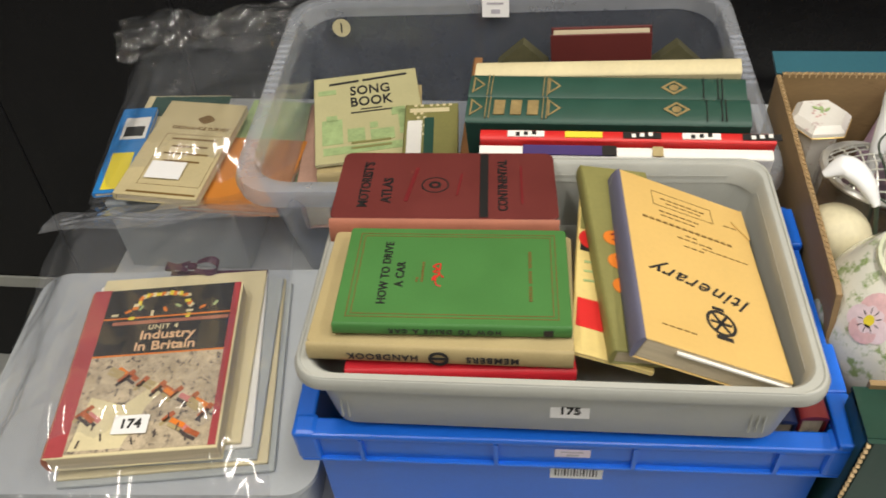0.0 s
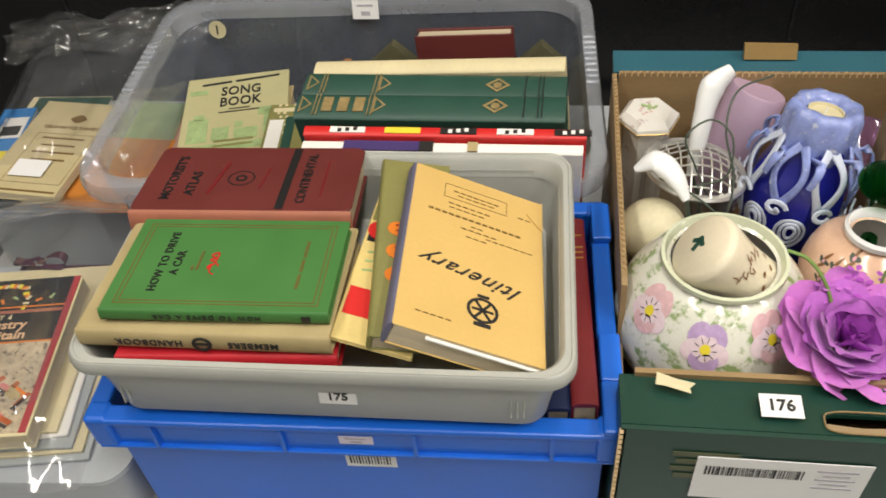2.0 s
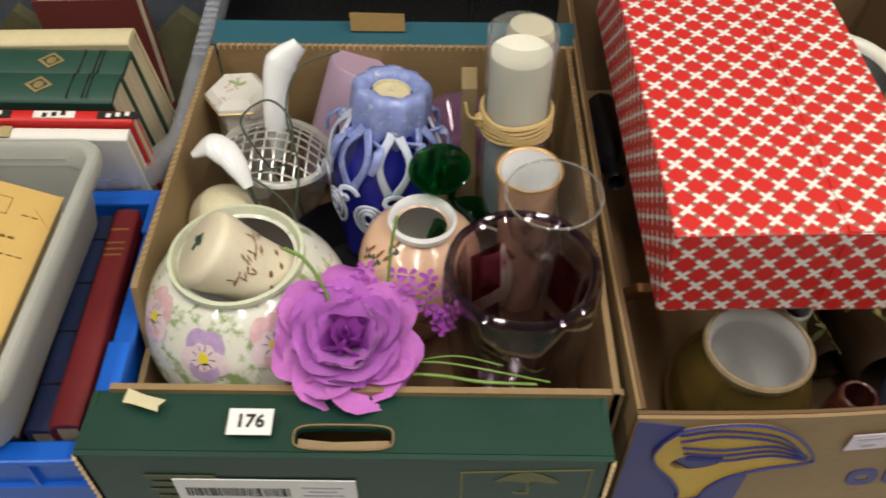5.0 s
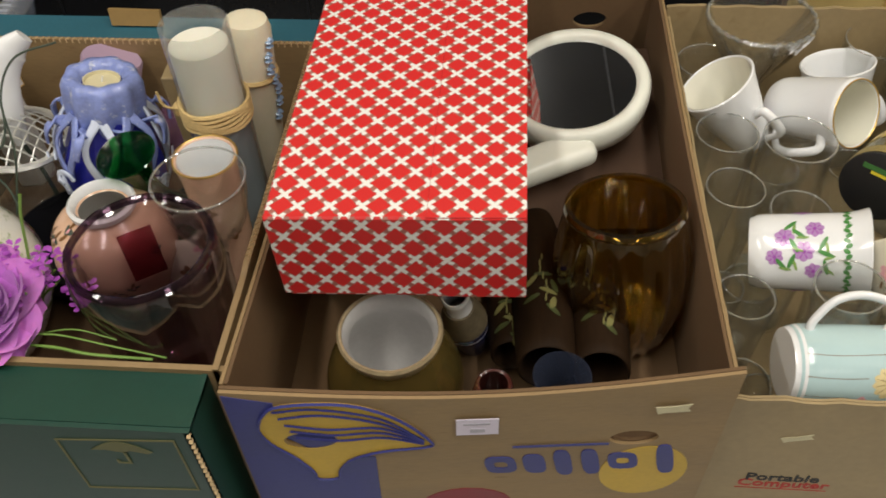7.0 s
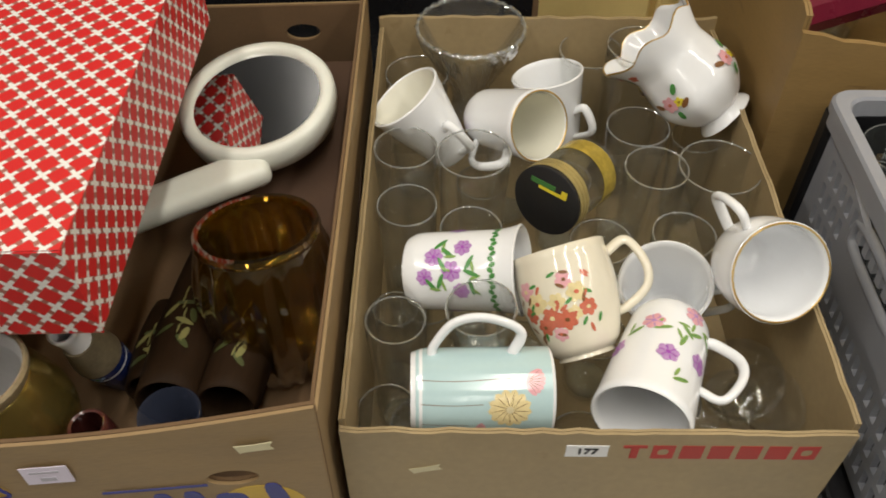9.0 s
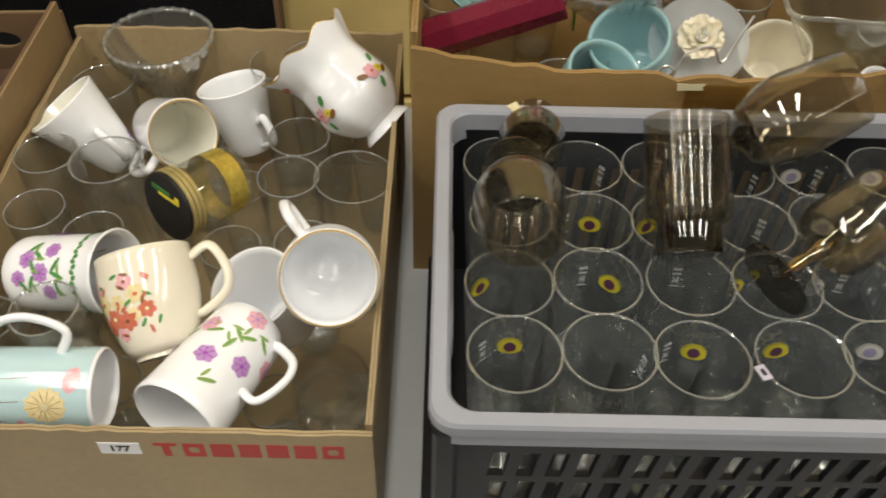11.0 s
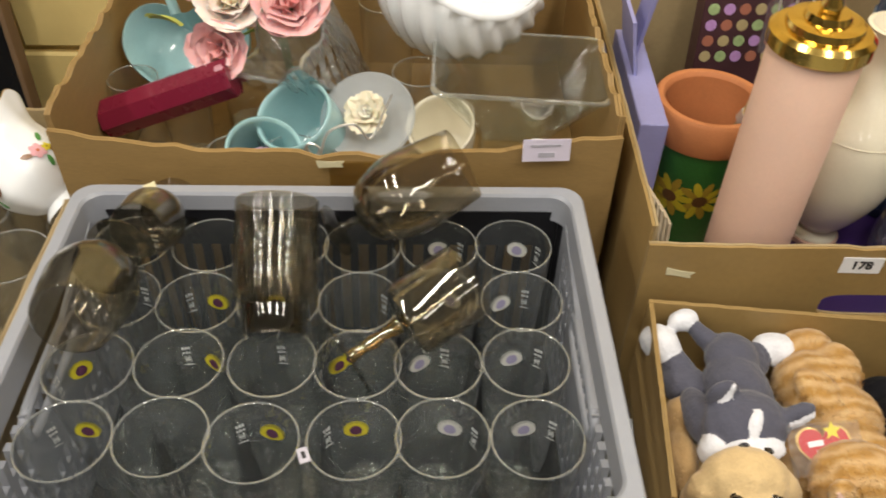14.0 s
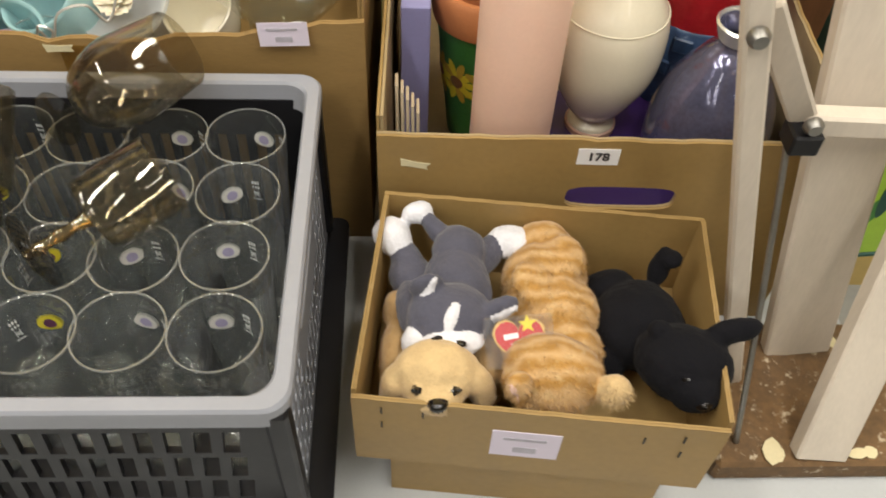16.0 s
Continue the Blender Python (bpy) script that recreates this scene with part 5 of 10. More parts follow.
# bag of maps and guides behind
mp = thing("cardboard_pad", pose(-0.41, 0.88, TOP), "grey card pad under the bagged maps", "board")
part("pad", box((-0.015, -0.01, 0.0575), (0.165, 0.20, 0.115), bevel=0.002), M["paper_grey"], mp)
Z1 = TOP + 0.1155
fm = book(pose(-0.514, 0.794, Z1 + 0.003, 0, 0, 2), 0.118, 0.19, 0.004, M["bk_cream"], "folded map with a picture in a bag", spine="left", soft=True)
ink_box(fm, 0.065, 0.165, 0.11, 0.045, 0.0043, M["bk_dgreen"], "picture")
gm = book(pose(-0.378, 0.80, Z1, 0, 0, -4), 0.11, 0.18, 0.006, M["print_green"], "green folded map in a bag", spine="left", soft=True)
og = book(pose(-0.398, 0.752, Z1 + 0.007, 0, 0, -3), 0.125, 0.135, 0.008, mat("orange cover", (0.55, 0.20, 0.03), 0.5, var=0.08), "plain orange booklet in a bag", spine="left", soft=True)
bm_ = book(corner3((-0.516, 0.770, Z1 + 0.008), (-0.470, 0.776, Z1 + 0.008), (-0.538, 0.938, Z1 + 0.010)), 0.046, 0.17, 0.008, M["print_blue"], "blue and yellow tourist leaflet in a bag", spine="left", soft=True)
ink_box(bm_, 0.022, 0.04, 0.028, 0.07, 0.0083, M["print_yellow"], "yellow_panel")
ink_box(bm_, 0.026, 0.125, 0.034, 0.045, 0.0083, M["paper"], "white_panel")
ink_box(bm_, 0.026, 0.118, 0.026, 0.02, 0.0087, M["print_black"], "small_picture")
os_ = book(corner3((-0.479, 0.757, Z1 + 0.018), (-0.372, 0.748, Z1 + 0.018), (-0.466, 0.938, Z1 + 0.022)), 0.108, 0.182, 0.012, mat("buff map cover", (0.52, 0.44, 0.25), 0.6, var=0.1, bump=0.05), "buff folded survey map with a crest", spine="left", soft=True)
z = 0.0123
words("title", "ORDNANCE SURVEY", 0.0085, M["print_dkred"], os_, pose(0.063, 0.128, z), squeeze=1.0)
part("crest", plate(oval(0.064, 0.147, 0.012, 0.009, 14, 1.3), [], 0.0004, pose(0, 0, z, -90)), M["print_dkred"], os_)
frame_line(os_, 0.022, 0.104, 0.02, 0.115, z, M["print_dkred"], 0.0005)
for k in range(4):
    ink_box(os_, 0.063, 0.106 - 0.014 * k, 0.06 - 0.012 * (k % 2), 0.003, z, M["print_dkred"], "small_lettering")
ink_box(os_, 0.06, 0.006, 0.09, 0.003, z, M["print_dkred"], "small_lettering")
sticker("paper_sticker", "", None, pose(-0.424, 0.796, Z1 + 0.0340, 2, 0, -4), 0.046, 0.030, "plain white paper sticker on a map", "label", "grey_ink")
bag(pose(-0.418, 0.945, Z1, 0, 0, 10), 0.265, 0.34, 0.036, "clear film bag holding maps and guides", 5)
# the bag's crumpled mouth, standing up against the board
cr = bpy.data.objects["plastic_bag.001"]


def crumple(u, v):
    x = -0.150 + 0.30 * u + 0.02 * v * (u - 0.5)
    e = math.sin(math.pi * min(1.0, max(0.0, 0.12 + 0.8 * u)))
    rg = noise.ridged_multi_fractal(Vector((x * 17, v * 2.3, 4.0)), 1.0, 2.0, 4, 1.0, 2.0)
    return (x, 0.130 + 0.050 * v + 0.016 * rg - 0.02, 0.024 + v * (0.010 + 0.022 * e) + 0.010 * noise.noise(Vector((x * 20, v * 3, 9))))


M["film_dark"] = glass("thin clear film", (0.98, 0.98, 0.99), 2.2, 0.08, 0.045, (0.9, 0.93, 1.0), edge=0.6)
part("bag_mouth", sheet(crumple, 60, 30), M["film_dark"], cr, "crumpled open mouth of the bag", smooth=True, angle=180)
part("bag_mouth", sheet(lambda u, v: tuple(Vector(crumple(u, v)) + Vector((0.006, 0.022 + 0.010 * math.sin(9 * u), 0.006 * math.cos(7 * u)))), 60, 30), M["film_dark"], cr, smooth=True, angle=180)
# ---- glass, china and flowers ----
M["china"] = mat("white glazed china", (0.85, 0.865, 0.885), 0.12, var=0.02, scale=12, bump=0.0, coat=0.4)
M["cream_china"] = mat("cream glazed china", (0.76, 0.71, 0.58), 0.14, var=0.03, scale=12, bump=0.0, coat=0.4)
M["ivory_china"] = mat("ivory glazed lining", (0.82, 0.81, 0.71), 0.14, var=0.02, scale=12, bump=0.0, coat=0.4)
M["peach"] = mat("peach glazed china", (0.72, 0.47, 0.33), 0.2, var=0.10, scale=14, bump=0.0, coat=0.4, second=(0.80, 0.62, 0.48), mark=0.35)
M["g_clear"] = glass("clear glass", (0.990, 0.993, 0.988), 1.9, 0.025, 0.016, (0.95, 0.97, 0.94), edge=0.45)
M["g_base"] = glass("thick glass base", (0.90, 0.92, 0.90), 2.6, 0.08, 0.10, (0.9, 0.92, 0.9), ior=1.6)
M["g_cut"] = glass("cut crystal", (0.93, 0.94, 0.94), 3.0, 0.04, 0.06, (0.85, 0.87, 0.88), ior=1.6)
M["g_crystal"] = glass("heavy crystal", (0.92, 0.93, 0.93), 4.0, 0.03, 0.13, (0.85, 0.87, 0.88), ior=1.65)
M["g_rim"] = glass("thick glass rim", (0.93, 0.945, 0.94), 3.0, 0.05, 0.22, (0.92, 0.94, 0.92), ior=1.6)
M["g_smoke"] = glass("smoked glass", (0.78, 0.75, 0.68), 1.2, 0.03, 0.015, (0.5, 0.48, 0.42))
M["g_smoke_pale"] = glass("pale smoked glass", (0.87, 0.84, 0.77), 2.4, 0.03, 0.02, (0.5, 0.48, 0.42), edge=0.5)
M["g_smoke_dark"] = glass("dark smoked base", (0.45, 0.41, 0.34), 2.0, 0.04, 0.02, (0.3, 0.27, 0.2), ior=1.6)
M["g_plum"] = glass("plum tinted glass", (0.78, 0.71, 0.75), 2.2, 0.03, 0.02, (0.5, 0.4, 0.45), ior=1.55, edge=0.7)
M["g_ruby"] = glass("ruby panel glass", (0.62, 0.30, 0.37), 1.0, 0.03, 0.01, (0.2, 0.02, 0.03))
M["g_green"] = glass("green glass", (0.10, 0.46, 0.18), 1.6, 0.03, 0.10, (0.01, 0.16, 0.04))
M["g_amber"] = glass("amber glass", (0.78, 0.60, 0.22), 4.2, 0.03, 0.03, (0.45, 0.29, 0.02), ior=1.6, edge=0.6)
M["g_lilac"] = glass("lilac glass", (0.80, 0.62, 0.82), 1.0, 0.04, 0.25, (0.6, 0.38, 0.65))
M["g_frost"] = glass("frosted glass", (0.9, 0.92, 0.94), 1.0, 0.3, 0.45, (0.85, 0.88, 0.9))
M["wax"] = mat("ivory candle wax", (0.74, 0.68, 0.52), 0.45, var=0.05, scale=20, bump=0.05, sss=0.15)
M["wax_white"] = mat("white candle wax", (0.82, 0.80, 0.70), 0.4, var=0.04, bump=0.03, sss=0.15)
M["wax_blue"] = mat("deep blue carved wax", (0.012, 0.015, 0.26), 0.3, var=0.2, bump=0.03, coat=0.3)
M["wax_pale"] = mat("pale blue carved wax", (0.25, 0.31, 0.64), 0.3, var=0.3, scale=40, bump=0.05, coat=0.3, second=(0.68, 0.72, 0.82), mark=0.45)
M["wax_lilac"] = mat("lilac candle wax", (0.42, 0.30, 0.42), 0.5, var=0.06, bump=0.05)
M["wax_burg"] = mat("burgundy candle wax", (0.15, 0.008, 0.026), 0.28, var=0.12, bump=0.06, second=(0.25, 0.05, 0.07), mark=0.08)
M["silver"] = mat("bright plated wire", (0.80, 0.80, 0.77), 0.3, 0.75, var=0.1, bump=0.03)
M["wire"] = mat("dark green wire", (0.05, 0.07, 0.05), 0.5, bump=0.03)
M["raffia"] = mat("straw raffia", (0.62, 0.45, 0.20), 0.7, var=0.25, scale=200, bump=0.4, bscale=600, stretch=(1, 1, 5))
M["leaf"] = mat("green stem", (0.17, 0.29, 0.06), 0.5, var=0.2, bump=0.05)
M["petal_v"] = mat("violet silk petal", (0.46, 0.12, 0.54), 0.55, var=0.22, scale=40, bump=0.06, sheen=0.3)
M["petal_v3"] = mat("light violet silk petal", (0.56, 0.17, 0.58), 0.55, var=0.2, scale=30, bump=0.06, sheen=0.3, sss=0.2)
M["petal_v2"] = mat("deep violet silk petal", (0.34, 0.06, 0.42), 0.55, var=0.18, scale=40, bump=0.06)
M["petal_p"] = mat("pink silk petal", (0.80, 0.40, 0.39), 0.55, var=0.12, scale=40, bump=0.06, sheen=0.3, sss=0.35)
M["petal_p2"] = mat("light pink silk petal", (0.84, 0.50, 0.50), 0.55, var=0.12, scale=30, bump=0.05, sheen=0.3, second=(0.86, 0.66, 0.60), mark=0.3, sss=0.35)
M["petal_c"] = mat("cream silk petal", (0.84, 0.74, 0.58), 0.55, var=0.06, scale=40, bump=0.05, sheen=0.3, sss=0.35)
M["petal_w"] = mat("blush silk petal", (0.85, 0.74, 0.68), 0.55, var=0.06, scale=40, bump=0.06, sheen=0.3, sss=0.35)
M["lat_pink"] = mat("pink painted petal", (0.76, 0.40, 0.44), 0.15, var=0.12, scale=120, bump=0, coat=0.4)
M["lat_mauve"] = mat("mauve painted petal", (0.48, 0.27, 0.55), 0.15, var=0.12, scale=120, bump=0, coat=0.4)
M["pan_pink"] = mat("soft pink painted petal", (0.72, 0.47, 0.50), 0.15, var=0.14, scale=160, bump=0, coat=0.4)
M["pan_mauve"] = mat("soft mauve painted petal", (0.50, 0.36, 0.60), 0.15, var=0.16, scale=160, bump=0, coat=0.4)
M["pan_pale"] = mat("pale painted petal", (0.76, 0.62, 0.68), 0.15, var=0.10, scale=160, bump=0, coat=0.4)
M["leaf_pale"] = mat("fresh green painted leaf", (0.26, 0.40, 0.12), 0.2, var=0.2, scale=120, bump=0, coat=0.3)
M["lat_green"] = mat("green painted leaf", (0.08, 0.26, 0.07), 0.2, var=0.25, scale=120, bump=0)
M["lat_yellow"] = mat("soft yellow painted flower", (0.75, 0.63, 0.34), 0.15, var=0.12, scale=120, bump=0, coat=0.4)
M["lat_red"] = mat("red painted flower", (0.56, 0.15, 0.09), 0.2, var=0.2, scale=120, bump=0)
M["lat_brown"] = mat("brown painted line", (0.20, 0.09, 0.03), 0.3, var=0.2, bump=0)
M["lat_blue"] = mat("blue painted flower", (0.25, 0.35, 0.52), 0.2, var=0.2, bump=0)
M["bronze"] = mat("antique gold paint", (0.36, 0.265, 0.075), 0.22, 0.85, var=0.25, scale=12, bump=0.03, second=(0.16, 0.10, 0.02), mark=0.3)
M["lip_white"] = mat("white bowl lining", (0.72, 0.70, 0.68), 0.25, var=0.05, bump=0.02)


def wall_profile(outer, t):
    """Outer (r, z) from the base up; back down inside at thickness t."""
    pts = [(0, outer[0][1])] + list(outer)
    inner = []
    for r, z in reversed(outer):
        inner.append((max(r - t, 0.001), max(z, outer[0][1] + t)))
    r_in, z_in = inner[-1]
    return pts + [(outer[-1][0] - t * 0.5, outer[-1][1] + t * 0.35)] + inner + [(0, outer[0][1] + t * 1.4)]


def smooth_prof(pts, n=5):
    return [(max(p.x, 0.0005), p.y) for p in bend([(r, z, 0) for r, z in pts], n)]


def rad(prof):
    """The radius at a height, by the profile."""
    zs = [z for r, z in prof]
    rs = [r for r, z in prof]

    def f(z):
        return float(np.interp(z, zs, rs))
    return f


def dab(bm, rf, th, z, a, b, rot=0.0, eps=0.0004, n=9):
    """An oval dab of paint on a turned surface, its middle at angle th and height z."""
    ca, sa = math.cos(rot), math.sin(rot)
    r0 = rf(z)

    def put(u, v):
        zz = z + u * sa + v * ca
        r = rf(zz) + eps
        t = th + (u * ca - v * sa) / max(r0, 0.004)
        return (r * math.cos(t), r * math.sin(t), zz)

    mid = bm.verts.new(put(0, 0))
    inner = None
    for f in ((0.33, 0.67, 1.0) if max(a, b) > 0.007 else (1.0,)):
        ringv = [bm.verts.new(put(f * a * math.cos(2 * math.pi * k / n), f * b * math.sin(2 * math.pi * k / n))) for k in range(n)]
        for k in range(n):
            q = (k + 1) % n
            if inner is None:
                bm.faces.new((mid, ringv[k], ringv[q]))
            else:
                bm.faces.new((inner[k], ringv[k], ringv[q], inner[q]))
        inner = ringv


def bloom(paint, rf, th, z, size, petal, heart=None, n=5, rot=0.0):
    r0 = max(rf(z), 0.004)
    for k in range(n):
        a = rot + 2 * math.pi * k / n
        dab(paint[petal], rf, th + math.cos(a) * size * 0.55 / r0, z + math.sin(a) * size * 0.55, size * 0.55, size * 0.42, a, 0.0003 + 0.00005 * k)
    if heart:
        dab(paint[heart], rf, th, z, size * 0.25, size * 0.22, 0, 0.0008)


def paints(*names):
    return {n: bmesh.new() for n in names}


def put_paint(paint, parent, name="painted_decoration"):
    for k, bm in paint.items():
        if len(bm.verts):
            tagged(part(name, bm, M[k], parent), kind="stuff")
        else:
            bm.free()


def petal(length, width, th0, th1, ruffle, seed, nu=9, nv=10):
    """One petal from the origin, leaving at th0 degrees over the ground towards +x and bending to th1, cupped, with a wavy rim."""
    rnd = random.Random(seed)
    ph, ph2 = rnd.random() * 6.3, rnd.random() * 6.3
    line, x_, z_ = [], 0.0, 0.0
    for i in range(nu + 1):
        a = radians(th0 + (th1 - th0) * i / nu)
        line.append((x_, z_, a))
        x_ += math.cos(a) * length / nu
        z_ += math.sin(a) * length / nu

    def f(u, v):
        i = min(nu, int(round(u * nu)))
        px_, pz_, a = line[i]
        q = 2 * v - 1
        wide = 0.5 * width * (0.30 + 0.70 * math.sin(math.pi * min(0.5, 0.12 + 0.62 * u))) * math.sqrt(max(0.16, 1 - max(0.0, (u - 0.55) / 0.46) ** 3.6))
        lift = 0.42 * wide * q * q + ruffle * length * u ** 3 * (math.sin(7.5 * q + ph) * 0.6 + math.sin(15 * q + ph2) * 0.35)
        notch = -0.05 * length * u ** 6 * math.cos(5 * q + ph)
        return (px_ - math.sin(a) * lift + notch * math.cos(a), wide * q, pz_ + math.cos(a) * lift + notch * math.sin(a))
    return sheet(f, nu, nv)


def rose(name, m, r, mats, label, seed=1, layers=6, flat=8, ruffle=0.05, few=0, wide=1.15):
    """A silk bloom: an upright rolled heart, then rounds of wider petals that lie further and further out."""
    ob = thing(name, m, label, "flower")
    rnd = random.Random(seed)
    for L in range(layers):
        f = L / (layers - 1)
        n = max(3, (3, 4, 5, 6, 7, 8, 8)[min(L, 6)] - few)
        ln = r * (0.42 + 0.60 * f)
        for k in range(n):
            bm = petal(ln * rnd.uniform(0.92, 1.08), ln * (wide + 0.10 * f), 92 - (92 - flat - 16) * f ** 0.9 + rnd.uniform(-5, 5), 100 - (100 - flat + 22) * f ** 0.8 + rnd.uniform(-10, 10), ruffle * (0.5 + f), rnd.random() * 99)
            mm = pose(0, 0, 0.16 * r * (1 - f), rnd.uniform(-4, 4), 0, 360 * k / n + 41 * L + rnd.uniform(-9, 9)) @ pose(r * (0.03 + 0.07 * f), 0, 0)
            bmesh.ops.transform(bm, matrix=mm, verts=bm.verts[:])
            part("petal", bm, M[mats[min(len(mats) - 1, L * len(mats) // layers)]], ob, smooth=True, angle=180)
    return ob


def blade(length, width, seed):
    return petal(length, width, 15, -10, 0.04, seed)


# hexagonal trinket box
hx = thing("trinket_box", pose(0.326, 0.800, 0.861, 0, 0, 6), "white marbled china hexagonal trinket box with lid", "box")
M["marble_pink"] = mat("faded pink paint", (0.66, 0.48, 0.46), 0.2, var=0.1, bump=0)
M["marble"] = mat("marbled china", (0.74, 0.72, 0.68), 0.18, var=0.05, scale=30, coat=0.3, second=(0.50, 0.36, 0.36), mark=0.45, bump=0)
part("body", lathe([(0, 0.0), (0.0235, 0.0), (0.0255, 0.124), (0.023, 0.124), (0, 0.12)], 6), M["marble"], hx)
lid = part("lid", lathe([(0.0295, 0.121), (0.0330, 0.1235), (0.0322, 0.128), (0.025, 0.1345), (0, 0.1355)], 6), M["marble"], hx)
part("gilt_line", tube([(0.0331 * math.cos(k * math.pi / 3), 0.0331 * math.sin(k * math.pi / 3), 0.1235) for k in range(6)], 0.0007, 5, closed=True), M["gold"], lid)
for k in range(3):
    part("leaf_paint", plate(oval(0, 0, 0.0045, 0.0018, 10), [], 0.0004, pose(0.006 - 0.005 * k, 0.003 + 0.002 * k, 0.1362, -90, 0, 40 + 50 * k)), M["print_green"], lid)
for k in range(9):
    part("flower_paint", lathe([(0, 0.0004), (0.0019, 0), (0, 0.0)], 8, pose(-0.004 + 0.009 * math.cos(k * 2.4) * (0.4 + 0.06 * k), 0.010 * math.sin(k * 2.4) * (0.4 + 0.06 * k), 0.1356)), M["marble_pink" if k % 3 else "print_green"], lid)

# white flower-shaped glass shades with dark wire
for nm, pts, rr, lb in (("glass_lily", [(0.370, 0.745, 0.955), (0.372, 0.750, 0.995), (0.375, 0.760, 1.025), (0.381, 0.772, 1.045), (0.398, 0.782, 1.058)], (0.007, 0.0125, 0.0135, 0.0175, 0.009), "white glass lily standing up on a wire stem"),
                        ("glass_lily", [(0.356, 0.676, 0.980), (0.347, 0.686, 0.994), (0.336, 0.695, 1.004), (0.323, 0.699, 1.008), (0.306, 0.696, 1.000)], (0.005, 0.0105, 0.0135, 0.0130, 0.004), "white glass lily lying over a posy bowl")):
    ly = thing(nm, Matrix(), lb, "ornament", "glass lilies")
    path = bend(pts, 6)
    radii = [float(np.interp(i / (len(path) - 1), [k / 4 for k in range(5)], rr)) for i in range(len(path))]
    part("bloom", tube(path, radii, 16, flat=0.62), M["china"], ly, smooth=True, angle=70)
    part("stem", tube(bend([pts[0], (pts[0][0] + 0.012, pts[0][1] - 0.006, 0.92), (pts[0][0] + 0.016, pts[0][1] - 0.008, 0.865)], 5), 0.0022, 8), M["wire"], ly)
for pts in ([(0.380, 0.70, 0.965), (0.362, 0.700, 1.005), (0.352, 0.71, 1.03), (0.375, 0.722, 1.042), (0.395, 0.71, 1.03), (0.392, 0.69, 1.00), (0.365, 0.685, 0.99)],
            [(0.39, 0.66, 0.93), (0.40, 0.69, 0.99), (0.39, 0.72, 1.03), (0.40, 0.75, 1.055), (0.435, 0.77, 1.06)],
            [(0.33, 0.69, 0.995), (0.355, 0.685, 0.985), (0.385, 0.675, 0.965), (0.40, 0.66, 0.945)]):
    wr = thing("wire_tendril", Matrix(), "dark curling wire tendril of a glass lily", "wire", "wire tendrils")
    part("wire", tube(bend(pts, 8), 0.0011, 6), M["wire"], wr, smooth=True)

# posy bowl with a wire dome
pb = thing("posy_bowl", pose(0.357, 0.730, 0.868, -4, 8, 0), "clear glass posy bowl with a plated wire grid", "bowl")
pp = smooth_prof([(0.028, 0), (0.036, 0.02), (0.048, 0.06), (0.052, 0.10)])
part("glass", lathe(wall_profile(pp, 0.003), 32, fn=lambda a, r, z: ((r + 0.0012 * math.sin(12 * a)) * math.cos(a), (r + 0.0012 * math.sin(12 * a)) * math.sin(a), z)), M["g_clear"], pb, smooth=True, angle=60)
part("rim_band", lathe([(0.052, 0.098), (0.054, 0.101), (0.052, 0.104), (0.046, 0.103), (0.046, 0.1)], 32), M["silver"], pb, smooth=True)
for k in range(-4, 5):
    h = 0.010 * k
    hw = math.sqrt(max(0.0, 0.046 ** 2 - h * h))
    for ax in (0, 1):
        pts = []
        for j in range(13):
            s = -hw + 2 * hw * j / 12
            zz = 0.102 + 0.022 * (1 - (s * s + h * h) / 0.046 ** 2)
            pts.append((h, s, zz) if ax else (s, h, zz + 0.001))
        part("grid_wire", tube(pts, 0.0010, 5), M["silver"], pb, smooth=True)

# ball candle
bl_ = thing("ball_candle", pose(0.328, 0.676, 0.885), "pale round candle with a crackled skin", "candle")
part("ball", lathe([(0, 0.0165)] + [(0.0345 * math.sin(math.pi * k / 16), 0.0510 - 0.0345 * math.cos(math.pi * k / 16)) for k in range(1, 16)] + [(0, 0.0855)], 28), mat("crackled pale wax", (0.60, 0.55, 0.38), 0.5, var=0.12, scale=60, bump=0.3, bscale=200), bl_, smooth=True, angle=180)
part("foot_ring", lathe([(0, -0.024), (0.02, -0.024), (0.02, 0.026), (0, 0.026)], 24), M["wax"], bl_)

# flowered jardiniere with a candle pot lying in it
pot = thing("flower_vase", pose(0.372, 0.562, 0.861, 0, 0, -90), "round china vase painted with pink and mauve flowers", "vase")
pr_ = smooth_prof([(0.040, 0), (0.060, 0.012), (0.082, 0.055), (0.086, 0.085), (0.079, 0.116), (0.062, 0.143), (0.0485, 0.154)], 6)
M["sponge"] = mat("green sponged glaze", (0.76, 0.76, 0.68), 0.12, var=0.05, scale=22, bump=0, coat=0.5, second=(0.28, 0.38, 0.16), mark=0.70)
part("body", lathe(wall_profile(pr_, 0.005), 48), M["sponge"], pot, smooth=True, angle=60)
part("rim", lathe([(0.0488, 0.152), (0.0525, 0.157), (0.0520, 0.161), (0.0490, 0.1615), (0.0455, 0.154)], 40), mat("green edged rim", (0.62, 0.66, 0.50), 0.12, var=0.12, scale=30, bump=0, coat=0.5), pot, smooth=True)
part("lining", lathe([(0.0454, 0.154), (0.054, 0.143), (0.072, 0.116), (0.079, 0.085), (0.074, 0.05), (0.05, 0.02), (0, 0.018)], 40), M["lip_white"], pot, smooth=True, angle=180)
rf = rad(pr_)
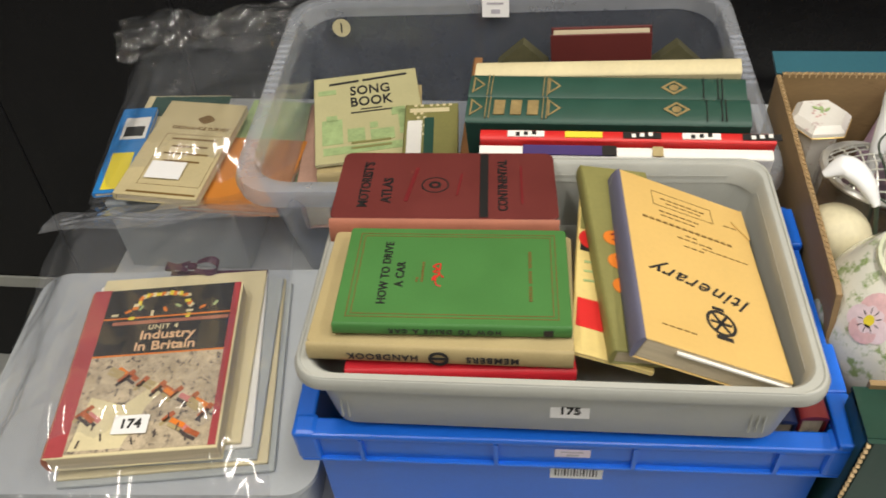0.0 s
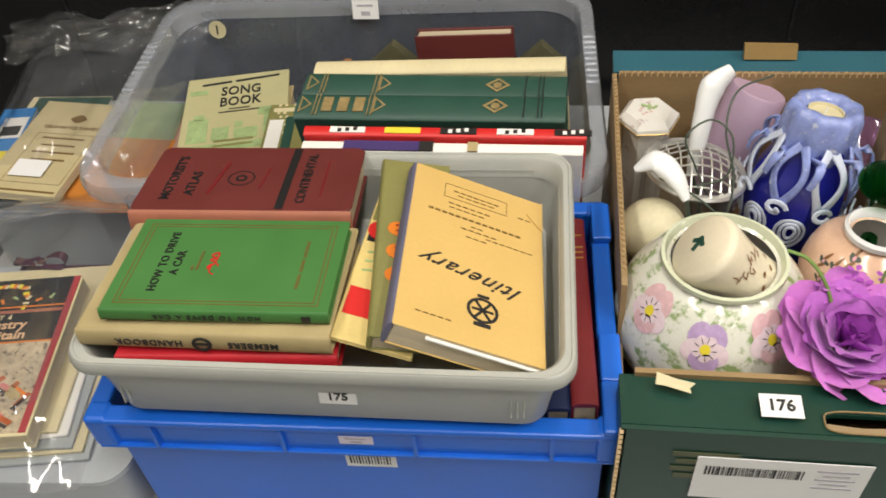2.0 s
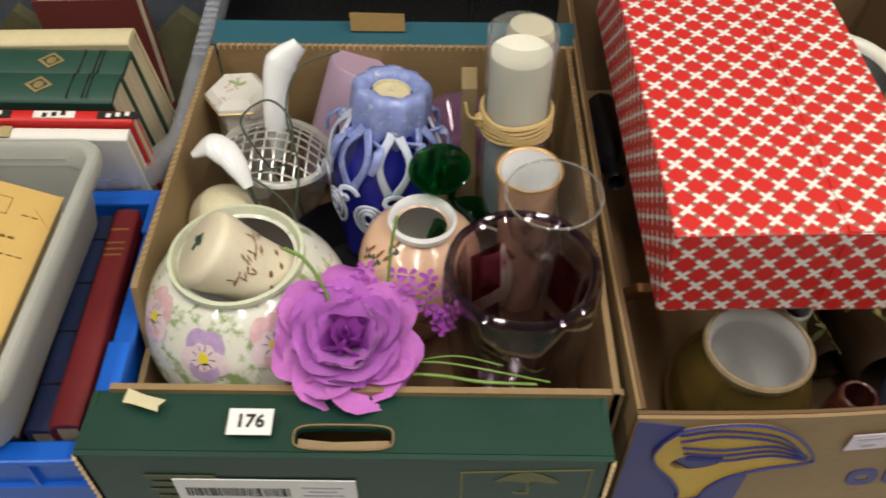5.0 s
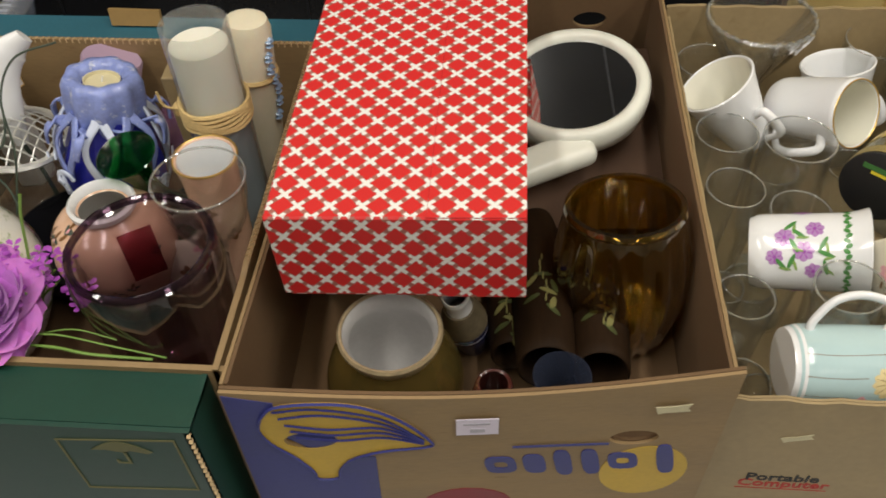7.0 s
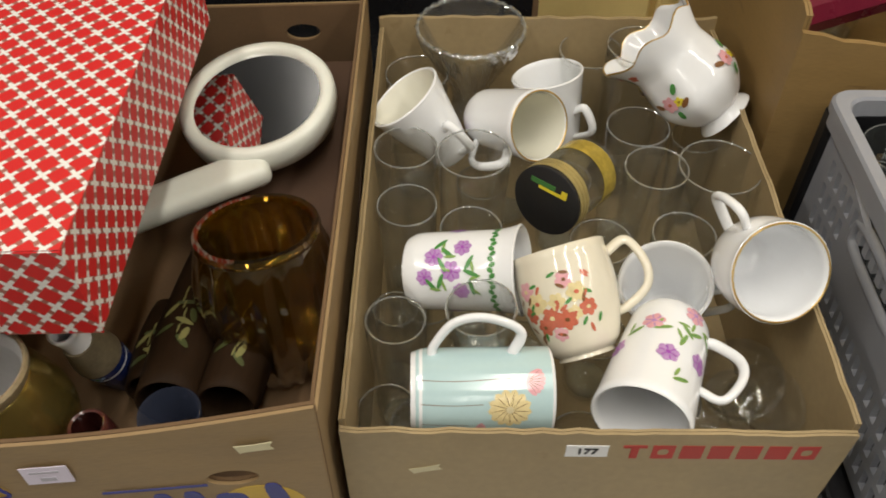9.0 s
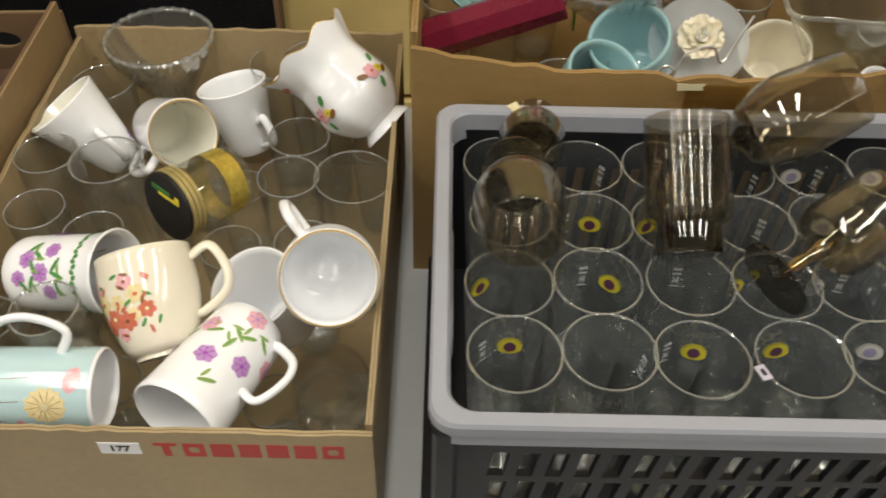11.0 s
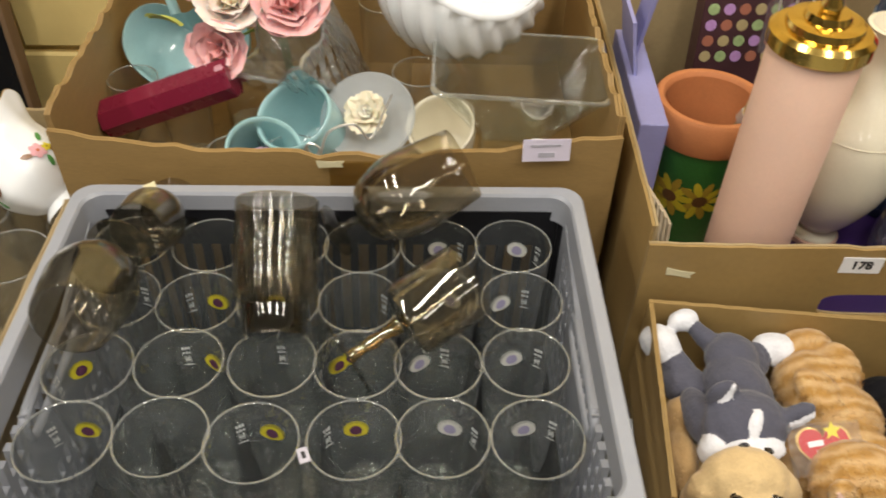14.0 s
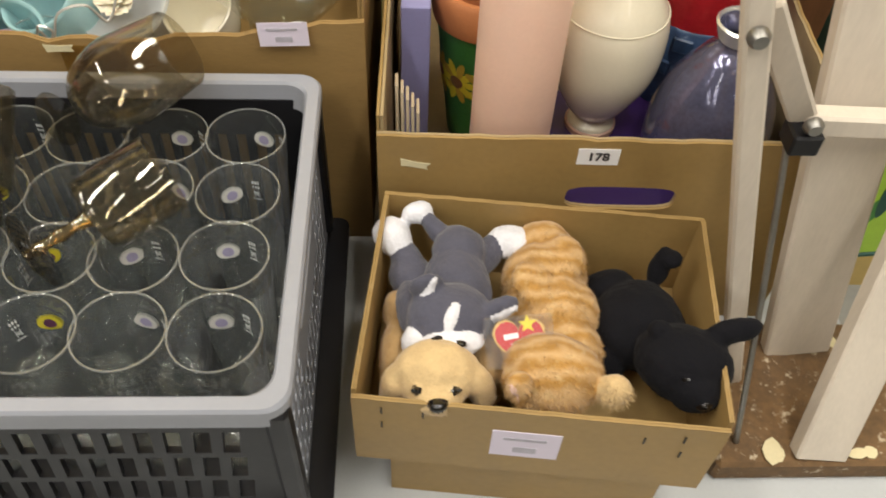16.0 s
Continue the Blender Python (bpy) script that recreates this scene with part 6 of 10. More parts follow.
def pansy(paint, rf_, th, z_, size, colour, pale):
    """A broad five-petalled flower with a yellow heart and dark strokes."""
    r0 = rf_(z_)
    for k, (a, d, w_) in enumerate(((2.2, 0.62, 0.62), (0.95, 0.62, 0.62), (3.5, 0.60, 0.56), (-0.4, 0.60, 0.56), (4.75, 0.58, 0.74))):
        dab(paint[colour if k in (0, 1, 4) else pale], rf_, th + math.cos(a) * size * d / r0, z_ + math.sin(a) * size * d, size * 0.60, size * w_, a, 0.0006 + 0.00012 * k, 14)
        dab(paint[pale], rf_, th + math.cos(a) * size * d * 0.6 / r0, z_ + math.sin(a) * size * d * 0.6, size * 0.30, size * 0.30, a, 0.0014, 10)
    dab(paint["print_yellow"], rf_, th, z_, size * 0.26, size * 0.26, 0, 0.0018, 12)
    for k in range(9):
        a = k * 0.7
        dab(paint["ink"], rf_, th + math.cos(a) * size * 0.44 / r0, z_ + math.sin(a) * size * 0.44, size * 0.16, size * 0.024, a, 0.0020, 5)
    dab(paint["ink"], rf_, th + size * 0.1 / r0, z_ - size * 0.22, size * 0.20, size * 0.05, 0.2, 0.0021, 6)


pa = paints("pan_pink", "pan_mauve", "pan_pale", "print_yellow", "ink")
for th, z, s, pc in ((-0.24, 0.125, 0.0165, "pan_mauve"), (0.50, 0.130, 0.0165, "pan_pink"), (-1.00, 0.131, 0.0165, "pan_pink"), (1.62, 0.090, 0.021, "pan_mauve"), (2.5, 0.09, 0.021, "pan_pink"), (-2.1, 0.08, 0.020, "pan_mauve"), (3.3, 0.06, 0.020, "pan_pink")):
    pansy(pa, rf, th, z, s, pc, "pan_pale")
put_paint(pa, pot)
sk = thing("candle_pot", aim((0.414, 0.560, 0.975), (0.349, 0.553, 1.040), (0, 0, 1)), "cream pottery candle pot with brown script, lying in a vase", "pot")
spf = smooth_prof([(0.024, 0), (0.027, 0.01), (0.0275, 0.05), (0.0315, 0.083), (0.030, 0.090)], 4)
part("body", lathe([(0, 0)] + spf + [(0.027, 0.0925), (0, 0.0925)], 32), mat("cream pottery", (0.72, 0.65, 0.50), 0.45, var=0.08, scale=30, bump=0.05, second=(0.6, 0.45, 0.28), mark=0.15), sk, smooth=True, angle=50)
pa = paints("lat_brown", "lat_green", "ink")
rf = rad(spf)
rnd = random.Random(8)
for k in range(9):
    for j in range(3):
        th = -1.3 + k * 0.22
        dab(pa["lat_brown"], rf, th + 0.05 * j, 0.064 - 0.004 * (k % 3) + 0.005 * (j == 1), 0.0035, 0.0007, rnd.uniform(0.3, 1.9), 0.0005, 6)
for k in range(5):
    dab(pa["lat_brown"], rf, -1.0 + 0.35 * k, 0.036 + 0.006 * (k % 2), 0.003, 0.0016, 0.5, 0.0005, 8)
put_paint(pa, sk, "brown_script")
for dx, dy, ln, rz_ in ((0.000, 0.004, 0.014, 25), (0.004, -0.002, 0.010, 80), (-0.005, 0.006, 0.008, -30)):
    part("green_mark", box((dx, dy, 0.0928), (ln, 0.004, 0.0006), pose(0, 0, 0, 0, 0, rz_)), M["bk_dgreen"], sk)

# carved blue candle
cv = thing("carved_candle", aim((0.462, 0.718, 0.866), (0.484, 0.742, 1.048), (1, 0, 0)), "blue and white candle with carved curling ribbons", "candle")
part("core", lathe([(0, 0), (0.034, 0), (0.044, 0.045), (0.0505, 0.078), (0.049, 0.100), (0.040, 0.122), (0.030, 0.150), (0.029, 0.176), (0.022, 0.174), (0, 0.172)], 8), M["wax_blue"], cv, smooth=True, angle=25)


def _drip(a, r, z):
    k = r * (1 + 0.05 * math.sin(9 * a) + 0.025 * math.sin(4 * a + 1))
    return (k * math.cos(a), k * math.sin(a), z - 0.006 * (z < 0.16) * math.sin(9 * a + 0.6))


part("crown", lathe([(0.0295, 0.134), (0.0345, 0.144), (0.0355, 0.160), (0.0350, 0.176), (0.0315, 0.1835), (0.0245, 0.184), (0.0195, 0.178), (0.0185, 0.172), (0.0, 0.171)], 54, fn=_drip), M["wax_pale"], cv, smooth=True, angle=80)
part("tealight", lathe([(0, 0.172), (0.0170, 0.172), (0.0170, 0.1775), (0.0160, 0.1775), (0.0155, 0.1745), (0, 0.1745)], 24), M["tape"], cv)
part("wick", tube([(0, 0, 0.174), (0.001, 0.001, 0.180)], 0.0008, 6), M["paper"], cv)
M["wax_milk"] = mat("milky blue white wax", (0.60, 0.66, 0.80), 0.3, var=0.15, scale=50, bump=0.04, coat=0.3, second=(0.28, 0.34, 0.66), mark=0.35)


def wax_band(pts, wide, thick, material, nm="ribbon"):
    """A soft flat band of wax along points, its flat side outwards from the candle's axis."""
    rings, bm = [], bmesh.new()
    n = len(pts)
    for i, p in enumerate(pts):
        d = (pts[min(i + 1, n - 1)] - pts[max(i - 1, 0)]).normalized()
        o = Vector((p.x, p.y, 0)).normalized()
        side = d.cross(o)
        side = side.normalized() if side.length > 1e-4 else Vector((-o.y, o.x, 0))
        up = side.cross(d)
        w_ = wide[i] if isinstance(wide, list) else wide
        rings.append([bm.verts.new(p + side * w_ * math.cos(q) + up * thick * math.sin(q) * (1 + 0.4 * math.cos(2 * q))) for q in [2 * math.pi * k / 10 for k in range(10)]])
    for a, b in zip(rings, rings[1:]):
        for k in range(10):
            q = (k + 1) % 10
            bm.faces.new((a[k], a[q], b[q], b[k]))
    bm.faces.new(rings[0][::-1])
    bm.faces.new(rings[-1])
    part(nm, bm, material, cv, smooth=True, angle=80)


for k in range(8):
    a = 2 * math.pi * (k + 0.25) / 8
    o_, t = Vector((math.cos(a), math.sin(a), 0)), Vector((-math.sin(a), math.cos(a), 0))
    for side in (-1, 1):
        # drop-shaped loops hanging from the crown
        pts = [o_ * (0.034 + 0.0175 * math.sin(math.pi * u * 0.62)) + Vector((0, 0, 0.152 - 0.060 * u + 0.004 * math.sin(math.pi * u))) + t * side * (0.0022 + 0.0115 * math.sin(math.pi * min(1, u * 1.02)) ** 1.2) for u in [j / 14 for j in range(15)]]
        wax_band(pts, [0.0048 - 0.0014 * math.sin(math.pi * j / 14) for j in range(15)], 0.0022, M["wax_pale" if k % 2 else "wax_milk"])
    # a rolled curl at the foot of each loop and a short lip between loops
    c0 = o_ * 0.0535 + Vector((0, 0, 0.092))
    pts = [c0 + t * (0.0105 - 0.0006 * q) * math.cos(q * 0.62) + Vector((0, 0, (0.0070 - 0.0004 * q) * math.sin(q * 0.62))) + o_ * 0.0008 * q for q in range(13)]
    wax_band(pts, 0.0026, 0.0018, M["wax_milk"], "curl")
    b_ = a + math.pi / 8
    ob_, tb_ = Vector((math.cos(b_), math.sin(b_), 0)), Vector((-math.sin(b_), math.cos(b_), 0))
    pts = [ob_ * (0.036 + 0.022 * math.sin(math.pi * 0.55 * u)) + Vector((0, 0, 0.140 - 0.018 * u + 0.012 * math.sin(math.pi * u))) + tb_ * 0.005 * math.sin(3 * u) for u in [j / 8 for j in range(9)]]
    wax_band(pts, [0.0062 - 0.003 * j / 8 for j in range(9)], 0.0020, M["wax_pale"])
    # nested ovals cut into the lower faces
    for ring_, (rx_, rz_) in enumerate(((0.0135, 0.0185), (0.0090, 0.0130), (0.0048, 0.0075))):
        pts = []
        for j in range(25):
            q = 2 * math.pi * j / 24
            zz = 0.062 + 0.002 * ring_ + rz_ * math.sin(q)
            rr_ = 0.0345 + (zz - 0.0) * 0.21 + 0.0015 * ring_
            pts.append(ob_ * (rr_ - 0.3 * (rx_ * math.cos(q)) ** 2 / 0.05) + tb_ * rx_ * math.cos(q) * (1 + 0.15 * math.sin(q)) + Vector((0, 0, zz)))
        wax_band(pts, 0.0017, 0.0013, M["wax_milk"], "cut_oval")

# leaning lilac candle, lilac saucer, green glass trumpet vase and leaf dish
lc_ = thing("pillar_candle", aim((0.405, 0.812, 0.875), (0.446, 0.842, 1.000), (1, 0, 0)), "plain lilac pillar candle leaning in the box", "candle")
part("wax", lathe([(0, 0), (0.030, 0), (0.031, 0.002), (0.031, 0.126), (0.029, 0.129), (0, 0.127)], 32), M["wax_lilac"], lc_, smooth=True, angle=50)
sc = thing("lilac_dish", aim((0.552, 0.800, 0.905), (0.538, 0.772, 0.985), (1, 0, 0)), "round lilac glass dish propped on its edge", "dish")
part("glass", lathe([(0, 0.05), (0.012, 0.051), (0.036, 0.060), (0.040, 0.064), (0.040, 0.066), (0.035, 0.063), (0.012, 0.054), (0, 0.053)], 32), M["g_lilac"], sc, smooth=True, angle=60)
part("foot", lathe([(0, 0), (0.02, 0), (0.006, 0.02), (0.006, 0.05), (0, 0.05)], 20), M["g_lilac"], sc, smooth=True)
gv = thing("green_vase", aim((0.540, 0.690, 0.861), (0.527, 0.660, 1.020), (1, 0, 0)), "dark green glass vase with a flared trumpet mouth", "vase")
gp = smooth_prof([(0.022, 0), (0.026, 0.02), (0.030, 0.06), (0.014, 0.10), (0.011, 0.125), (0.019, 0.150), (0.027, 0.163)], 5)
part("glass", lathe(wall_profile(gp, 0.0025), 32), M["g_green"], gv, smooth=True, angle=60)
gl_ = thing("green_dish", aim((0.563, 0.700, 0.87), (0.548, 0.668, 0.93), (1, 0, 0)), "dark green glass dish leaning behind a vase", "dish")
part("glass", lathe([(0, 0.03), (0.02, 0.031), (0.043, 0.042), (0.045, 0.045), (0.043, 0.046), (0.02, 0.034), (0, 0.033)], 32), M["g_green"], gl_, smooth=True)
part("foot", lathe([(0, 0), (0.016, 0), (0.012, 0.03), (0, 0.03)], 20), M["g_green"], gl_)

# candle in a glass tube bound with raffia, and the candle behind it
tc_ = thing("tube_candle", pose(0.594, 0.722, 0.861), "white candle in a tall frosted glass tube with a raffia band", "candle")
part("wax", lathe([(0, 0.002), (0.0265, 0.002), (0.0265, 0.150), (0, 0.150)], 32), mat("grey blue wax", (0.36, 0.45, 0.52), 0.4, var=0.05), tc_, smooth=True, angle=50)
part("upper_wax", lathe([(0, 0.150), (0.0265, 0.150), (0.0265, 0.232), (0.0255, 0.234), (0, 0.2325)], 32), M["wax_white"], tc_, "white upper wax", smooth=True, angle=50)
part("glass", lathe([(0, 0), (0.0295, 0), (0.0295, 0.254), (0.0275, 0.254), (0.0275, 0.002), (0, 0.002)], 36), glass("hazed glass tube", (0.93, 0.94, 0.93), 1.0, 0.08, 0.12), tc_, smooth=True, angle=50)
for k in range(6):
    part("raffia_strand", tube([(0.0312 * math.cos(a), 0.0312 * math.sin(a), 0.158 + 0.0036 * k + 0.0015 * math.sin(3 * a + k)) for a in [2 * math.pi * j / 24 for j in range(24)]], 0.0021, 5, closed=True), M["raffia"], tc_)
part("knot", box((-0.031, -0.008, 0.168), (0.012, 0.010, 0.014), bevel=0.003), M["raffia"], tc_)
part("loose_end", tube(bend([(-0.030, -0.01, 0.17), (-0.042, -0.014, 0.176), (-0.046, -0.012, 0.19)], 4), 0.0014, 5), M["raffia"], tc_)
fr_ = thing("wooden_block", aim((0.555, 0.752, 0.861), (0.552, 0.746, 1.045), (1, 0, 0)), "narrow upright wooden block behind a candle", "wood")
part("block", box((0, 0, 0.095), (0.014, 0.03, 0.19), bevel=0.001), M["card_pale"], fr_)
c2 = thing("ivory_candle", aim((0.598, 0.795, 0.862), (0.610, 0.806, 1.068), (1, 0, 0)), "ivory candle decorated with small blue flowers", "candle")
part("wax", lathe([(0, 0), (0.022, 0), (0.023, 0.003), (0.023, 0.195), (0.020, 0.204), (0.010, 0.207), (0, 0.203)], 28), M["wax"], c2, smooth=True, angle=50)
for k in range(7):
    zz = 0.10 + 0.014 * k
    for j in range(5):
        a = -0.3 + 0.25 * math.sin(k) + 0.0
        part("flower_petal", lathe([(0, 0), (0.0035, 0.001), (0, 0.003)], 6, pose(0.0235 * math.cos(a) + 0.001, 0.0235 * math.sin(a) + 0.004 * math.cos(j * 1.256), zz + 0.004 * math.sin(j * 1.256))), M["lat_blue"], c2)
part("ribbon", tube([(0.0235 * math.cos(a), 0.0235 * math.sin(a), 0.145) for a in [2 * math.pi * j / 20 for j in range(20)]], 0.003, 5, closed=True), M["raffia"], c2)

# pink beaker, stemmed glass, peach vase
pk_ = thing("pink_beaker", pose(0.602, 0.652, 0.861, 0, 0, 0), "pink china beaker with a gilt rim", "beaker")
pkp = smooth_prof([(0.022, 0), (0.0225, 0.02), (0.023, 0.08), (0.025, 0.14), (0.028, 0.166)], 5)
part("body", lathe(wall_profile(pkp, 0.003), 36), M["peach"], pk_, smooth=True, angle=60)
part("lining", lathe([(r_ - 0.0034, z_) for r_, z_ in reversed(pkp) if z_ > 0.05] + [(0, 0.05)], 36), M["china"], pk_, smooth=True, angle=180)
part("gilt_rim", tube([(0.0278 * math.cos(a), 0.0278 * math.sin(a), 0.1668) for a in [2 * math.pi * j / 36 for j in range(36)]], 0.0011, 6, closed=True), M["gold"], pk_)
pa = paints("lat_brown", "lat_pink")
for th, z in ((-1.6, 0.12), (-0.9, 0.09), (-2.2, 0.08), (0, 0.11)):
    bloom(pa, rad(pkp), th, z, 0.007, "lat_brown", "lat_pink", 4)
put_paint(pa, pk_)
ps = thing("small_pot", pose(0.566, 0.640, 0.861), "small floral china pot between vases", "pot")
psp = smooth_prof([(0.018, 0), (0.030, 0.03), (0.030, 0.06), (0.020, 0.09)], 5)
part("body", lathe(wall_profile(psp, 0.003), 28), M["cream_china"], ps, smooth=True, angle=60)
pa = paints("lat_brown", "lat_pink", "lat_green")
for k in range(9):
    bloom(pa, rad(psp), k * 0.7, 0.04 + 0.02 * (k % 3), 0.007, ("lat_pink", "lat_brown")[k % 2], "lat_green", 4)
put_paint(pa, ps)
go = thing("dessert_glass", pose(0.616, 0.600, 0.861), "clear stemmed dessert glass with a wide bowl", "glass")
gp = smooth_prof([(0.028, 0), (0.008, 0.006), (0.0045, 0.02), (0.0045, 0.09), (0.012, 0.12), (0.030, 0.145), (0.0385, 0.19)], 5)
part("bowl", lathe(wall_profile([(r_, z_) for r_, z_ in gp if z_ > 0.10], 0.0018), 40), M["g_clear"], go, smooth=True, angle=60)
part("stem", lathe([(0, 0.005)] + [(r_, z_) for r_, z_ in gp if 0.005 < z_ < 0.104] + [(0, 0.104)], 24), M["g_base"], go, smooth=True, angle=60)
part("foot", lathe([(0, 0), (0.028, 0), (0.028, 0.0015), (0.010, 0.005), (0, 0.006)], 36), M["g_clear"], go, smooth=True, angle=60)
part("rim", tube([(0.0378 * math.cos(a), 0.0378 * math.sin(a), 0.1905) for a in [2 * math.pi * j / 40 for j in range(40)]], 0.0010, 6, closed=True), M["g_rim"], go, smooth=True)
pv = thing("peach_vase", aim((0.507, 0.614, 0.868), (0.513, 0.618, 0.998), (1, 0, 0)), "squat peach china vase with grey flowers", "vase")
pvp = smooth_prof([(0.024, 0), (0.036, 0.025), (0.0500, 0.065), (0.0540, 0.084), (0.046, 0.112), (0.0240, 0.128)], 6)
part("body", lathe(wall_profile(pvp, 0.003), 40), M["peach"], pv, smooth=True, angle=60)
part("rim", lathe([(0.0240, 0.126), (0.0285, 0.130), (0.0290, 0.135), (0.0265, 0.138), (0.0235, 0.134), (0.0225, 0.126)], 36), M["china"], pv, smooth=True)
part("lining", lathe([(0.0228, 0.129), (0.036, 0.116), (0.047, 0.090), (0.046, 0.064), (0.03, 0.03), (0, 0.026)], 36), M["lip_white"], pv, smooth=True, angle=180)
pa = paints("wire", "lat_brown", "lat_pink")
rf = rad(pvp)
for th, z in ((-2.5, 0.112), (-2.62, 0.095), (-2.3, 0.122), (-2.75, 0.11), (-1.3, 0.070), (-1.15, 0.062), (-1.42, 0.060), (-1.0, 0.075), (-2.05, 0.078), (-0.4, 0.1)):
    for j in range(4):
        dab(pa[("wire", "lat_brown")[j % 2]], rf, th + 0.06 * math.cos(j * 1.6), z + 0.004 * math.sin(j * 1.6), 0.0040, 0.0016, j * 1.3, 0.0004 + 0.0001 * j, 7)
    dab(pa["lat_pink"], rf, th, z, 0.0015, 0.0015, 0, 0.0009, 6)
put_paint(pa, pv)

# faceted plum glass vase with ruby panels
sv = thing("faceted_vase", pose(0.589, 0.530, 0.861, 0, 0, 11), "thick faceted plum glass vase with ruby panels", "vase")


def facet(a, r, z):
    k = 8
    q = (a % (2 * math.pi / k)) - math.pi / k
    f = math.cos(math.pi / k) / math.cos(q)
    f = 0.75 + 0.25 * f if z > 0.165 else 0.45 + 0.55 * f
    return (r * f * math.cos(a), r * f * math.sin(a), z)


part("glass", lathe([(0, 0), (0.040, 0), (0.046, 0.004), (0.050, 0.06), (0.056, 0.12), (0.060, 0.170), (0.058, 0.183), (0.054, 0.186), (0.049, 0.182), (0.048, 0.165), (0.045, 0.12), (0.040, 0.06), (0.036, 0.02), (0, 0.018)], 64, fn=facet), M["g_plum"], sv, smooth=True, angle=20)
part("rim", tube([(lambda p: (p[0] * 0.93, p[1] * 0.93, 0.185))(facet(2 * math.pi * j / 64, 0.058, 0.18)) for j in range(64)], 0.0032, 8, closed=True), glass("dark plum rim", (0.42, 0.33, 0.40), 1.6, 0.04, 0.06, (0.2, 0.12, 0.18)), sv, "thick dark rim", smooth=True)
for k in range(8):
    if k % 2 == 0:
        for z0, z1 in ((0.110, 0.160), (0.03, 0.09)):
            a = 2 * math.pi * (k + 0.5) / 8
            rr_ = 0.0435 if z0 > 0.1 else 0.0385
            part("ruby_panel", box((0, 0, 0), (0.001, 0.028, z1 - z0), pose(rr_ * math.cos(a), rr_ * math.sin(a), (z0 + z1) / 2, 0, 0, math.degrees(a)) @ pose(0, 0, 0, 0, 5.5, 0)), M["g_ruby"], sv)

# silk rose with lilac sprigs and green stems, lying over the front
rose("silk_rose", pose(0.461, 0.497, 0.990, 16, 3, 0), 0.047, ("petal_v2", "petal_v", "petal_v", "petal_v3"), "large violet silk rose with ruffled petals", 4, 5, 18, 0.045, 0, 1.5)
rnd = random.Random(17)
sp = thing("lilac_sprig", pose(0.487, 0.522, 0.972), "sprig of small violet silk flowers", "flower")
for k in range(34):
    a, e = rnd.random() * 6.28, rnd.random()
    c = Vector((0.045 * math.cos(a) * math.sqrt(e) - 0.004, 0.022 * math.sin(a) * math.sqrt(e) + 0.006, 0.035 + 0.022 * rnd.random()))
    if k > 24:
        c = Vector((0.035 + 0.02 * rnd.random(), -0.012 * rnd.random(), 0.012 + 0.03 * rnd.random()))
    bm = bmesh.new()
    for j in range(4):
        q = 1.57 * j + k
        disc([c + Vector((0.0072 * math.cos(q + d) * f, 0.0072 * math.sin(q + d) * f, 0.0015 * f)) for d, f in ((0, 0.1), (-0.5, 0.7), (-0.2, 1.05), (0.2, 1.05), (0.5, 0.7))], bm)
    part("floret", bm, M["petal_v2" if k % 4 else "petal_v"], sp)
for k in range(8):
    part("stem", tube(bend([(0.0, 0.0, 0.0), (0.01 * math.cos(k), 0.01 * math.sin(k), 0.02), (0.03 * math.cos(k), 0.015 * math.sin(k), 0.04)], 4), 0.0009, 5), M["leaf"], sp)
for pts, r_ in (([(0.486, 0.520, 0.985), (0.490, 0.535, 1.02), (0.494, 0.545, 1.055), (0.498, 0.552, 1.075)], 0.0022), ([(0.455, 0.505, 1.0), (0.444, 0.522, 1.03), (0.430, 0.536, 1.045), (0.415, 0.545, 1.046)], 0.0028),
               ([(0.495, 0.475, 0.99), (0.53, 0.468, 0.998), (0.56, 0.462, 1.0), (0.60, 0.470, 0.985)], 0.0022), ([(0.495, 0.480, 0.995), (0.53, 0.476, 1.003), (0.57, 0.470, 1.001), (0.61, 0.472, 0.985)], 0.0014), ([(0.5, 0.483, 0.99), (0.54, 0.481, 1.004), (0.575, 0.476, 1.0)], 0.0012)):
    sm_ = thing("silk_sprig", Matrix(), "thin bare green sprig of a silk flower", "flower", "bare silk sprigs")
    part("stem", tube(bend(pts, 6), r_ * 0.55, 7), M["leaf"], sm_, smooth=True)
# embossed dark foil under the candles
fo = thing("black_lace_dish", pose(0.445, 0.665, 0.862), "dark pierced metal dish under the candles", "dish")
part("plate", lathe([(0, 0), (0.05, 0.0), (0.066, 0.03), (0.068, 0.05), (0.0665, 0.05), (0.062, 0.031), (0.05, 0.003), (0, 0.003)], 32), M["black_pl"], fo, smooth=True, angle=40)
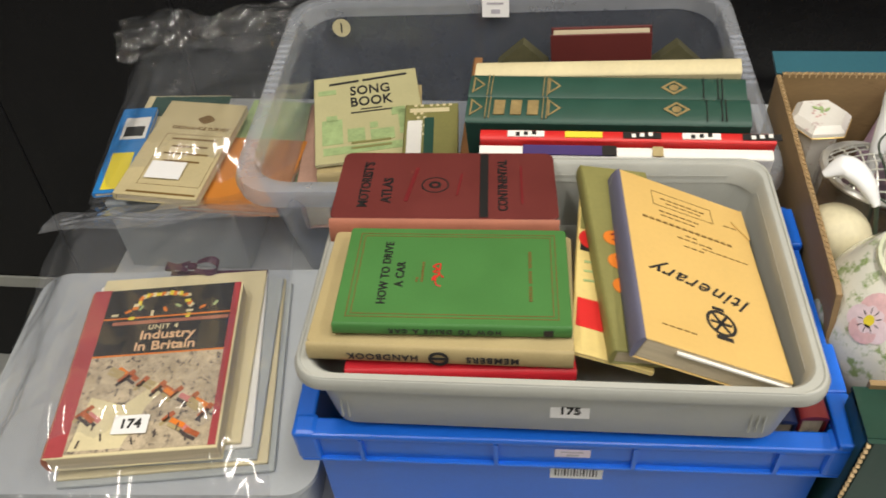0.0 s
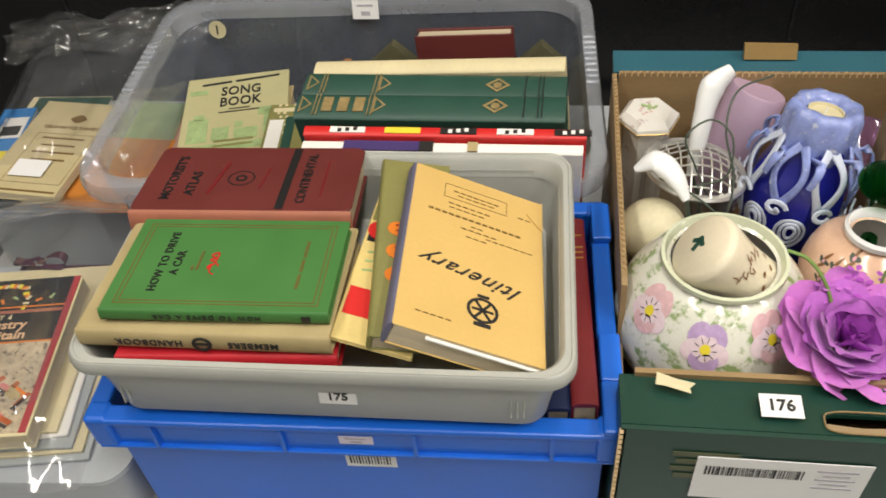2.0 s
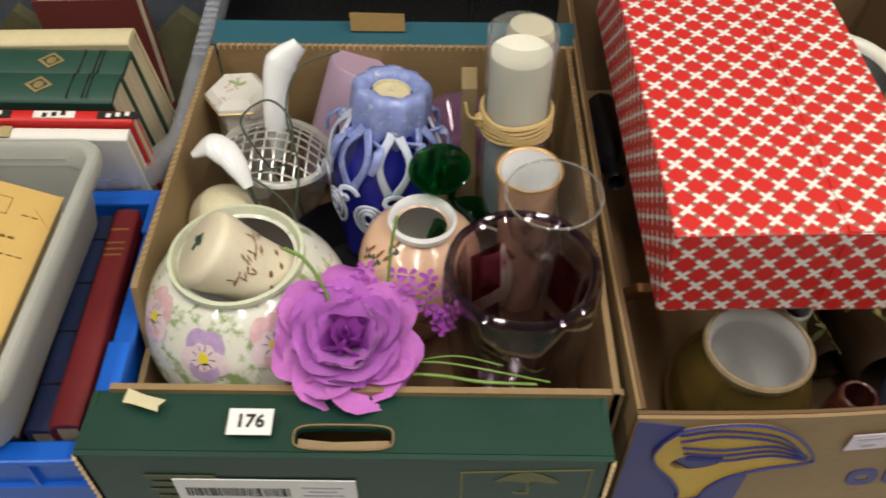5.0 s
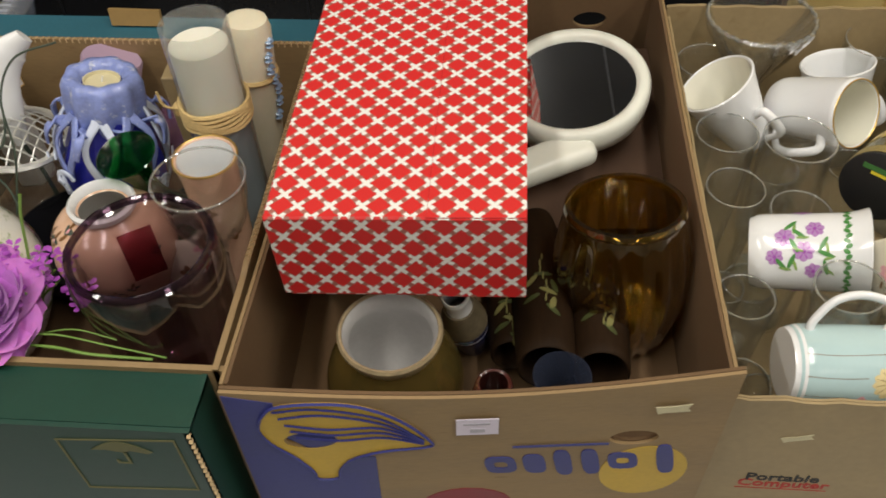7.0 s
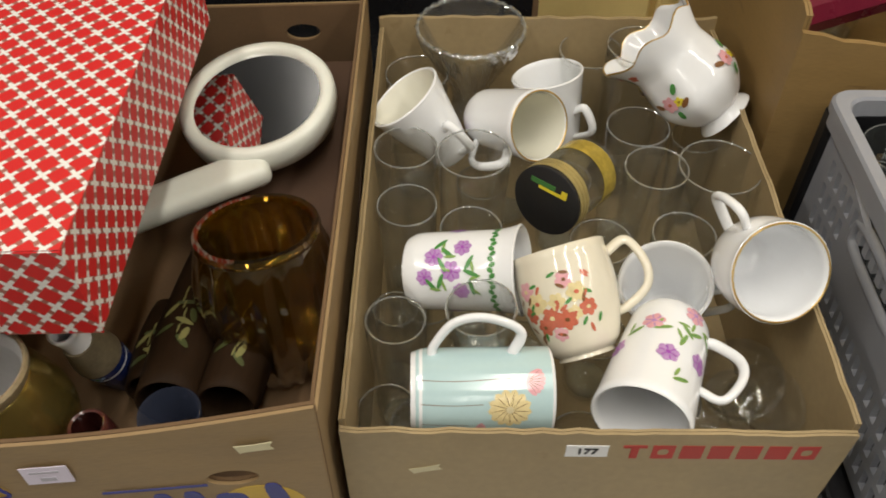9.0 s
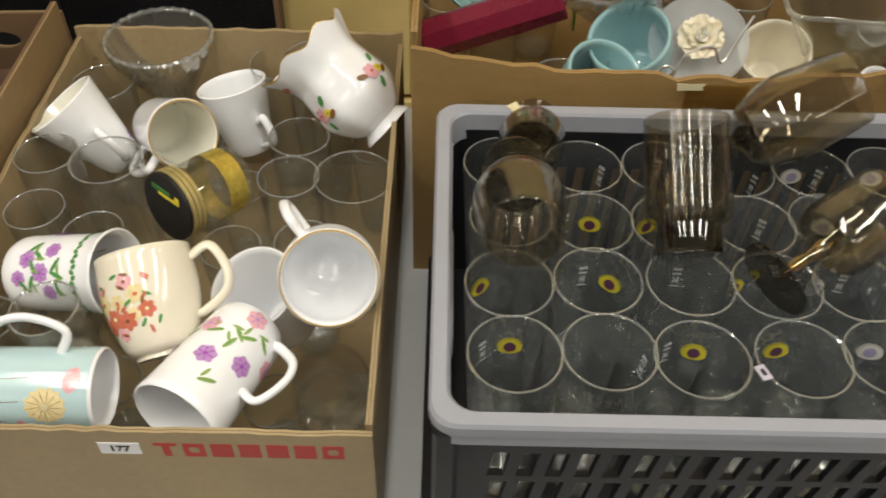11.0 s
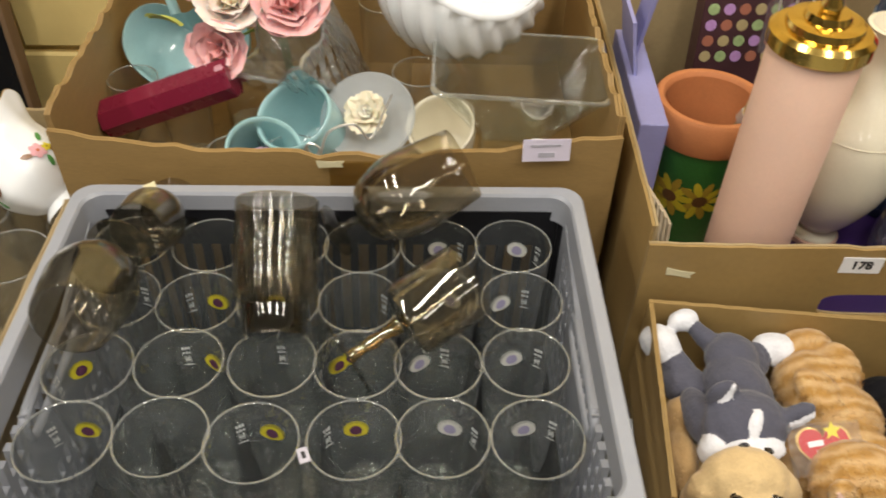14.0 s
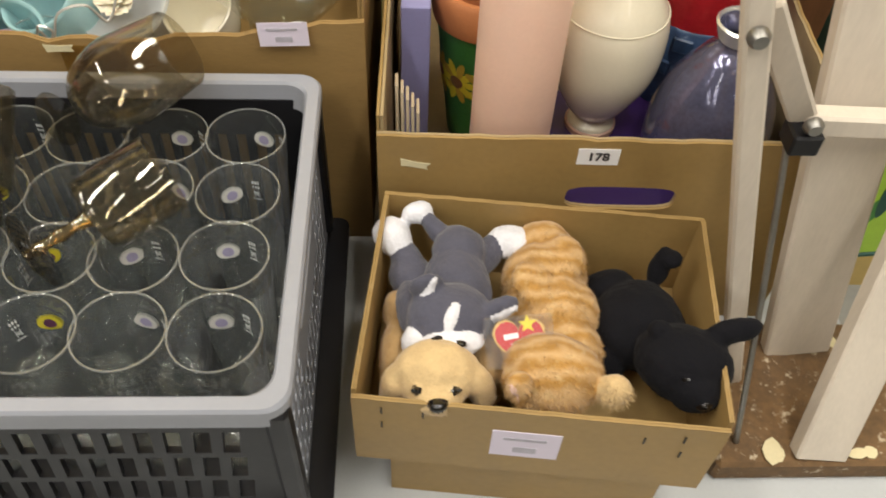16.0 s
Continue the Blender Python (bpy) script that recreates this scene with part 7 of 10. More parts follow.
# ---- banana box: gift box, mirror, vases ----
def gift_paper():
    m, t, p = nodes_of("red trellis gift paper")
    tc = t.nodes.new("ShaderNodeTexCoord")
    sep = t.nodes.new("ShaderNodeSeparateXYZ")
    t.links.new(tc.outputs["UV"], sep.inputs[0])
    cell = 0.0235
    nz = node(t, "ShaderNodeTexNoise", Scale=420.0, Detail=2.0)
    t.links.new(tc.outputs["Object"], nz.inputs["Vector"])
    wob = math_node(t, "MULTIPLY", math_node(t, "SUBTRACT", nz.outputs[0], 0.5), 0.10)
    u = math_node(t, "ADD", math_node(t, "DIVIDE", sep.outputs[0], cell), wob)
    v = math_node(t, "ADD", math_node(t, "DIVIDE", sep.outputs[1], cell), wob)
    p_ = math_node(t, "ABSOLUTE", math_node(t, "SUBTRACT", math_node(t, "FRACT", math_node(t, "ADD", u, 50.0)), 0.5))
    q_ = math_node(t, "ABSOLUTE", math_node(t, "SUBTRACT", math_node(t, "FRACT", math_node(t, "ADD", v, 50.0)), 0.5))
    s = math_node(t, "ADD", p_, q_)
    edge = math_node(t, "ABSOLUTE", math_node(t, "SUBTRACT", s, 0.5))          # 0 on the trellis, 0.5 in a diamond's heart
    diamond = math_node(t, "GREATER_THAN", edge, 0.122)
    along = math_node(t, "ABSOLUTE", math_node(t, "SUBTRACT", p_, q_))          # 0 half way between two crossings
    arm = math_node(t, "GREATER_THAN", along, 0.13)
    stroke = math_node(t, "MULTIPLY", arm, math_node(t, "LESS_THAN", edge, 0.100))
    base = mix_col(t, stroke, (0.36, 0.14, 0.11), (0.78, 0.77, 0.74))
    col = mix_col(t, diamond, base, (0.62, 0.024, 0.024))
    t.links.new(col, p.inputs["Base Color"])
    p.inputs["Roughness"].default_value = 0.45
    return m


M["gift"] = gift_paper()
gb_m = corner3((0.6938, 0.5275, 0.9945), (0.8792, 0.5285, 1.0017), (0.6918, 0.9288, 0.9948))
gx = thing("gift_box", gb_m, "lidded cardboard box covered in red and white trellis paper", "gift box")
part("body", box((0.093, 0.20, 0.043), (0.180, 0.394, 0.086), bevel=0.001), M["gift"], gx)
part("lid", box((0.093, 0.20, 0.0475), (0.187, 0.401, 0.085), bevel=0.0015), M["gift"], gx)
part("paper_seam", box((0.152, 0.20, 0.0904), (0.070, 0.4015, 0.0012), bevel=0.0004), M["gift"], gx, "overlapping paper seam")
part("front_seam", box((0.152, -0.0012, 0.0475), (0.070, 0.0012, 0.084)), M["gift"], gx)

hm = thing("hand_mirror", aim((0.931, 0.857, 0.950), (0.920, 0.841, 1.050), (1, 0.0, 0.0)), "cream plastic hand mirror with a round glass", "mirror")
M["ivory"] = mat("ivory plastic", (0.76, 0.78, 0.70), 0.3, var=0.04, bump=0.02)
def _ov(a, r, z):
    return (r * 1.18 * math.cos(a), r * 1.18 * math.sin(a), z)
part("frame", lathe([(0, -0.016), (0.058, -0.016), (0.066, -0.011), (0.0680, 0.002), (0.0680, 0.012), (0.0655, 0.0175), (0.060, 0.019), (0.056, 0.016), (0.055, 0.011), (0, 0.011)], 48, fn=_ov), M["ivory"], hm, smooth=True, angle=60)
mm_, t_, p_b = nodes_of("mirror glass")
p_b.inputs["Base Color"].default_value = (0.85, 0.86, 0.88, 1)
p_b.inputs["Metallic"].default_value, p_b.inputs["Roughness"].default_value = 1.0, 0.03
part("mirror_glass", lathe([(0, 0.0125), (0.0552, 0.0125), (0.0552, 0.0115), (0, 0.0115)], 48, fn=_ov), mm_, hm, "silvered mirror glass")
part("handle", box((0, 0, 0), (0.165, 0.040, 0.026), pose(-0.058, -0.106, 0.000, 0, 0, 23), 0.011, seg=4), M["ivory"], hm, smooth=True)


av = thing("amber_vase", aim((0.976, 0.618, 0.846), (0.966, 0.648, 0.988), (1, 0, 0)), "large fluted amber glass vase", "vase")
avp = smooth_prof([(0.030, 0), (0.040, 0.006), (0.056, 0.05), (0.0605, 0.09), (0.056, 0.125), (0.0515, 0.143)], 5)
def _fl(a, r, z):
    k = r + 0.0062 * (abs(math.cos(9 * a)) - 0.6) * min(1.0, max(0.0, (0.138 - z) / 0.03))
    return (k * math.cos(a), k * math.sin(a), z)
part("glass", lathe(wall_profile(avp, 0.005), 90, fn=_fl), M["g_amber"], av, smooth=True, angle=60)
# added disc; its clouded yellow paints the bright gleam at the vase's bottom
part("thick_base", lathe([(0, 0.004), (0.036, 0.006), (0.046, 0.028), (0.030, 0.022), (0, 0.016)], 54, fn=_fl), glass("yellow thick base", (0.92, 0.84, 0.45), 2.5, 0.06, 0.25, (0.62, 0.48, 0.03), ior=1.6), av, "thick base with a yellow gleam in its colour", smooth=True, angle=40)
part("rim", lathe([(0.0520, 0.140), (0.0535, 0.144), (0.0520, 0.148), (0.047, 0.148), (0.0462, 0.143)], 60, fn=_fl), M["g_amber"], av, smooth=True)

gv_ = thing("gold_vase", pose(0.775, 0.514, 0.846), "squat antique gold vase with a white lining", "vase")
gvp = smooth_prof([(0.030, 0), (0.042, 0.012), (0.0560, 0.048), (0.0565, 0.074), (0.048, 0.100), (0.0385, 0.117)], 6)
part("body", lathe(wall_profile(gvp, 0.004), 48), M["bronze"], gv_, smooth=True, angle=60)
part("rim", lathe([(0.0385, 0.116), (0.0418, 0.124), (0.0422, 0.128), (0.0405, 0.1305), (0.0385, 0.130), (0.0375, 0.122)], 44), mat("worn gilt rim", (0.44, 0.35, 0.21), 0.3, 0.4, var=0.3, scale=60), gv_, smooth=True)
part("lining", lathe([(0.0380, 0.1285), (0.0338, 0.1175), (0.0430, 0.100), (0.0512, 0.074), (0.0508, 0.048), (0.036, 0.016), (0, 0.013)], 44), mat("grey white lining", (0.58, 0.57, 0.56), 0.3, var=0.1, bump=0.02), gv_, smooth=True, angle=180)
sw = thing("bud_vase", aim((0.836, 0.598, 0.847), (0.823, 0.566, 0.956), (1, 0, 0)), "slim white and dark blue china bud vase", "vase")
swp = smooth_prof([(0.014, 0), (0.018, 0.03), (0.020, 0.06), (0.012, 0.09), (0.0125, 0.118)], 5)
part("body", lathe(wall_profile(swp, 0.0025), 28), M["china"], sw, smooth=True, angle=60)
part("glaze_band", lathe([(0.0146, 0.002), (0.0186, 0.03), (0.0206, 0.056), (0.0206, 0.058), (0.019, 0.058)], 28), mat("navy glaze", (0.012, 0.022, 0.10), 0.15, var=0.3, scale=60, bump=0), sw, "dark blue glazed lower half", smooth=True, angle=60)
# gilt dulled in colour for the shade behind the gold vase
part("gilt_shoulder", lathe([(0.019, 0.059), (0.0211, 0.059), (0.0202, 0.068), (0.0168, 0.080), (0.0138, 0.093), (0.0120, 0.093)], 28), mat("tarnished gilt", (0.16, 0.13, 0.08), 0.35, var=0.35, scale=80, bump=0.03), sw, "gilt shoulder with its shade in the colour", smooth=True, angle=60)
pa = paints("lat_blue", "lat_green")
for k in range(8):
    bloom(pa, rad(swp), k * 0.8, 0.03 + 0.012 * (k % 4), 0.006, "lat_blue", "lat_green", 4)
put_paint(pa, sw)
M["spray"] = mat("dull green paint", (0.06, 0.075, 0.02), 0.5, var=0.3, bump=0)
# brown wood taken near black: the gift box's shadow is in the colour
M["shaded_wood"] = mat("dark varnished wood", (0.021, 0.011, 0.005), 0.62, spec=0.1, var=0.35, scale=25, bump=0.08, second=(0.06, 0.035, 0.012), mark=0.2, stretch=(1, 1, 0.2))
for a, b, r_ in (((0.895, 0.74, 0.872), (0.902, 0.530, 0.912), 0.027), ((0.955, 0.70, 0.872), (0.948, 0.530, 0.908), 0.026), ((0.862, 0.66, 0.868), (0.873, 0.560, 0.885), 0.02)):
    w_ = thing("wooden_vase", aim(a, b, (1, 0, 0)), "dark turned wooden vase with painted sprays, lying down", "vase", "wooden vases")
    ln = (Vector(b) - Vector(a)).length
    wp = smooth_prof([(r_ * 0.6, 0), (r_ * 0.8, 0.02), (r_, ln * 0.6), (r_ * 0.95, ln)], 5)
    part("body", lathe(wall_profile(wp, 0.004), 28), M["shaded_wood"], w_, smooth=True, angle=60)
    pa = paints("spray", "bk_olive")
    for k in range(7):
        dab(pa[("spray", "bk_olive")[k % 2]], rad(wp), 1.57 + 0.45 * math.sin(k * 2.0), ln * 0.62 + 0.008 * k - 0.01, 0.009, 0.0030, k * 0.9, 0.0005)
        dab(pa["bk_olive"], rad(wp), 1.57 + 0.1 * math.sin(k), ln * 0.45 + 0.01 * k, 0.006, 0.0008, 1.5, 0.0006)
    put_paint(pa, w_)
bcup = thing("blue_tumbler", pose(0.913, 0.508, 0.846), "small blue glass tumbler", "glass")
part("glass", lathe(wall_profile([(0.016, 0), (0.018, 0.04), (0.024, 0.086)], 0.002), 32), glass("blue glass", (0.55, 0.62, 0.80), 1.0, 0.03, 0.12, (0.25, 0.3, 0.45)), bcup, smooth=True, angle=60)
pj = thing("brown_jar", pose(0.858, 0.492, 0.862), "small dark brown glazed jar", "jar")
part("body", lathe(wall_profile(smooth_prof([(0.014, 0), (0.020, 0.03), (0.018, 0.06), (0.0145, 0.078)], 4), 0.003), 28), mat("dark brown glaze", (0.07, 0.018, 0.014), 0.2, var=0.2, bump=0, coat=0.5), pj, smooth=True, angle=60)
wf = thing("wooden_board", aim((0.700, 0.66, 0.846), (0.706, 0.60, 0.935), (1, 0, 0)), "orange brown wooden slat leaning in the box", "wood")
part("slat", box((0, 0, 0.065), (0.024, 0.008, 0.13), bevel=0.001), mat("orange wood", (0.26, 0.11, 0.03), 0.45, var=0.25, scale=30, stretch=(4, 4, 0.5)), wf)
bd = thing("brown_folder", pose(0.955, 0.855, 0.8465, 8, 0, 3), "plain brown card folder lying under the mirror", "folder")
part("card", box((0, 0, 0.028), (0.15, 0.26, 0.055), bevel=0.003), mat("brown card folder", (0.085, 0.045, 0.025), 0.7, var=0.1), bd)
part("cover", box((0, 0, 0.0575), (0.152, 0.262, 0.002), pose(0, 0, 0, 0, 0.6, 0.5), 0.0006), bpy.data.materials["brown card folder"], bd)
part("fold", box((-0.0745, 0, 0.030), (0.003, 0.262, 0.058), bevel=0.001), bpy.data.materials["brown card folder"], bd)
dk = thing("dark_bottle", aim((0.715, 0.93, 0.87), (0.700, 0.74, 0.93), (1, 0, 0)), "dark patterned glass bottle beside the gift box", "bottle")
part("body", lathe(wall_profile(smooth_prof([(0.018, 0), (0.022, 0.05), (0.022, 0.13), (0.010, 0.17), (0.009, 0.2)], 5), 0.002), 24), M["black_pl"], dk, smooth=True, angle=60)

# ---- brown carton: cups, mugs and glasses ----
def mug(m, r0, r1, h, label, china="china", t=0.0032, bulge=0.0, flare=0.0, handle=True, ear=0.026, hz=(0.22, 0.80), gilt=False, name="mug", lining=None, foot=False):
    """A mug from its base along z, its handle towards x; returns it and the radius by height."""
    ob = thing(name, m, label, name)
    n = 14
    out = []
    for k in range(n + 1):
        u = k / n
        r = r0 + (r1 - r0) * u + bulge * math.sin(math.pi * min(1, u * 1.05)) + flare * max(0, u - 0.75) ** 2 * 16
        if u < 0.08:
            r *= 0.90 + 0.10 * u / 0.08
        out.append((r, h * u))
    part("body", lathe(wall_profile(out, t), 44), M[china], ob, smooth=True, angle=60)
    rf_ = rad(out)
    if lining:
        part("lining", lathe([(r - t - 0.0003, max(z, t * 2.2)) for r, z in reversed(out)] + [(0, t * 2.0)], 40), M[lining], ob, smooth=True, angle=180)
    if gilt:
        part("gilt_rim", tube([((out[-1][0] - t * 0.5) * math.cos(a), (out[-1][0] - t * 0.5) * math.sin(a), h + t * 0.3) for a in [2 * math.pi * j / 40 for j in range(40)]], 0.0009, 6, closed=True), M["gold"], ob)
    if foot:
        part("foot_ring", lathe([(r0 * 0.80, 0.002), (r0 * 0.84, -0.004), (r0 * 0.74, -0.004), (r0 * 0.72, 0.002)], 36), M[china], ob, smooth=True)
    if handle:
        z0, z1 = h * hz[0], h * hz[1]
        pts = [(rf_(z1) - 0.002, 0, z1), (rf_(z1) + ear * 0.62, 0, z1 + 0.006), (max(rf_(z1), rf_(z0)) + ear, 0, (z0 * 0.35 + z1 * 0.65)), (max(rf_(z1), rf_(z0)) + ear * 0.85, 0, (z0 * 0.75 + z1 * 0.25)), (rf_(z0) + ear * 0.25, 0, z0), (rf_(z0) - 0.002, 0, z0 - 0.002)]
        part("handle", tube(bend(pts, 6), 0.0048, 10, flat=0.75), M[china], ob, smooth=True, angle=80)
    return ob, rf_, h


def tumbler(m, r0, r1, h, label="clear glass tumbler", t=0.0016, mt="g_clear", stem=0.0, group="", name="tumbler"):
    ob = thing(name, m, label, "glass", group)
    out = [(r0, 0), (r0 * 1.02, 0.004)] + [(r0 + (r1 - r0) * u, h * u) for u in (0.25, 0.5, 0.75, 1.0)]
    bm = lathe([(0, 0)] + out + [(r1 - t * 0.5, h + t * 0.4), (r1 - t, h)] + [(r0 + (r1 - r0) * u - t, h * u) for u in (0.75, 0.5, 0.25)] + [(r0 - t * 1.5, 0.009), (0, 0.008)], 36)
    part("glass", bm, M[mt], ob, smooth=True, angle=60)
    part("rim", tube([((r1 - t * 0.5) * math.cos(a), (r1 - t * 0.5) * math.sin(a), h) for a in [2 * math.pi * j / 36 for j in range(36)]], 0.0009, 6, closed=True), M["g_rim" if mt in ("g_clear", "g_pub") else mt], ob, smooth=True)
    part("thick_base", lathe([(0, 0.0012), (r0 * 0.82, 0.0012), (r0 * 0.90, 0.004), (r0 * 0.86, 0.0075), (r0 * 0.5, 0.006), (0, 0.0068)], 28), M["g_base" if mt in ("g_clear", "g_pub") else mt], ob, smooth=True, angle=60)
    return ob


FL = TOP + 0.0085
# tumblers standing on the bottom
for gx_, gy_, rr_, zz_ in ((1.082, 0.793, 0.031, 0.953), (1.148, 0.777, 0.0355, 0.960), (1.085, 0.733, 0.0285, 0.934), (1.145, 0.712, 0.029, 0.925), (1.324, 0.776, 0.031, 0.944), (1.388, 0.785, 0.040, 0.938), (1.322, 0.862, 0.033, 0.925), (1.088, 0.945, 0.035, 0.93), (1.195, 0.90, 0.03, 0.88), (1.285, 0.985, 0.036, 0.935),
                          (1.333, 0.955, 0.037, 0.962), (1.270, 0.72, 0.030, 0.90), (1.345, 0.715, 0.030, 0.915), (1.105, 0.675, 0.026, 0.86), (1.075, 0.66, 0.021, 0.87), (1.20, 0.69, 0.03, 0.85), (1.265, 0.655, 0.03, 0.84), (1.325, 0.590, 0.03, 0.83), (1.17, 0.60, 0.03, 0.84), (1.10, 0.55, 0.025, 0.85), (1.24, 0.54, 0.03, 0.84), (1.40, 0.90, 0.028, 0.88), (1.16, 0.845, 0.028, 0.86), (1.25, 0.85, 0.03, 0.86)):
    tumbler(pose(gx_, gy_, FL), rr_ * 0.78, rr_, zz_ - FL, "clear glass tumbler standing among cups", group="tumblers among cups")
tumbler(pose(1.079, 0.612, FL), 0.020, 0.0275, 0.915 - FL, "thick clear shot glass", 0.004, group="tumblers among cups")
tumbler(aim((1.155, 0.592, 0.885), (1.150, 0.590, 0.965), (1, 0, 0)), 0.022, 0.029, 0.075, "clear glass in front of a mug", group="tumblers among cups")
tumbler(aim((1.086, 0.560, 0.80), (1.072, 0.545, 0.875), (1, 0, 0)), 0.020, 0.027, 0.075, "clear glass leaning in a corner", group="tumblers among cups")
for a, b, r_ in (((1.398, 0.615, 0.795), (1.380, 0.585, 0.870), 0.036), ((1.372, 0.572, 0.815), (1.388, 0.548, 0.892), 0.032)):
    wg = thing("wine_glass", aim(a, b, (1, 0, 0)), "small clear wine glass lying mouth up", "glass")
    wgp = smooth_prof([(r_ * 0.75, 0), (0.006, 0.004), (0.004, 0.02), (0.006, 0.035), (r_ * 0.85, 0.055), (r_, 0.085)], 5)
    part("glass", lathe(wall_profile(wgp, 0.0016), 36), M["g_clear"], wg, smooth=True, angle=60)
# cut glass bowl
cg = thing("cut_glass_bowl", pose(1.148, 0.990, FL + 0.085), "cut glass sundae bowl with a ribbed rim", "bowl")
cgp = smooth_prof([(0.022, 0), (0.020, 0.03), (0.034, 0.06), (0.056, 0.10), (0.062, 0.118)], 5)
def _cut(a, r, z):
    k = r * (1 + 0.06 * (abs(math.sin(10 * a + z * 40)) - 0.5))
    return (k * math.cos(a), k * math.sin(a), z)
part("glass", lathe(wall_profile(cgp, 0.005), 80, fn=_cut), M["g_cut"], cg, smooth=True, angle=25)
part("rim", tube([(0.0600 * math.cos(a), 0.0600 * math.sin(a), 0.1185 + 0.0012 * math.sin(30 * a)) for a in [2 * math.pi * j / 120 for j in range(120)]], 0.0024, 6, closed=True), M["g_rim"], cg, smooth=True)
part("foot", lathe([(0, -0.085), (0.03, -0.085), (0.03, -0.08), (0.010, -0.04), (0.010, 0.0), (0, 0)], 24), M["g_clear"], cg, smooth=True, angle=40)

# pale blue mug with poppies, on its side
pm, rf, h = mug(aim((1.095, 0.537, 0.921), (1.204, 0.540, 0.919), (0.0, 0.42, 0.9)), 0.0332, 0.0342, 0.109, "pale blue mug with a yellow poppy, lying on its side", "china", ear=0.030, hz=(0.17, 0.72))
M["sky_glaze"] = mat("pale blue glaze", (0.46, 0.62, 0.64), 0.15, var=0.03, bump=0, coat=0.4)
part("colour_band", lathe([(rf(0.004 + 0.0074 * j) + 0.0004, 0.004 + 0.0074 * j) for j in range(15)], 44), M["sky_glaze"], pm, smooth=True, angle=180)
pa = paints("lat_pink", "lat_yellow", "lat_brown", "bk_cream")
TH = 1.22
for dt, ln in ((-0.42, 19), (0.12, 13), (0.66, 10)):
    for j in range(ln):
        dab(pa["lat_brown"], rf, TH + dt + 0.03 * math.sin(j * 0.25), 0.010 + 0.0036 * j, 0.0022, 0.00032, 1.57, 0.0006, 5)


def fan(colour, th, z_, size, n, turn, spread_):
    """A flat crinkled flower seen from the side, with thin veins."""
    for k in range(n):
        a = turn + spread_ * (k / (n - 1) - 0.5)
        dab(pa[colour], rf, th + math.cos(a) * size * 0.5 / 0.0385, z_ + math.sin(a) * size * 0.5, size * 0.52, size * 0.26, a, 0.0005 + 0.00003 * k)
        dab(pa["lat_brown"], rf, th + math.cos(a) * size * 0.52 / 0.0385, z_ + math.sin(a) * size * 0.52, size * 0.44, 0.00022, a + 0.1, 0.0012, 5)


fan("lat_yellow", TH + 0.24, 0.075, 0.0165, 13, 0.0, 5.8)
dab(pa["bk_cream"], rf, TH + 0.24, 0.075, 0.003, 0.003, 0, 0.0014)
fan("lat_pink", TH - 0.42, 0.088, 0.0140, 7, 1.35, 1.7)
fan("lat_pink", TH + 0.78, 0.050, 0.0075, 5, 1.7, 1.5)
put_paint(pa, pm, "painted_poppy")

# white mug with tulips, mouth to the front
tm, rf, h = mug(aim((1.313, 0.607, 0.917), (1.271, 0.508, 0.927), (1, 0.38, 0.1)), 0.0331, 0.0392, 0.108, "white china mug painted with purple tulips", "china", ear=0.028, hz=(0.15, 0.62))
pa = paints("lat_mauve", "lat_green", "lat_pink", "petal_v2", "leaf_pale")
for th, z, c in ((1.25, 0.066, "lat_mauve"), (0.45, 0.056, "lat_mauve"), (1.75, 0.034, "lat_pink"), (0.85, 0.012, "lat_pink"), (2.5, 0.06, "lat_mauve"), (-0.9, 0.06, "lat_mauve"), (3.6, 0.05, "lat_pink"), (-0.25, 0.036, "lat_pink")):
    bloom(pa, rf, th, z, 0.0088, c, "petal_v2" if c == "lat_mauve" else "lat_mauve", 6, th * 2)
    for k in range(6):
        a = th * 2 + 0.5 + math.pi * k / 3
        dab(pa["petal_v2" if c == "lat_mauve" else "lat_mauve"], rf, th + math.cos(a) * 0.0056 / 0.036, z + math.sin(a) * 0.0056, 0.0036, 0.0006, a, 0.0008, 5)
for th, z, ro in ((0.72, 0.032, 0.6), (0.95, 0.034, -0.7), (1.5, 0.040, 0.4), (0.30, 0.026, -0.5), (0.85, 0.086, 0.5), (2.1, 0.045, 0.6), (1.0, 0.046, 1.3)):
    dab(pa["leaf_pale"], rf, th, z, 0.0080, 0.0021, ro, 0.0005, 9)
    dab(pa["lat_green"], rf, th, z, 0.0070, 0.0004, ro, 0.0008, 5)
    dab(pa["leaf_pale"], rf, th + 0.12, z - 0.005, 0.0055, 0.0015, ro + 0.8, 0.0005, 9)
put_paint(pa, tm, "painted_tulip")
# white mug with bellflowers and a leafy rim
bm1, rf, h = mug(aim((1.093, 0.671, 0.911), (1.189, 0.652, 0.935), (0.0, 0.5, -0.85)), 0.0345, 0.0365, 0.100, "white mug with purple bellflowers and a leafy band", "china", flare=0.004, ear=0.026)
pa = paints("lat_mauve", "petal_v2", "lat_green", "leaf_pale")
for k in range(24):
    for s in (-1, 1):
        dab(pa["lat_green"], rf, 2 * math.pi * (k + 0.25 * s) / 24, 0.0815 + 0.0008 * s, 0.0022, 0.0032, 0.6 * s, 0.0004, 7)
F0 = 3.35
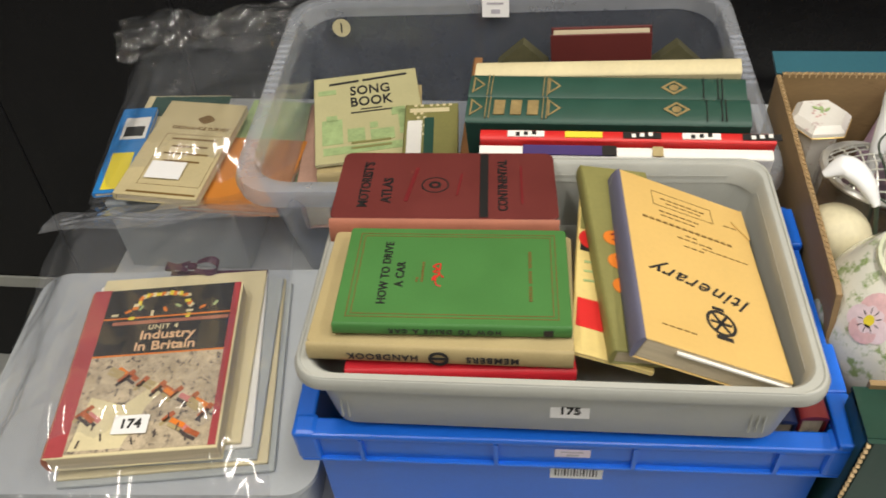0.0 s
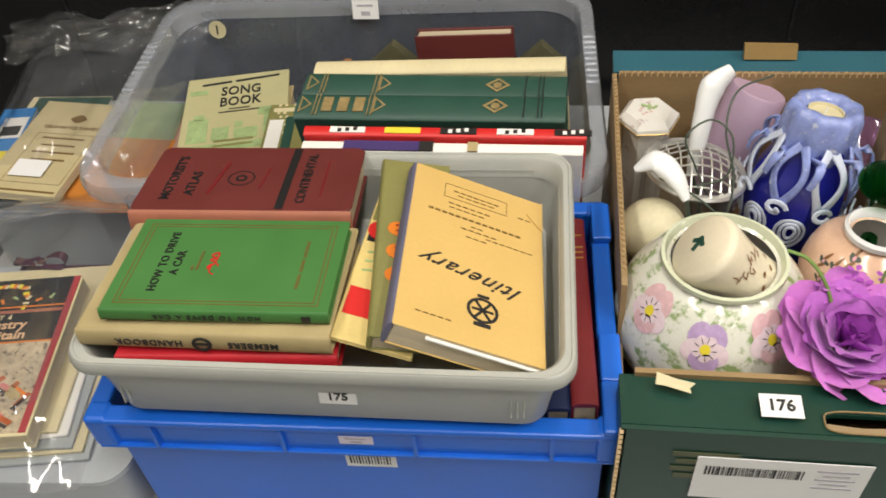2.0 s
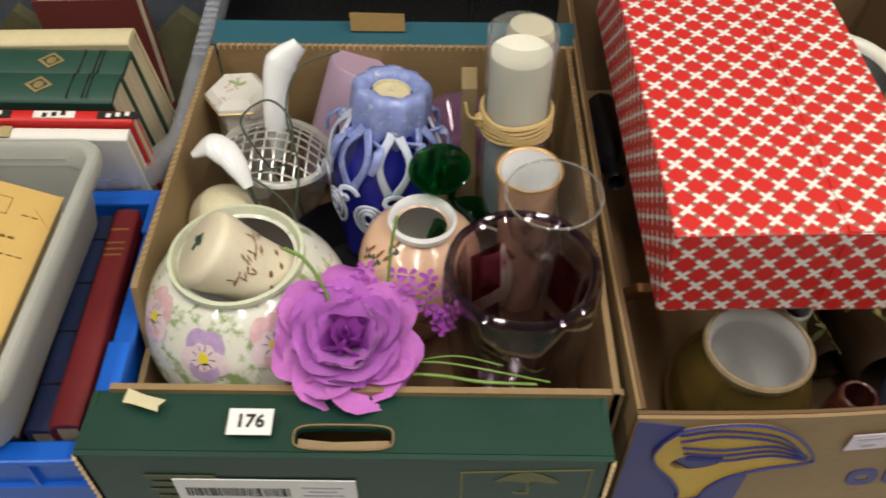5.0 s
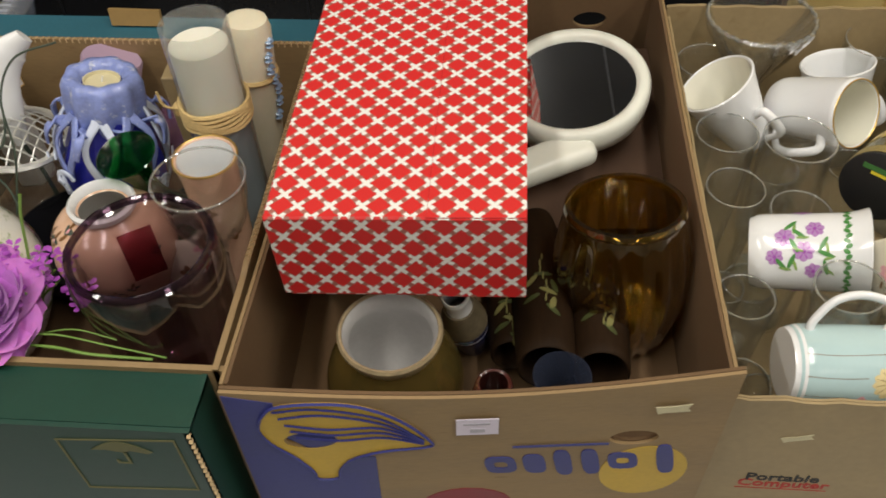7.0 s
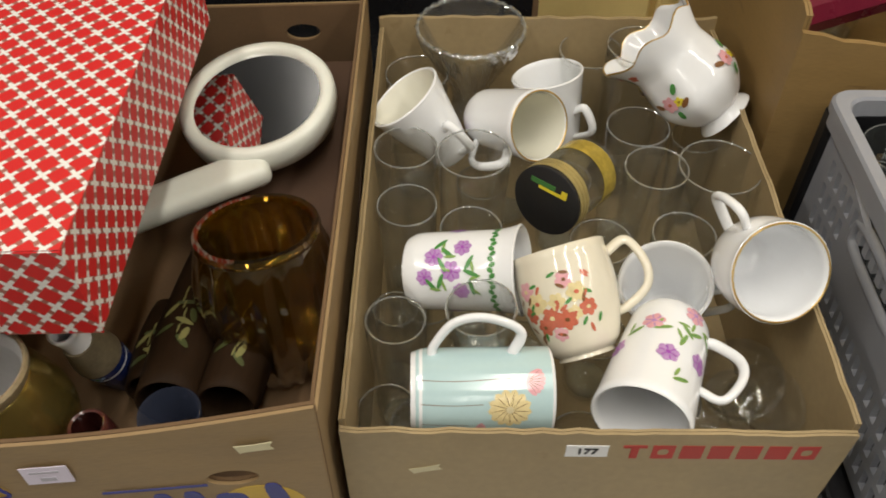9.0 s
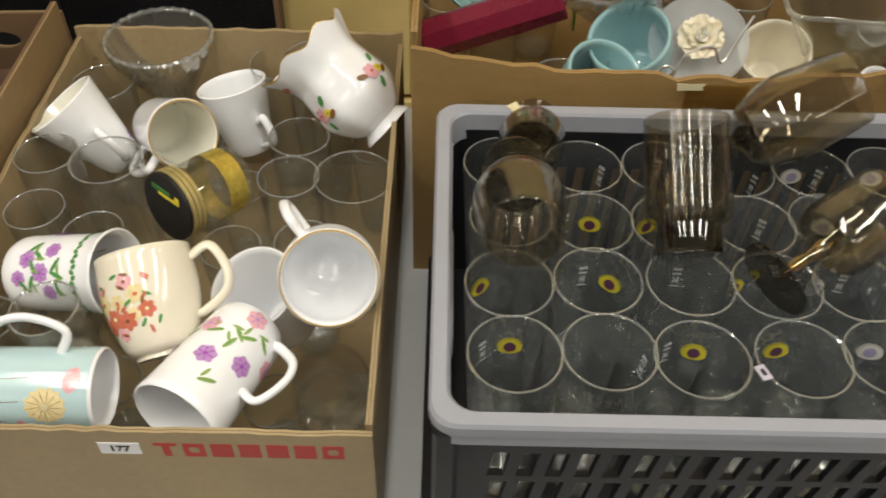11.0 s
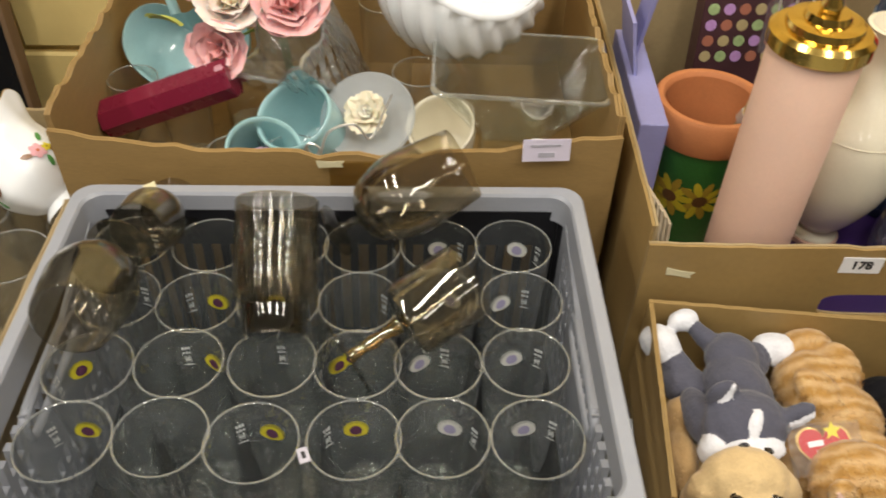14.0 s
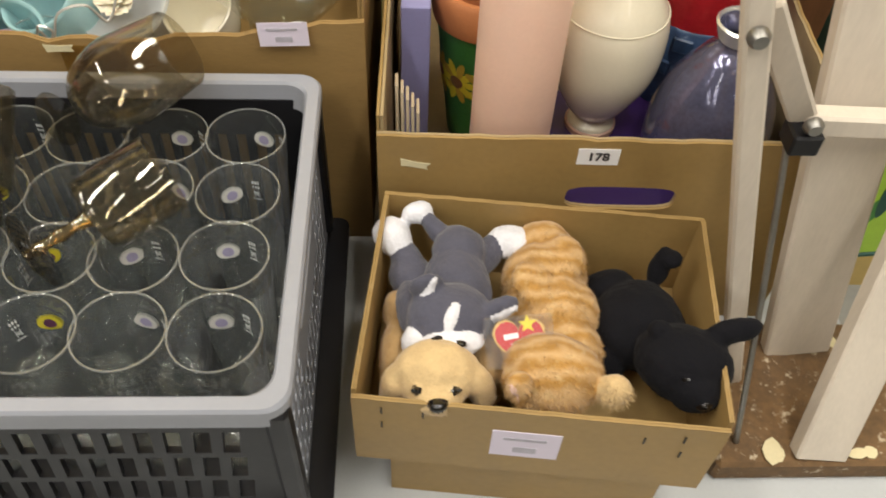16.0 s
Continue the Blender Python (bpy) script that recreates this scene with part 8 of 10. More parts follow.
for dt, z, s in ((0.0, 0.046, 0.0085), (-0.35, 0.030, 0.0080), (0.50, 0.054, 0.0070), (-0.6, 0.055, 0.0075), (0.15, 0.022, 0.0070), (1.6, 0.04, 0.009), (-1.5, 0.045, 0.009)):
    bloom(pa, rf, F0 + dt, z, s, "lat_mauve", "petal_v2", 7, dt * 3)
    for k in range(7):
        a = dt * 3 + 0.45 + 2 * math.pi * k / 7
        dab(pa["petal_v2"], rf, F0 + dt + math.cos(a) * s * 0.6 / 0.036, z + math.sin(a) * s * 0.6, s * 0.34, s * 0.07, a, 0.0008, 5)
for dt, z, ro in ((-0.15, 0.038, 0.5), (0.25, 0.036, -0.4), (-0.45, 0.042, 0.9), (0.4, 0.064, 0.2), (-0.7, 0.035, -0.8), (0.05, 0.064, 1.2), (0.35, 0.028, 0.7), (-0.2, 0.062, -0.5)):
    dab(pa["lat_green"], rf, F0 + dt, z, 0.0075, 0.0020, ro, 0.0009)
    dab(pa["leaf_pale"], rf, F0 + dt + 0.10, z + 0.003, 0.0055, 0.0014, ro + 0.7, 0.0009)
put_paint(pa, bm1, "painted_bellflower")
# cream cup with a bouquet
cm, rf, h = mug(aim((1.240, 0.586, 0.908), (1.214, 0.657, 0.962), (1, 0.25, 0.25)), 0.029, 0.041, 0.088, "cream mug with a painted bouquet, tipped over", "cream_china", bulge=0.006, ear=0.028, hz=(0.30, 0.85), foot=True)
pa = paints("lat_red", "lat_yellow", "lat_green", "lat_brown", "lat_pink")
rnd = random.Random(4)
F0 = -2.15
for dt, z, s, c, e in ((0.0, 0.034, 0.009, "lat_red", "lat_yellow"), (0.30, 0.030, 0.008, "lat_red", "lat_brown"), (-0.22, 0.048, 0.009, "bk", "lat_red"), (0.2, 0.046, 0.007, "lat_yellow", "lat_red"), (0.5, 0.034, 0.006, "lat_yellow", "lat_red"), (-0.25, 0.028, 0.007, "lat_red", "lat_brown"), (0.05, 0.020, 0.006, "lat_pink", "lat_red")):
    bloom(pa, rf, F0 + dt, z, s, c if c != "bk" else "lat_yellow", e, 6, dt * 5)
for dt, z, s, c, e in ((0.62, 0.050, 0.008, "lat_yellow", "lat_red"), (0.45, 0.062, 0.007, "lat_pink", "lat_brown"), (-0.42, 0.060, 0.008, "lat_pink", "lat_yellow"), (0.78, 0.036, 0.007, "lat_red", "lat_yellow"), (-0.5, 0.040, 0.007, "lat_red", "lat_brown")):
    bloom(pa, rf, F0 + dt, z, s, c, e, 6, dt * 5)
for k in range(26):
    dab(pa[("lat_green", "lat_brown", "lat_red")[k % 3]], rf, F0 + rnd.uniform(-0.75, 1.0), rnd.uniform(0.014, 0.074), 0.0042, 0.0015, rnd.random() * 3, 0.0007, 7)
put_paint(pa, cm, "painted_bouquet")
mug(aim((1.332, 0.666, 0.850), (1.311, 0.640, 0.932), (1, 0, -0.3)), 0.028, 0.0405, 0.09, "plain white china mug behind the others", "china", ear=0.02)
# gilt-rimmed teacup, mouth forward
tcup, rf, h = mug(aim((1.377, 0.669, 0.940), (1.386, 0.6055, 0.986), (-0.55, 0.45, 0.7)), 0.021, 0.0418, 0.078, "white teacup with a worn gilt rim, lying on its side", "china", bulge=0.008, ear=0.026, hz=(0.25, 0.78), gilt=True, name="teacup", foot=True)
# mugs at the back
bm2, rf, h = mug(aim((1.162, 0.890, 0.914), (1.213, 0.823, 0.956), (-0.45, -0.9, -0.3)), 0.030, 0.0364, 0.094, "white mug with pale blue flowers, lying on its side", "china", ear=0.024, lining="ivory_china", gilt=True)
pa = paints("lat_blue", "lat_green")
for dt, z in ((2.6, 0.03), (2.9, 0.05), (2.3, 0.045), (3.2, 0.035), (2.75, 0.06), (3.4, 0.055)):
    bloom(pa, rf, dt, z, 0.0055, "lat_blue", None, 5, dt)
    dab(pa["lat_green"], rf, dt + 0.14, z - 0.004, 0.006, 0.0017, dt, 0.0005)
put_paint(pa, bm2, "painted_flower")
mug(aim((1.250, 0.931, 0.850), (1.233, 0.949, 0.928), (0.9, -0.8, 0)), 0.026, 0.0403, 0.082, "plain white tapered mug standing at the back", "china", ear=0.02, hz=(0.12, 0.5))
tp, rf, h = mug(aim((1.130, 0.854, 0.892), (1.078, 0.861, 0.962), (0.7, -0.75, 0.3)), 0.021, 0.0414, 0.0876, "white tapered mug with a violet spray, tipped over", "china", ear=0.020, hz=(0.1, 0.5), lining="ivory_china")
pa = paints("lat_mauve", "lat_green")
for k in range(3):
    bloom(pa, rf, 1.2 + 0.3 * k, 0.02 + 0.012 * k, 0.006, "lat_mauve", "lat_green", 5, k)
put_paint(pa, tp, "painted_flower")
# milk jug with roses
jg = thing("milk_jug", aim((1.410, 0.884, 0.930), (1.334, 0.920, 0.990), (-0.5, -0.75, -0.5)), "white china jug with roses and a wavy gilt rim", "jug")
jp = smooth_prof([(0.022, 0), (0.034, 0.010), (0.047, 0.035), (0.044, 0.065), (0.043, 0.085), (0.053, 0.112)], 6)
def _jug(a, r, z):
    f = max(0.0, (z - 0.075) / 0.037)
    k = r * (1 + 0.035 * f * math.sin(7 * a + 0.6)) + 0.007 * f * f * max(0, math.cos(a)) ** 3
    k *= 1 + 0.020 * math.cos(8 * a)
    return (k * math.cos(a), k * math.sin(a), z + 0.0042 * f * math.cos(7 * a))
part("body", lathe(wall_profile(jp, 0.003), 64, fn=_jug), M["china"], jg, smooth=True, angle=60)
part("gilt_rim", tube([Vector(_jug(2 * math.pi * j / 80, 0.0520, 0.1125)) for j in range(80)], 0.0010, 5, closed=True), M["gold"], jg)
part("foot_ring", lathe([(0.022, 0.003), (0.030, -0.006), (0.031, -0.009), (0.024, -0.008), (0.018, 0.003)], 32), M["china"], jg, smooth=True)
pa = paints("lat_pink", "lat_red", "lat_green", "print_yellow", "lat_brown")
rf = lambda z: rad(jp)(z) * 1.026
for th, z in ((0.35, 0.050), (-1.0, 0.075), (2.0, 0.045)):
    bloom(pa, rf, th, z, 0.0085, "lat_pink", "lat_red", 6, 0)
    bloom(pa, rf, th + 0.22, z - 0.002, 0.005, "print_yellow", "lat_brown", 5, 0)
    for k, (dt, dz, ro) in enumerate(((0.32, -0.006, 0.5), (0.05, -0.016, 1.4), (-0.28, 0.002, 2.6), (0.3, 0.012, 0.9))):
        dab(pa["lat_green" if k % 2 else "lat_brown"], rf, th + dt, z + dz, 0.0062, 0.003, ro, 0.0009)
for th, z in ((0.15, 0.095), (-0.5, 0.098)):
    bloom(pa, lambda zz: rad(jp)(zz) * 1.04 + 0.001, th, z, 0.005, "lat_red", "lat_brown", 5, 0)
put_paint(pa, jg, "painted_rose")
# preserve jar with a black lid, on its side
pjr = thing("lidded_jar", aim((1.2655, 0.7966, 0.9255), (1.214, 0.732, 0.941), (0, 0, 1)), "clear jar with a yellow label and a black lid", "jar")
part("glass", lathe(wall_profile(smooth_prof([(0.026, 0), (0.032, 0.006), (0.033, 0.05), (0.030, 0.078)], 5), 0.002), 36), M["g_clear"], pjr, smooth=True, angle=60)
part("label", lathe([(0.0334, 0.012), (0.0338, 0.012), (0.0338, 0.034), (0.0334, 0.034)], 36), mat("gilt yellow foil", (0.55, 0.42, 0.08), 0.25, 0.5, var=0.35, scale=80), pjr, smooth=True, angle=40)
M["collar_gold"] = mat("pale gilt lid edge", (0.46, 0.37, 0.15), 0.35, 0.4, var=0.15, scale=60, bump=0.02)
for k in range(3):
    part("collar", lathe([(0.0340, 0.0645 + 0.0052 * k), (0.0352, 0.0650 + 0.0052 * k), (0.0352, 0.0685 + 0.0052 * k), (0.0340, 0.0690 + 0.0052 * k)], 40), M["collar_gold"], pjr, "pale gilt ridge of the lid", smooth=True, angle=40)
ld_ = part("lid", lathe([(0.0348, 0.080), (0.0348, 0.0835), (0.033, 0.0845), (0, 0.0845)], 40), M["print_black"], pjr, "flat black lid with a printed mark", smooth=True, angle=40)
part("green_mark", box((0.017, 0.006, 0.0849), (0.005, 0.026, 0.0006)), M["bk_green"], ld_)
part("yellow_mark", box((0.0125, -0.003, 0.0849), (0.003, 0.026, 0.0006)), M["print_yellow"], ld_)
part("yellow_mark", box((0.015, -0.017, 0.0849), (0.008, 0.006, 0.0006)), M["print_yellow"], ld_)
# ---- folding crate: rows of pub glasses with smoked glasses on top ----
M["badge_y"] = mat("yellow badge", (0.62, 0.55, 0.03), 0.4, var=0.05, bump=0)
M["badge_p"] = mat("dark purple badge", (0.10, 0.03, 0.08), 0.4, var=0.1, bump=0)
M["badge_w"] = mat("pale oval badge", (0.62, 0.62, 0.58), 0.4, var=0.05, bump=0)
M["badge_l"] = mat("lilac badge centre", (0.33, 0.30, 0.46), 0.4, var=0.1, bump=0)
M["etch"] = mat("white etched mark", (0.62, 0.64, 0.64), 0.6, var=0.05, bump=0)
M["g_pub"] = glass("pub glass", (0.980, 0.986, 0.988), 1.7, 0.03, 0.030, (0.80, 0.86, 0.90), edge=0.45)


def pint(m, kind, seed, rim=0.0365, h=0.190):
    ob = tumbler(m, 0.0275, rim, h, "clear straight pub glass with a printed badge", 0.0016, "g_pub", group="pub glasses in the crate", name="pub_glass")
    prof = [(0.0275, 0.0), (rim, h)]
    rf_ = rad(prof)
    rnd_ = random.Random(seed)
    th = math.pi / 2 + rnd_.uniform(-0.5, 0.5)
    z_ = h - 0.036
    pa_ = paints("badge_y", "badge_p", "badge_w", "badge_l", "etch")
    a_, b_ = ("badge_w", "badge_l") if kind == "w" else ("badge_y", "badge_p")
    if kind in ("w", "y"):
        dab(pa_[a_], rf_, th, z_, 0.0105, 0.0085, 0, 0.0003, 14)
        dab(pa_[b_], rf_, th, z_, 0.0055, 0.0058, 0, 0.0008, 12)
        dab(pa_[a_], rf_, th, z_, 0.0105, 0.0085, 0, -0.0020, 14)
        dab(pa_[b_], rf_, th, z_, 0.0055, 0.0058, 0, -0.0025, 12)
    t2 = th + (0.75 if kind == "y" else -0.7)
    for q in range(3):
        dab(pa_["etch"], rf_, t2 + 0.075 * (q - 1), z_ + 0.014, 0.0010, 0.0022, 0, -0.0022, 6)
        dab(pa_["etch"], rf_, t2 + 0.075 * (q - 1), z_ + 0.0085, 0.0009, 0.0016, 0, -0.0022, 6)
    for q in (-1, 1):
        dab(pa_["etch"], rf_, t2 + 0.055 * q, z_ + 0.0005, 0.0005, 0.0050, 0, -0.0022, 6)
        dab(pa_["etch"], rf_, t2 + 0.016 * q, z_ + 0.0005, 0.0004, 0.0030, 0, -0.0022, 6)
    dab(pa_["etch"], rf_, t2, z_ - 0.0062, 0.0052, 0.0006, 0.08, -0.0022, 8)
    put_paint(pa_, ob, "printed_badge")
    return ob


KF = kb + 0.0085
cols = (1.534, 1.606, 1.677, 1.748, 1.818, 1.890)
rows_y = (0.748, 0.676, 0.604, 0.532)
rnd = random.Random(21)
for j, yy in enumerate(rows_y):
    for i, xx in enumerate(cols):
        kind = "w" if i >= 4 else ("y" if (i + j) % 3 != 1 else "n")
        if j == 0 and i < 4:
            kind = "n"
        pint(pose(xx + rnd.uniform(-0.003, 0.003), yy + rnd.uniform(-0.003, 0.003), KF, 0, 0, rnd.uniform(-25, 25)), kind, i + 10 * j)
bt = thing("printed_ticket", pose(1.715, 0.515, 0.9955, 0, 0, 20), "small white printed ticket on the glasses", "label")
part("paper", box((0, 0, 0), (0.008, 0.013, 0.0006)), M["grey_ink"], bt)
part("writing", box((0, 0, 0.0005), (0.003, 0.006, 0.0004)), M["ink"], bt)

tg = thing("smoked_tumbler", aim((1.680, 0.626, 1.003), (1.679, 0.716, 1.068), (1, 0, 0)), "tall smoked glass tumbler on a stepped base", "glass")
part("glass", lathe([(0, 0), (0.026, 0), (0.027, 0.003), (0.027, 0.024), (0.0345, 0.029), (0.0355, 0.034), (0.0355, 0.112), (0.034, 0.1135), (0.0335, 0.112), (0.0335, 0.036), (0.024, 0.026), (0, 0.024)], 44), M["g_smoke"], tg, smooth=True, angle=40)
part("base", lathe([(0, -0.001), (0.0265, -0.001), (0.0275, 0.003), (0.0275, 0.023), (0.0, 0.023)], 44), M["g_smoke_dark"], tg, smooth=True, angle=40)


def snifter(m, r, h, label, rim=0.8):
    ob = thing("smoked_goblet", m, label, "glass")
    sp_ = smooth_prof([(0.004, 0), (r * 0.7, h * 0.12), (r, h * 0.42), (r * 0.96, h * 0.7), (r * rim, h)], 6)
    part("bowl", lathe(wall_profile(sp_, 0.0016), 44), M["g_smoke_pale"], ob, smooth=True, angle=60)
    part("thick_bottom", lathe([(0, 0.001), (r * 0.45, h * 0.07), (r * 0.70, h * 0.15), (r * 0.60, h * 0.17), (0, h * 0.10)], 32), M["g_smoke_dark"], ob, "dark thick bottom", smooth=True, angle=50)
    part("stem", lathe([(0.004, 0.002), (0.0035, -0.012), (0.006, -0.018), (0.026, -0.022), (0.026, -0.024), (0, -0.024)], 28), M["g_smoke"], ob, smooth=True, angle=50)
    return ob


snifter(aim((1.742, 0.757, 1.014), (1.832, 0.772, 1.064), (0, 0, 1)), 0.040, 0.112, "smoked brandy goblet lying across the crate rim", 0.86)
snifter(aim((1.538, 0.681, 1.034), (1.538, 0.593, 1.055), (1, 0, 0)), 0.037, 0.088, "smoked goblet lying on the pub glasses", 0.85)
snifter(aim((1.560, 0.775, 1.008), (1.552, 0.715, 1.035), (1, 0, 0)), 0.030, 0.062, "small smoked goblet lying on the pub glasses", 0.85)
sg = thing("smoked_goblet", aim((1.742, 0.600, 1.003), (1.853, 0.664, 1.040), (0, 0, 1)), "smoked stemmed goblet lying on its side", "glass")
part("bowl", lathe(wall_profile([(0.010, 0.052), (0.031, 0.055), (0.0335, 0.062), (0.0335, 0.118)], 0.0018), 44), M["g_smoke_pale"], sg, smooth=True, angle=50)
part("stem", lathe([(0, 0.004), (0.006, 0.005), (0.0045, 0.015), (0.0065, 0.024), (0.0045, 0.034), (0.008, 0.050), (0, 0.053)], 20), M["g_amber"], sg, smooth=True)
part("foot", lathe([(0, -0.001), (0.033, 0.0), (0.0335, 0.0015), (0.015, 0.004), (0, 0.005)], 40), M["g_smoke_dark"], sg, smooth=True, angle=50)

# ---- torn carton: silk roses, bowls, candle ----
M["aqua"] = mat("aqua glaze", (0.33, 0.53, 0.55), 0.18, var=0.06, scale=14, bump=0, coat=0.4)
FB = TOP + 0.1605
ht = thing("heart_bowl", pose(1.528, 1.078, 1.010, 54, 0, 6), "aqua heart-shaped pottery bowl with a loop handle", "bowl")
def _heart(a, r, z):
    k = 1 + 0.28 * math.cos(2 * a) * 0.6 - 0.34 * max(0, math.cos(a - math.pi / 2)) ** 6 + 0.22 * max(0, math.cos(a + math.pi / 2)) ** 4
    return (r * k * math.cos(a), r * k * math.sin(a), z)
part("bowl", lathe([(0, 0), (0.032, 0), (0.050, 0.018), (0.062, 0.046), (0.0605, 0.0485), (0.058, 0.046), (0.046, 0.021), (0.030, 0.006), (0, 0.006)], 64, fn=_heart), M["aqua"], ht, smooth=True, angle=60)
part("handle", tube(bend([(-0.01, 0.030, 0.046), (-0.016, 0.066, 0.055), (0.006, 0.088, 0.058), (0.026, 0.070, 0.056), (0.016, 0.036, 0.048)], 7), 0.006, 10), M["aqua"], ht, smooth=True)
bc2 = thing("pillar_candle", aim((1.453, 0.950, 0.990), (1.600, 0.956, 1.043), (0, 0, 1)), "burgundy eight-sided pillar candle lying down", "candle")
part("wax", lathe([(0, 0), (0.0215, 0), (0.023, 0.002), (0.023, 0.154), (0.0215, 0.156), (0, 0.155)], 8), M["wax_burg"], bc2)
part("chip", box((0.017, 0.008, 0.149), (0.008, 0.010, 0.013), bevel=0.003), mat("pink wax scrape", (0.45, 0.2, 0.24), 0.5), bc2, "scraped pink corner")
for (x, y, z, rx, ry, r_, ms, lb, sd) in ((1.602, 1.006, 1.103, 44, 4, 0.031, ("petal_c", "petal_w", "petal_w"), "blush silk rose in full bloom", 3), (1.572, 1.022, 1.118, 35, -35, 0.020, ("petal_p",), "small pink silk rosebud", 7), (1.662, 1.010, 1.098, 46, 10, 0.036, ("petal_p", "petal_p2", "petal_p2"), "full pink silk rose", 11), (1.590, 0.984, 1.066, 70, -10, 0.026, ("petal_p", "petal_p2"), "hanging pink silk rose", 13), (1.676, 1.062, 1.160, 30, 12, 0.027, ("petal_p", "petal_p2"), "pink silk rose at the back", 15), (1.600, 1.050, 1.148, 30, -8, 0.027, ("petal_p2", "petal_w"), "pale pink silk rose at the back", 19)):
    rz_ob = rose("silk_rose", pose(x - 0.003, y, z - 0.003, rx, ry, 0), r_ * 1.3, ms, lb, sd, 4, 40, 0.03, 0, 1.5)
    loc = rz_ob.matrix_basis.inverted()
    part("calyx", lathe([(0, -0.006), (r_ * 0.22, -0.003), (r_ * 0.30, r_ * 0.10), (r_ * 0.1, r_ * 0.12), (0, 0.0)], 10), M["leaf"], rz_ob, smooth=True)
    part("stem", tube(bend([Vector((0, 0, -0.004)), Vector((0, 0, -0.022)), loc @ Vector((1.632, 1.085, 1.03)), loc @ Vector((1.64, 1.10, FB + 0.004))], 5), 0.0016, 6), M["leaf"], rz_ob, smooth=True)
lf_ = thing("silk_leaf", pose(1.620, 1.045, 1.135, 40, 0, 25), "dark green silk leaf between roses", "leaf")
part("blade", blade(0.060, 0.042, 5), M["bk_dgreen"], lf_, smooth=True)
lf2 = thing("silk_leaf", pose(1.545, 0.985, 1.085, 30, 0, 160), "yellow green silk leaf by a rose", "leaf")
part("blade", blade(0.04, 0.02, 6), mat("yellow leaf", (0.35, 0.38, 0.08), 0.5), lf2, smooth=True)
# crystal vase on its side, glasses, dish with a wax rose
cvz = thing("crystal_vase", aim((1.722, 1.030, 0.966), (1.652, 0.985, 1.072), (0.3, 0.9, 0.3)), "heavy square cut crystal vase leaning over", "vase")
def _star(a, r, z):
    f = min(1.0, max(0.0, z / 0.06))
    k = r * ((1 - f) + f * 1.15 / max(abs(math.cos(a)), abs(math.sin(a))) * 0.82)
    k *= 1 + 0.055 * (int(round(a * 24 / math.pi)) % 2) * (1 if int(round(z * 58.8)) % 2 else -0.6)
    return (k * math.cos(a), k * math.sin(a), z - 0.010 * f * f * math.cos(4 * a))
part("glass", lathe(wall_profile([(0.028, 0), (0.034, 0.015), (0.036, 0.032), (0.039, 0.049), (0.042, 0.066), (0.044, 0.083), (0.047, 0.100), (0.050, 0.117), (0.053, 0.134)], 0.006), 48, fn=_star), M["g_crystal"], cvz)
part("rim", tube([Vector(_star(2 * math.pi * j / 48, 0.0505, 0.1345)) for j in range(48)], 0.0022, 6, closed=True), M["g_rim"], cvz, smooth=True)
for gx_, gy_, r_, z_ in ((1.478, 0.990, 0.028, 1.018), (1.532, 0.985, 0.030, 1.010), (1.60, 0.90, 0.03, 0.985), (1.665, 0.885, 0.032, 0.995), (1.585, 1.06, 0.03, 1.0), (1.76, 1.10, 0.034, 1.06), (1.80, 0.99, 0.032, 1.03)):
    tumbler(pose(gx_, gy_, FB), r_ * 0.8, r_, z_ - FB, "clear glass tumbler low in the torn carton", group="tumblers in the torn carton")
pc = thing("purple_candle", pose(1.636, 0.872, FB), "small lilac candle with a yellow flower", "candle")
part("wax", lathe([(0, 0), (0.022, 0), (0.022, 0.085), (0, 0.085)], 20), M["wax_lilac"], pc, smooth=True, angle=50)
part("yellow_flower", lathe([(0, 0.085), (0.012, 0.087), (0.0, 0.092)], 6), M["print_yellow"], pc)
ac, rf, h = mug(aim((1.690, 0.945, 0.955), (1.660, 0.905, 1.040), (-0.3, -0.8, -0.5)), 0.030, 0.043, 0.080, "aqua pottery bowl-shaped cup tipped forward", "aqua", bulge=0.006, handle=False, name="cup", t=0.004)
ac2, rf, h = mug(aim((1.625, 0.900, 0.945), (1.642, 0.868, 1.018), (1, 0, 0)), 0.030, 0.040, 0.070, "aqua pottery cup lying at the front", "aqua", bulge=0.004, ear=0.024, name="cup", t=0.004)
fd = thing("frosted_dish", aim((1.748, 0.945, 0.985), (1.737, 0.900, 1.050), (1, 0, 0)), "frosted glass candle dish", "dish")
part("glass", lathe([(0, 0.012), (0.02, 0.014), (0.046, 0.028), (0.052, 0.034), (0.050, 0.036), (0.044, 0.031), (0.02, 0.019), (0, 0.017)], 40), M["g_frost"], fd, smooth=True, angle=60)
part("foot", lathe([(0, -0.04), (0.025, -0.04), (0.008, -0.03), (0.008, 0.012), (0, 0.012)], 20), M["g_frost"], fd, smooth=True)
rose("wax_rose", aim((1.744, 0.922, 1.018), (1.738, 0.900, 1.046), (1, 0, 0)), 0.021, ("wax_white", "wax"), "cream wax rose candle in a dish", 23, 4, 15, 0.02)
bb, rf, h = mug(aim((1.832, 0.945, 0.955), (1.818, 0.902, 1.030), (1, 0, 0)), 0.022, 0.037, 0.066, "beige china bowl with a brown rim", "cream_china", handle=False, name="bowl", bulge=0.005)
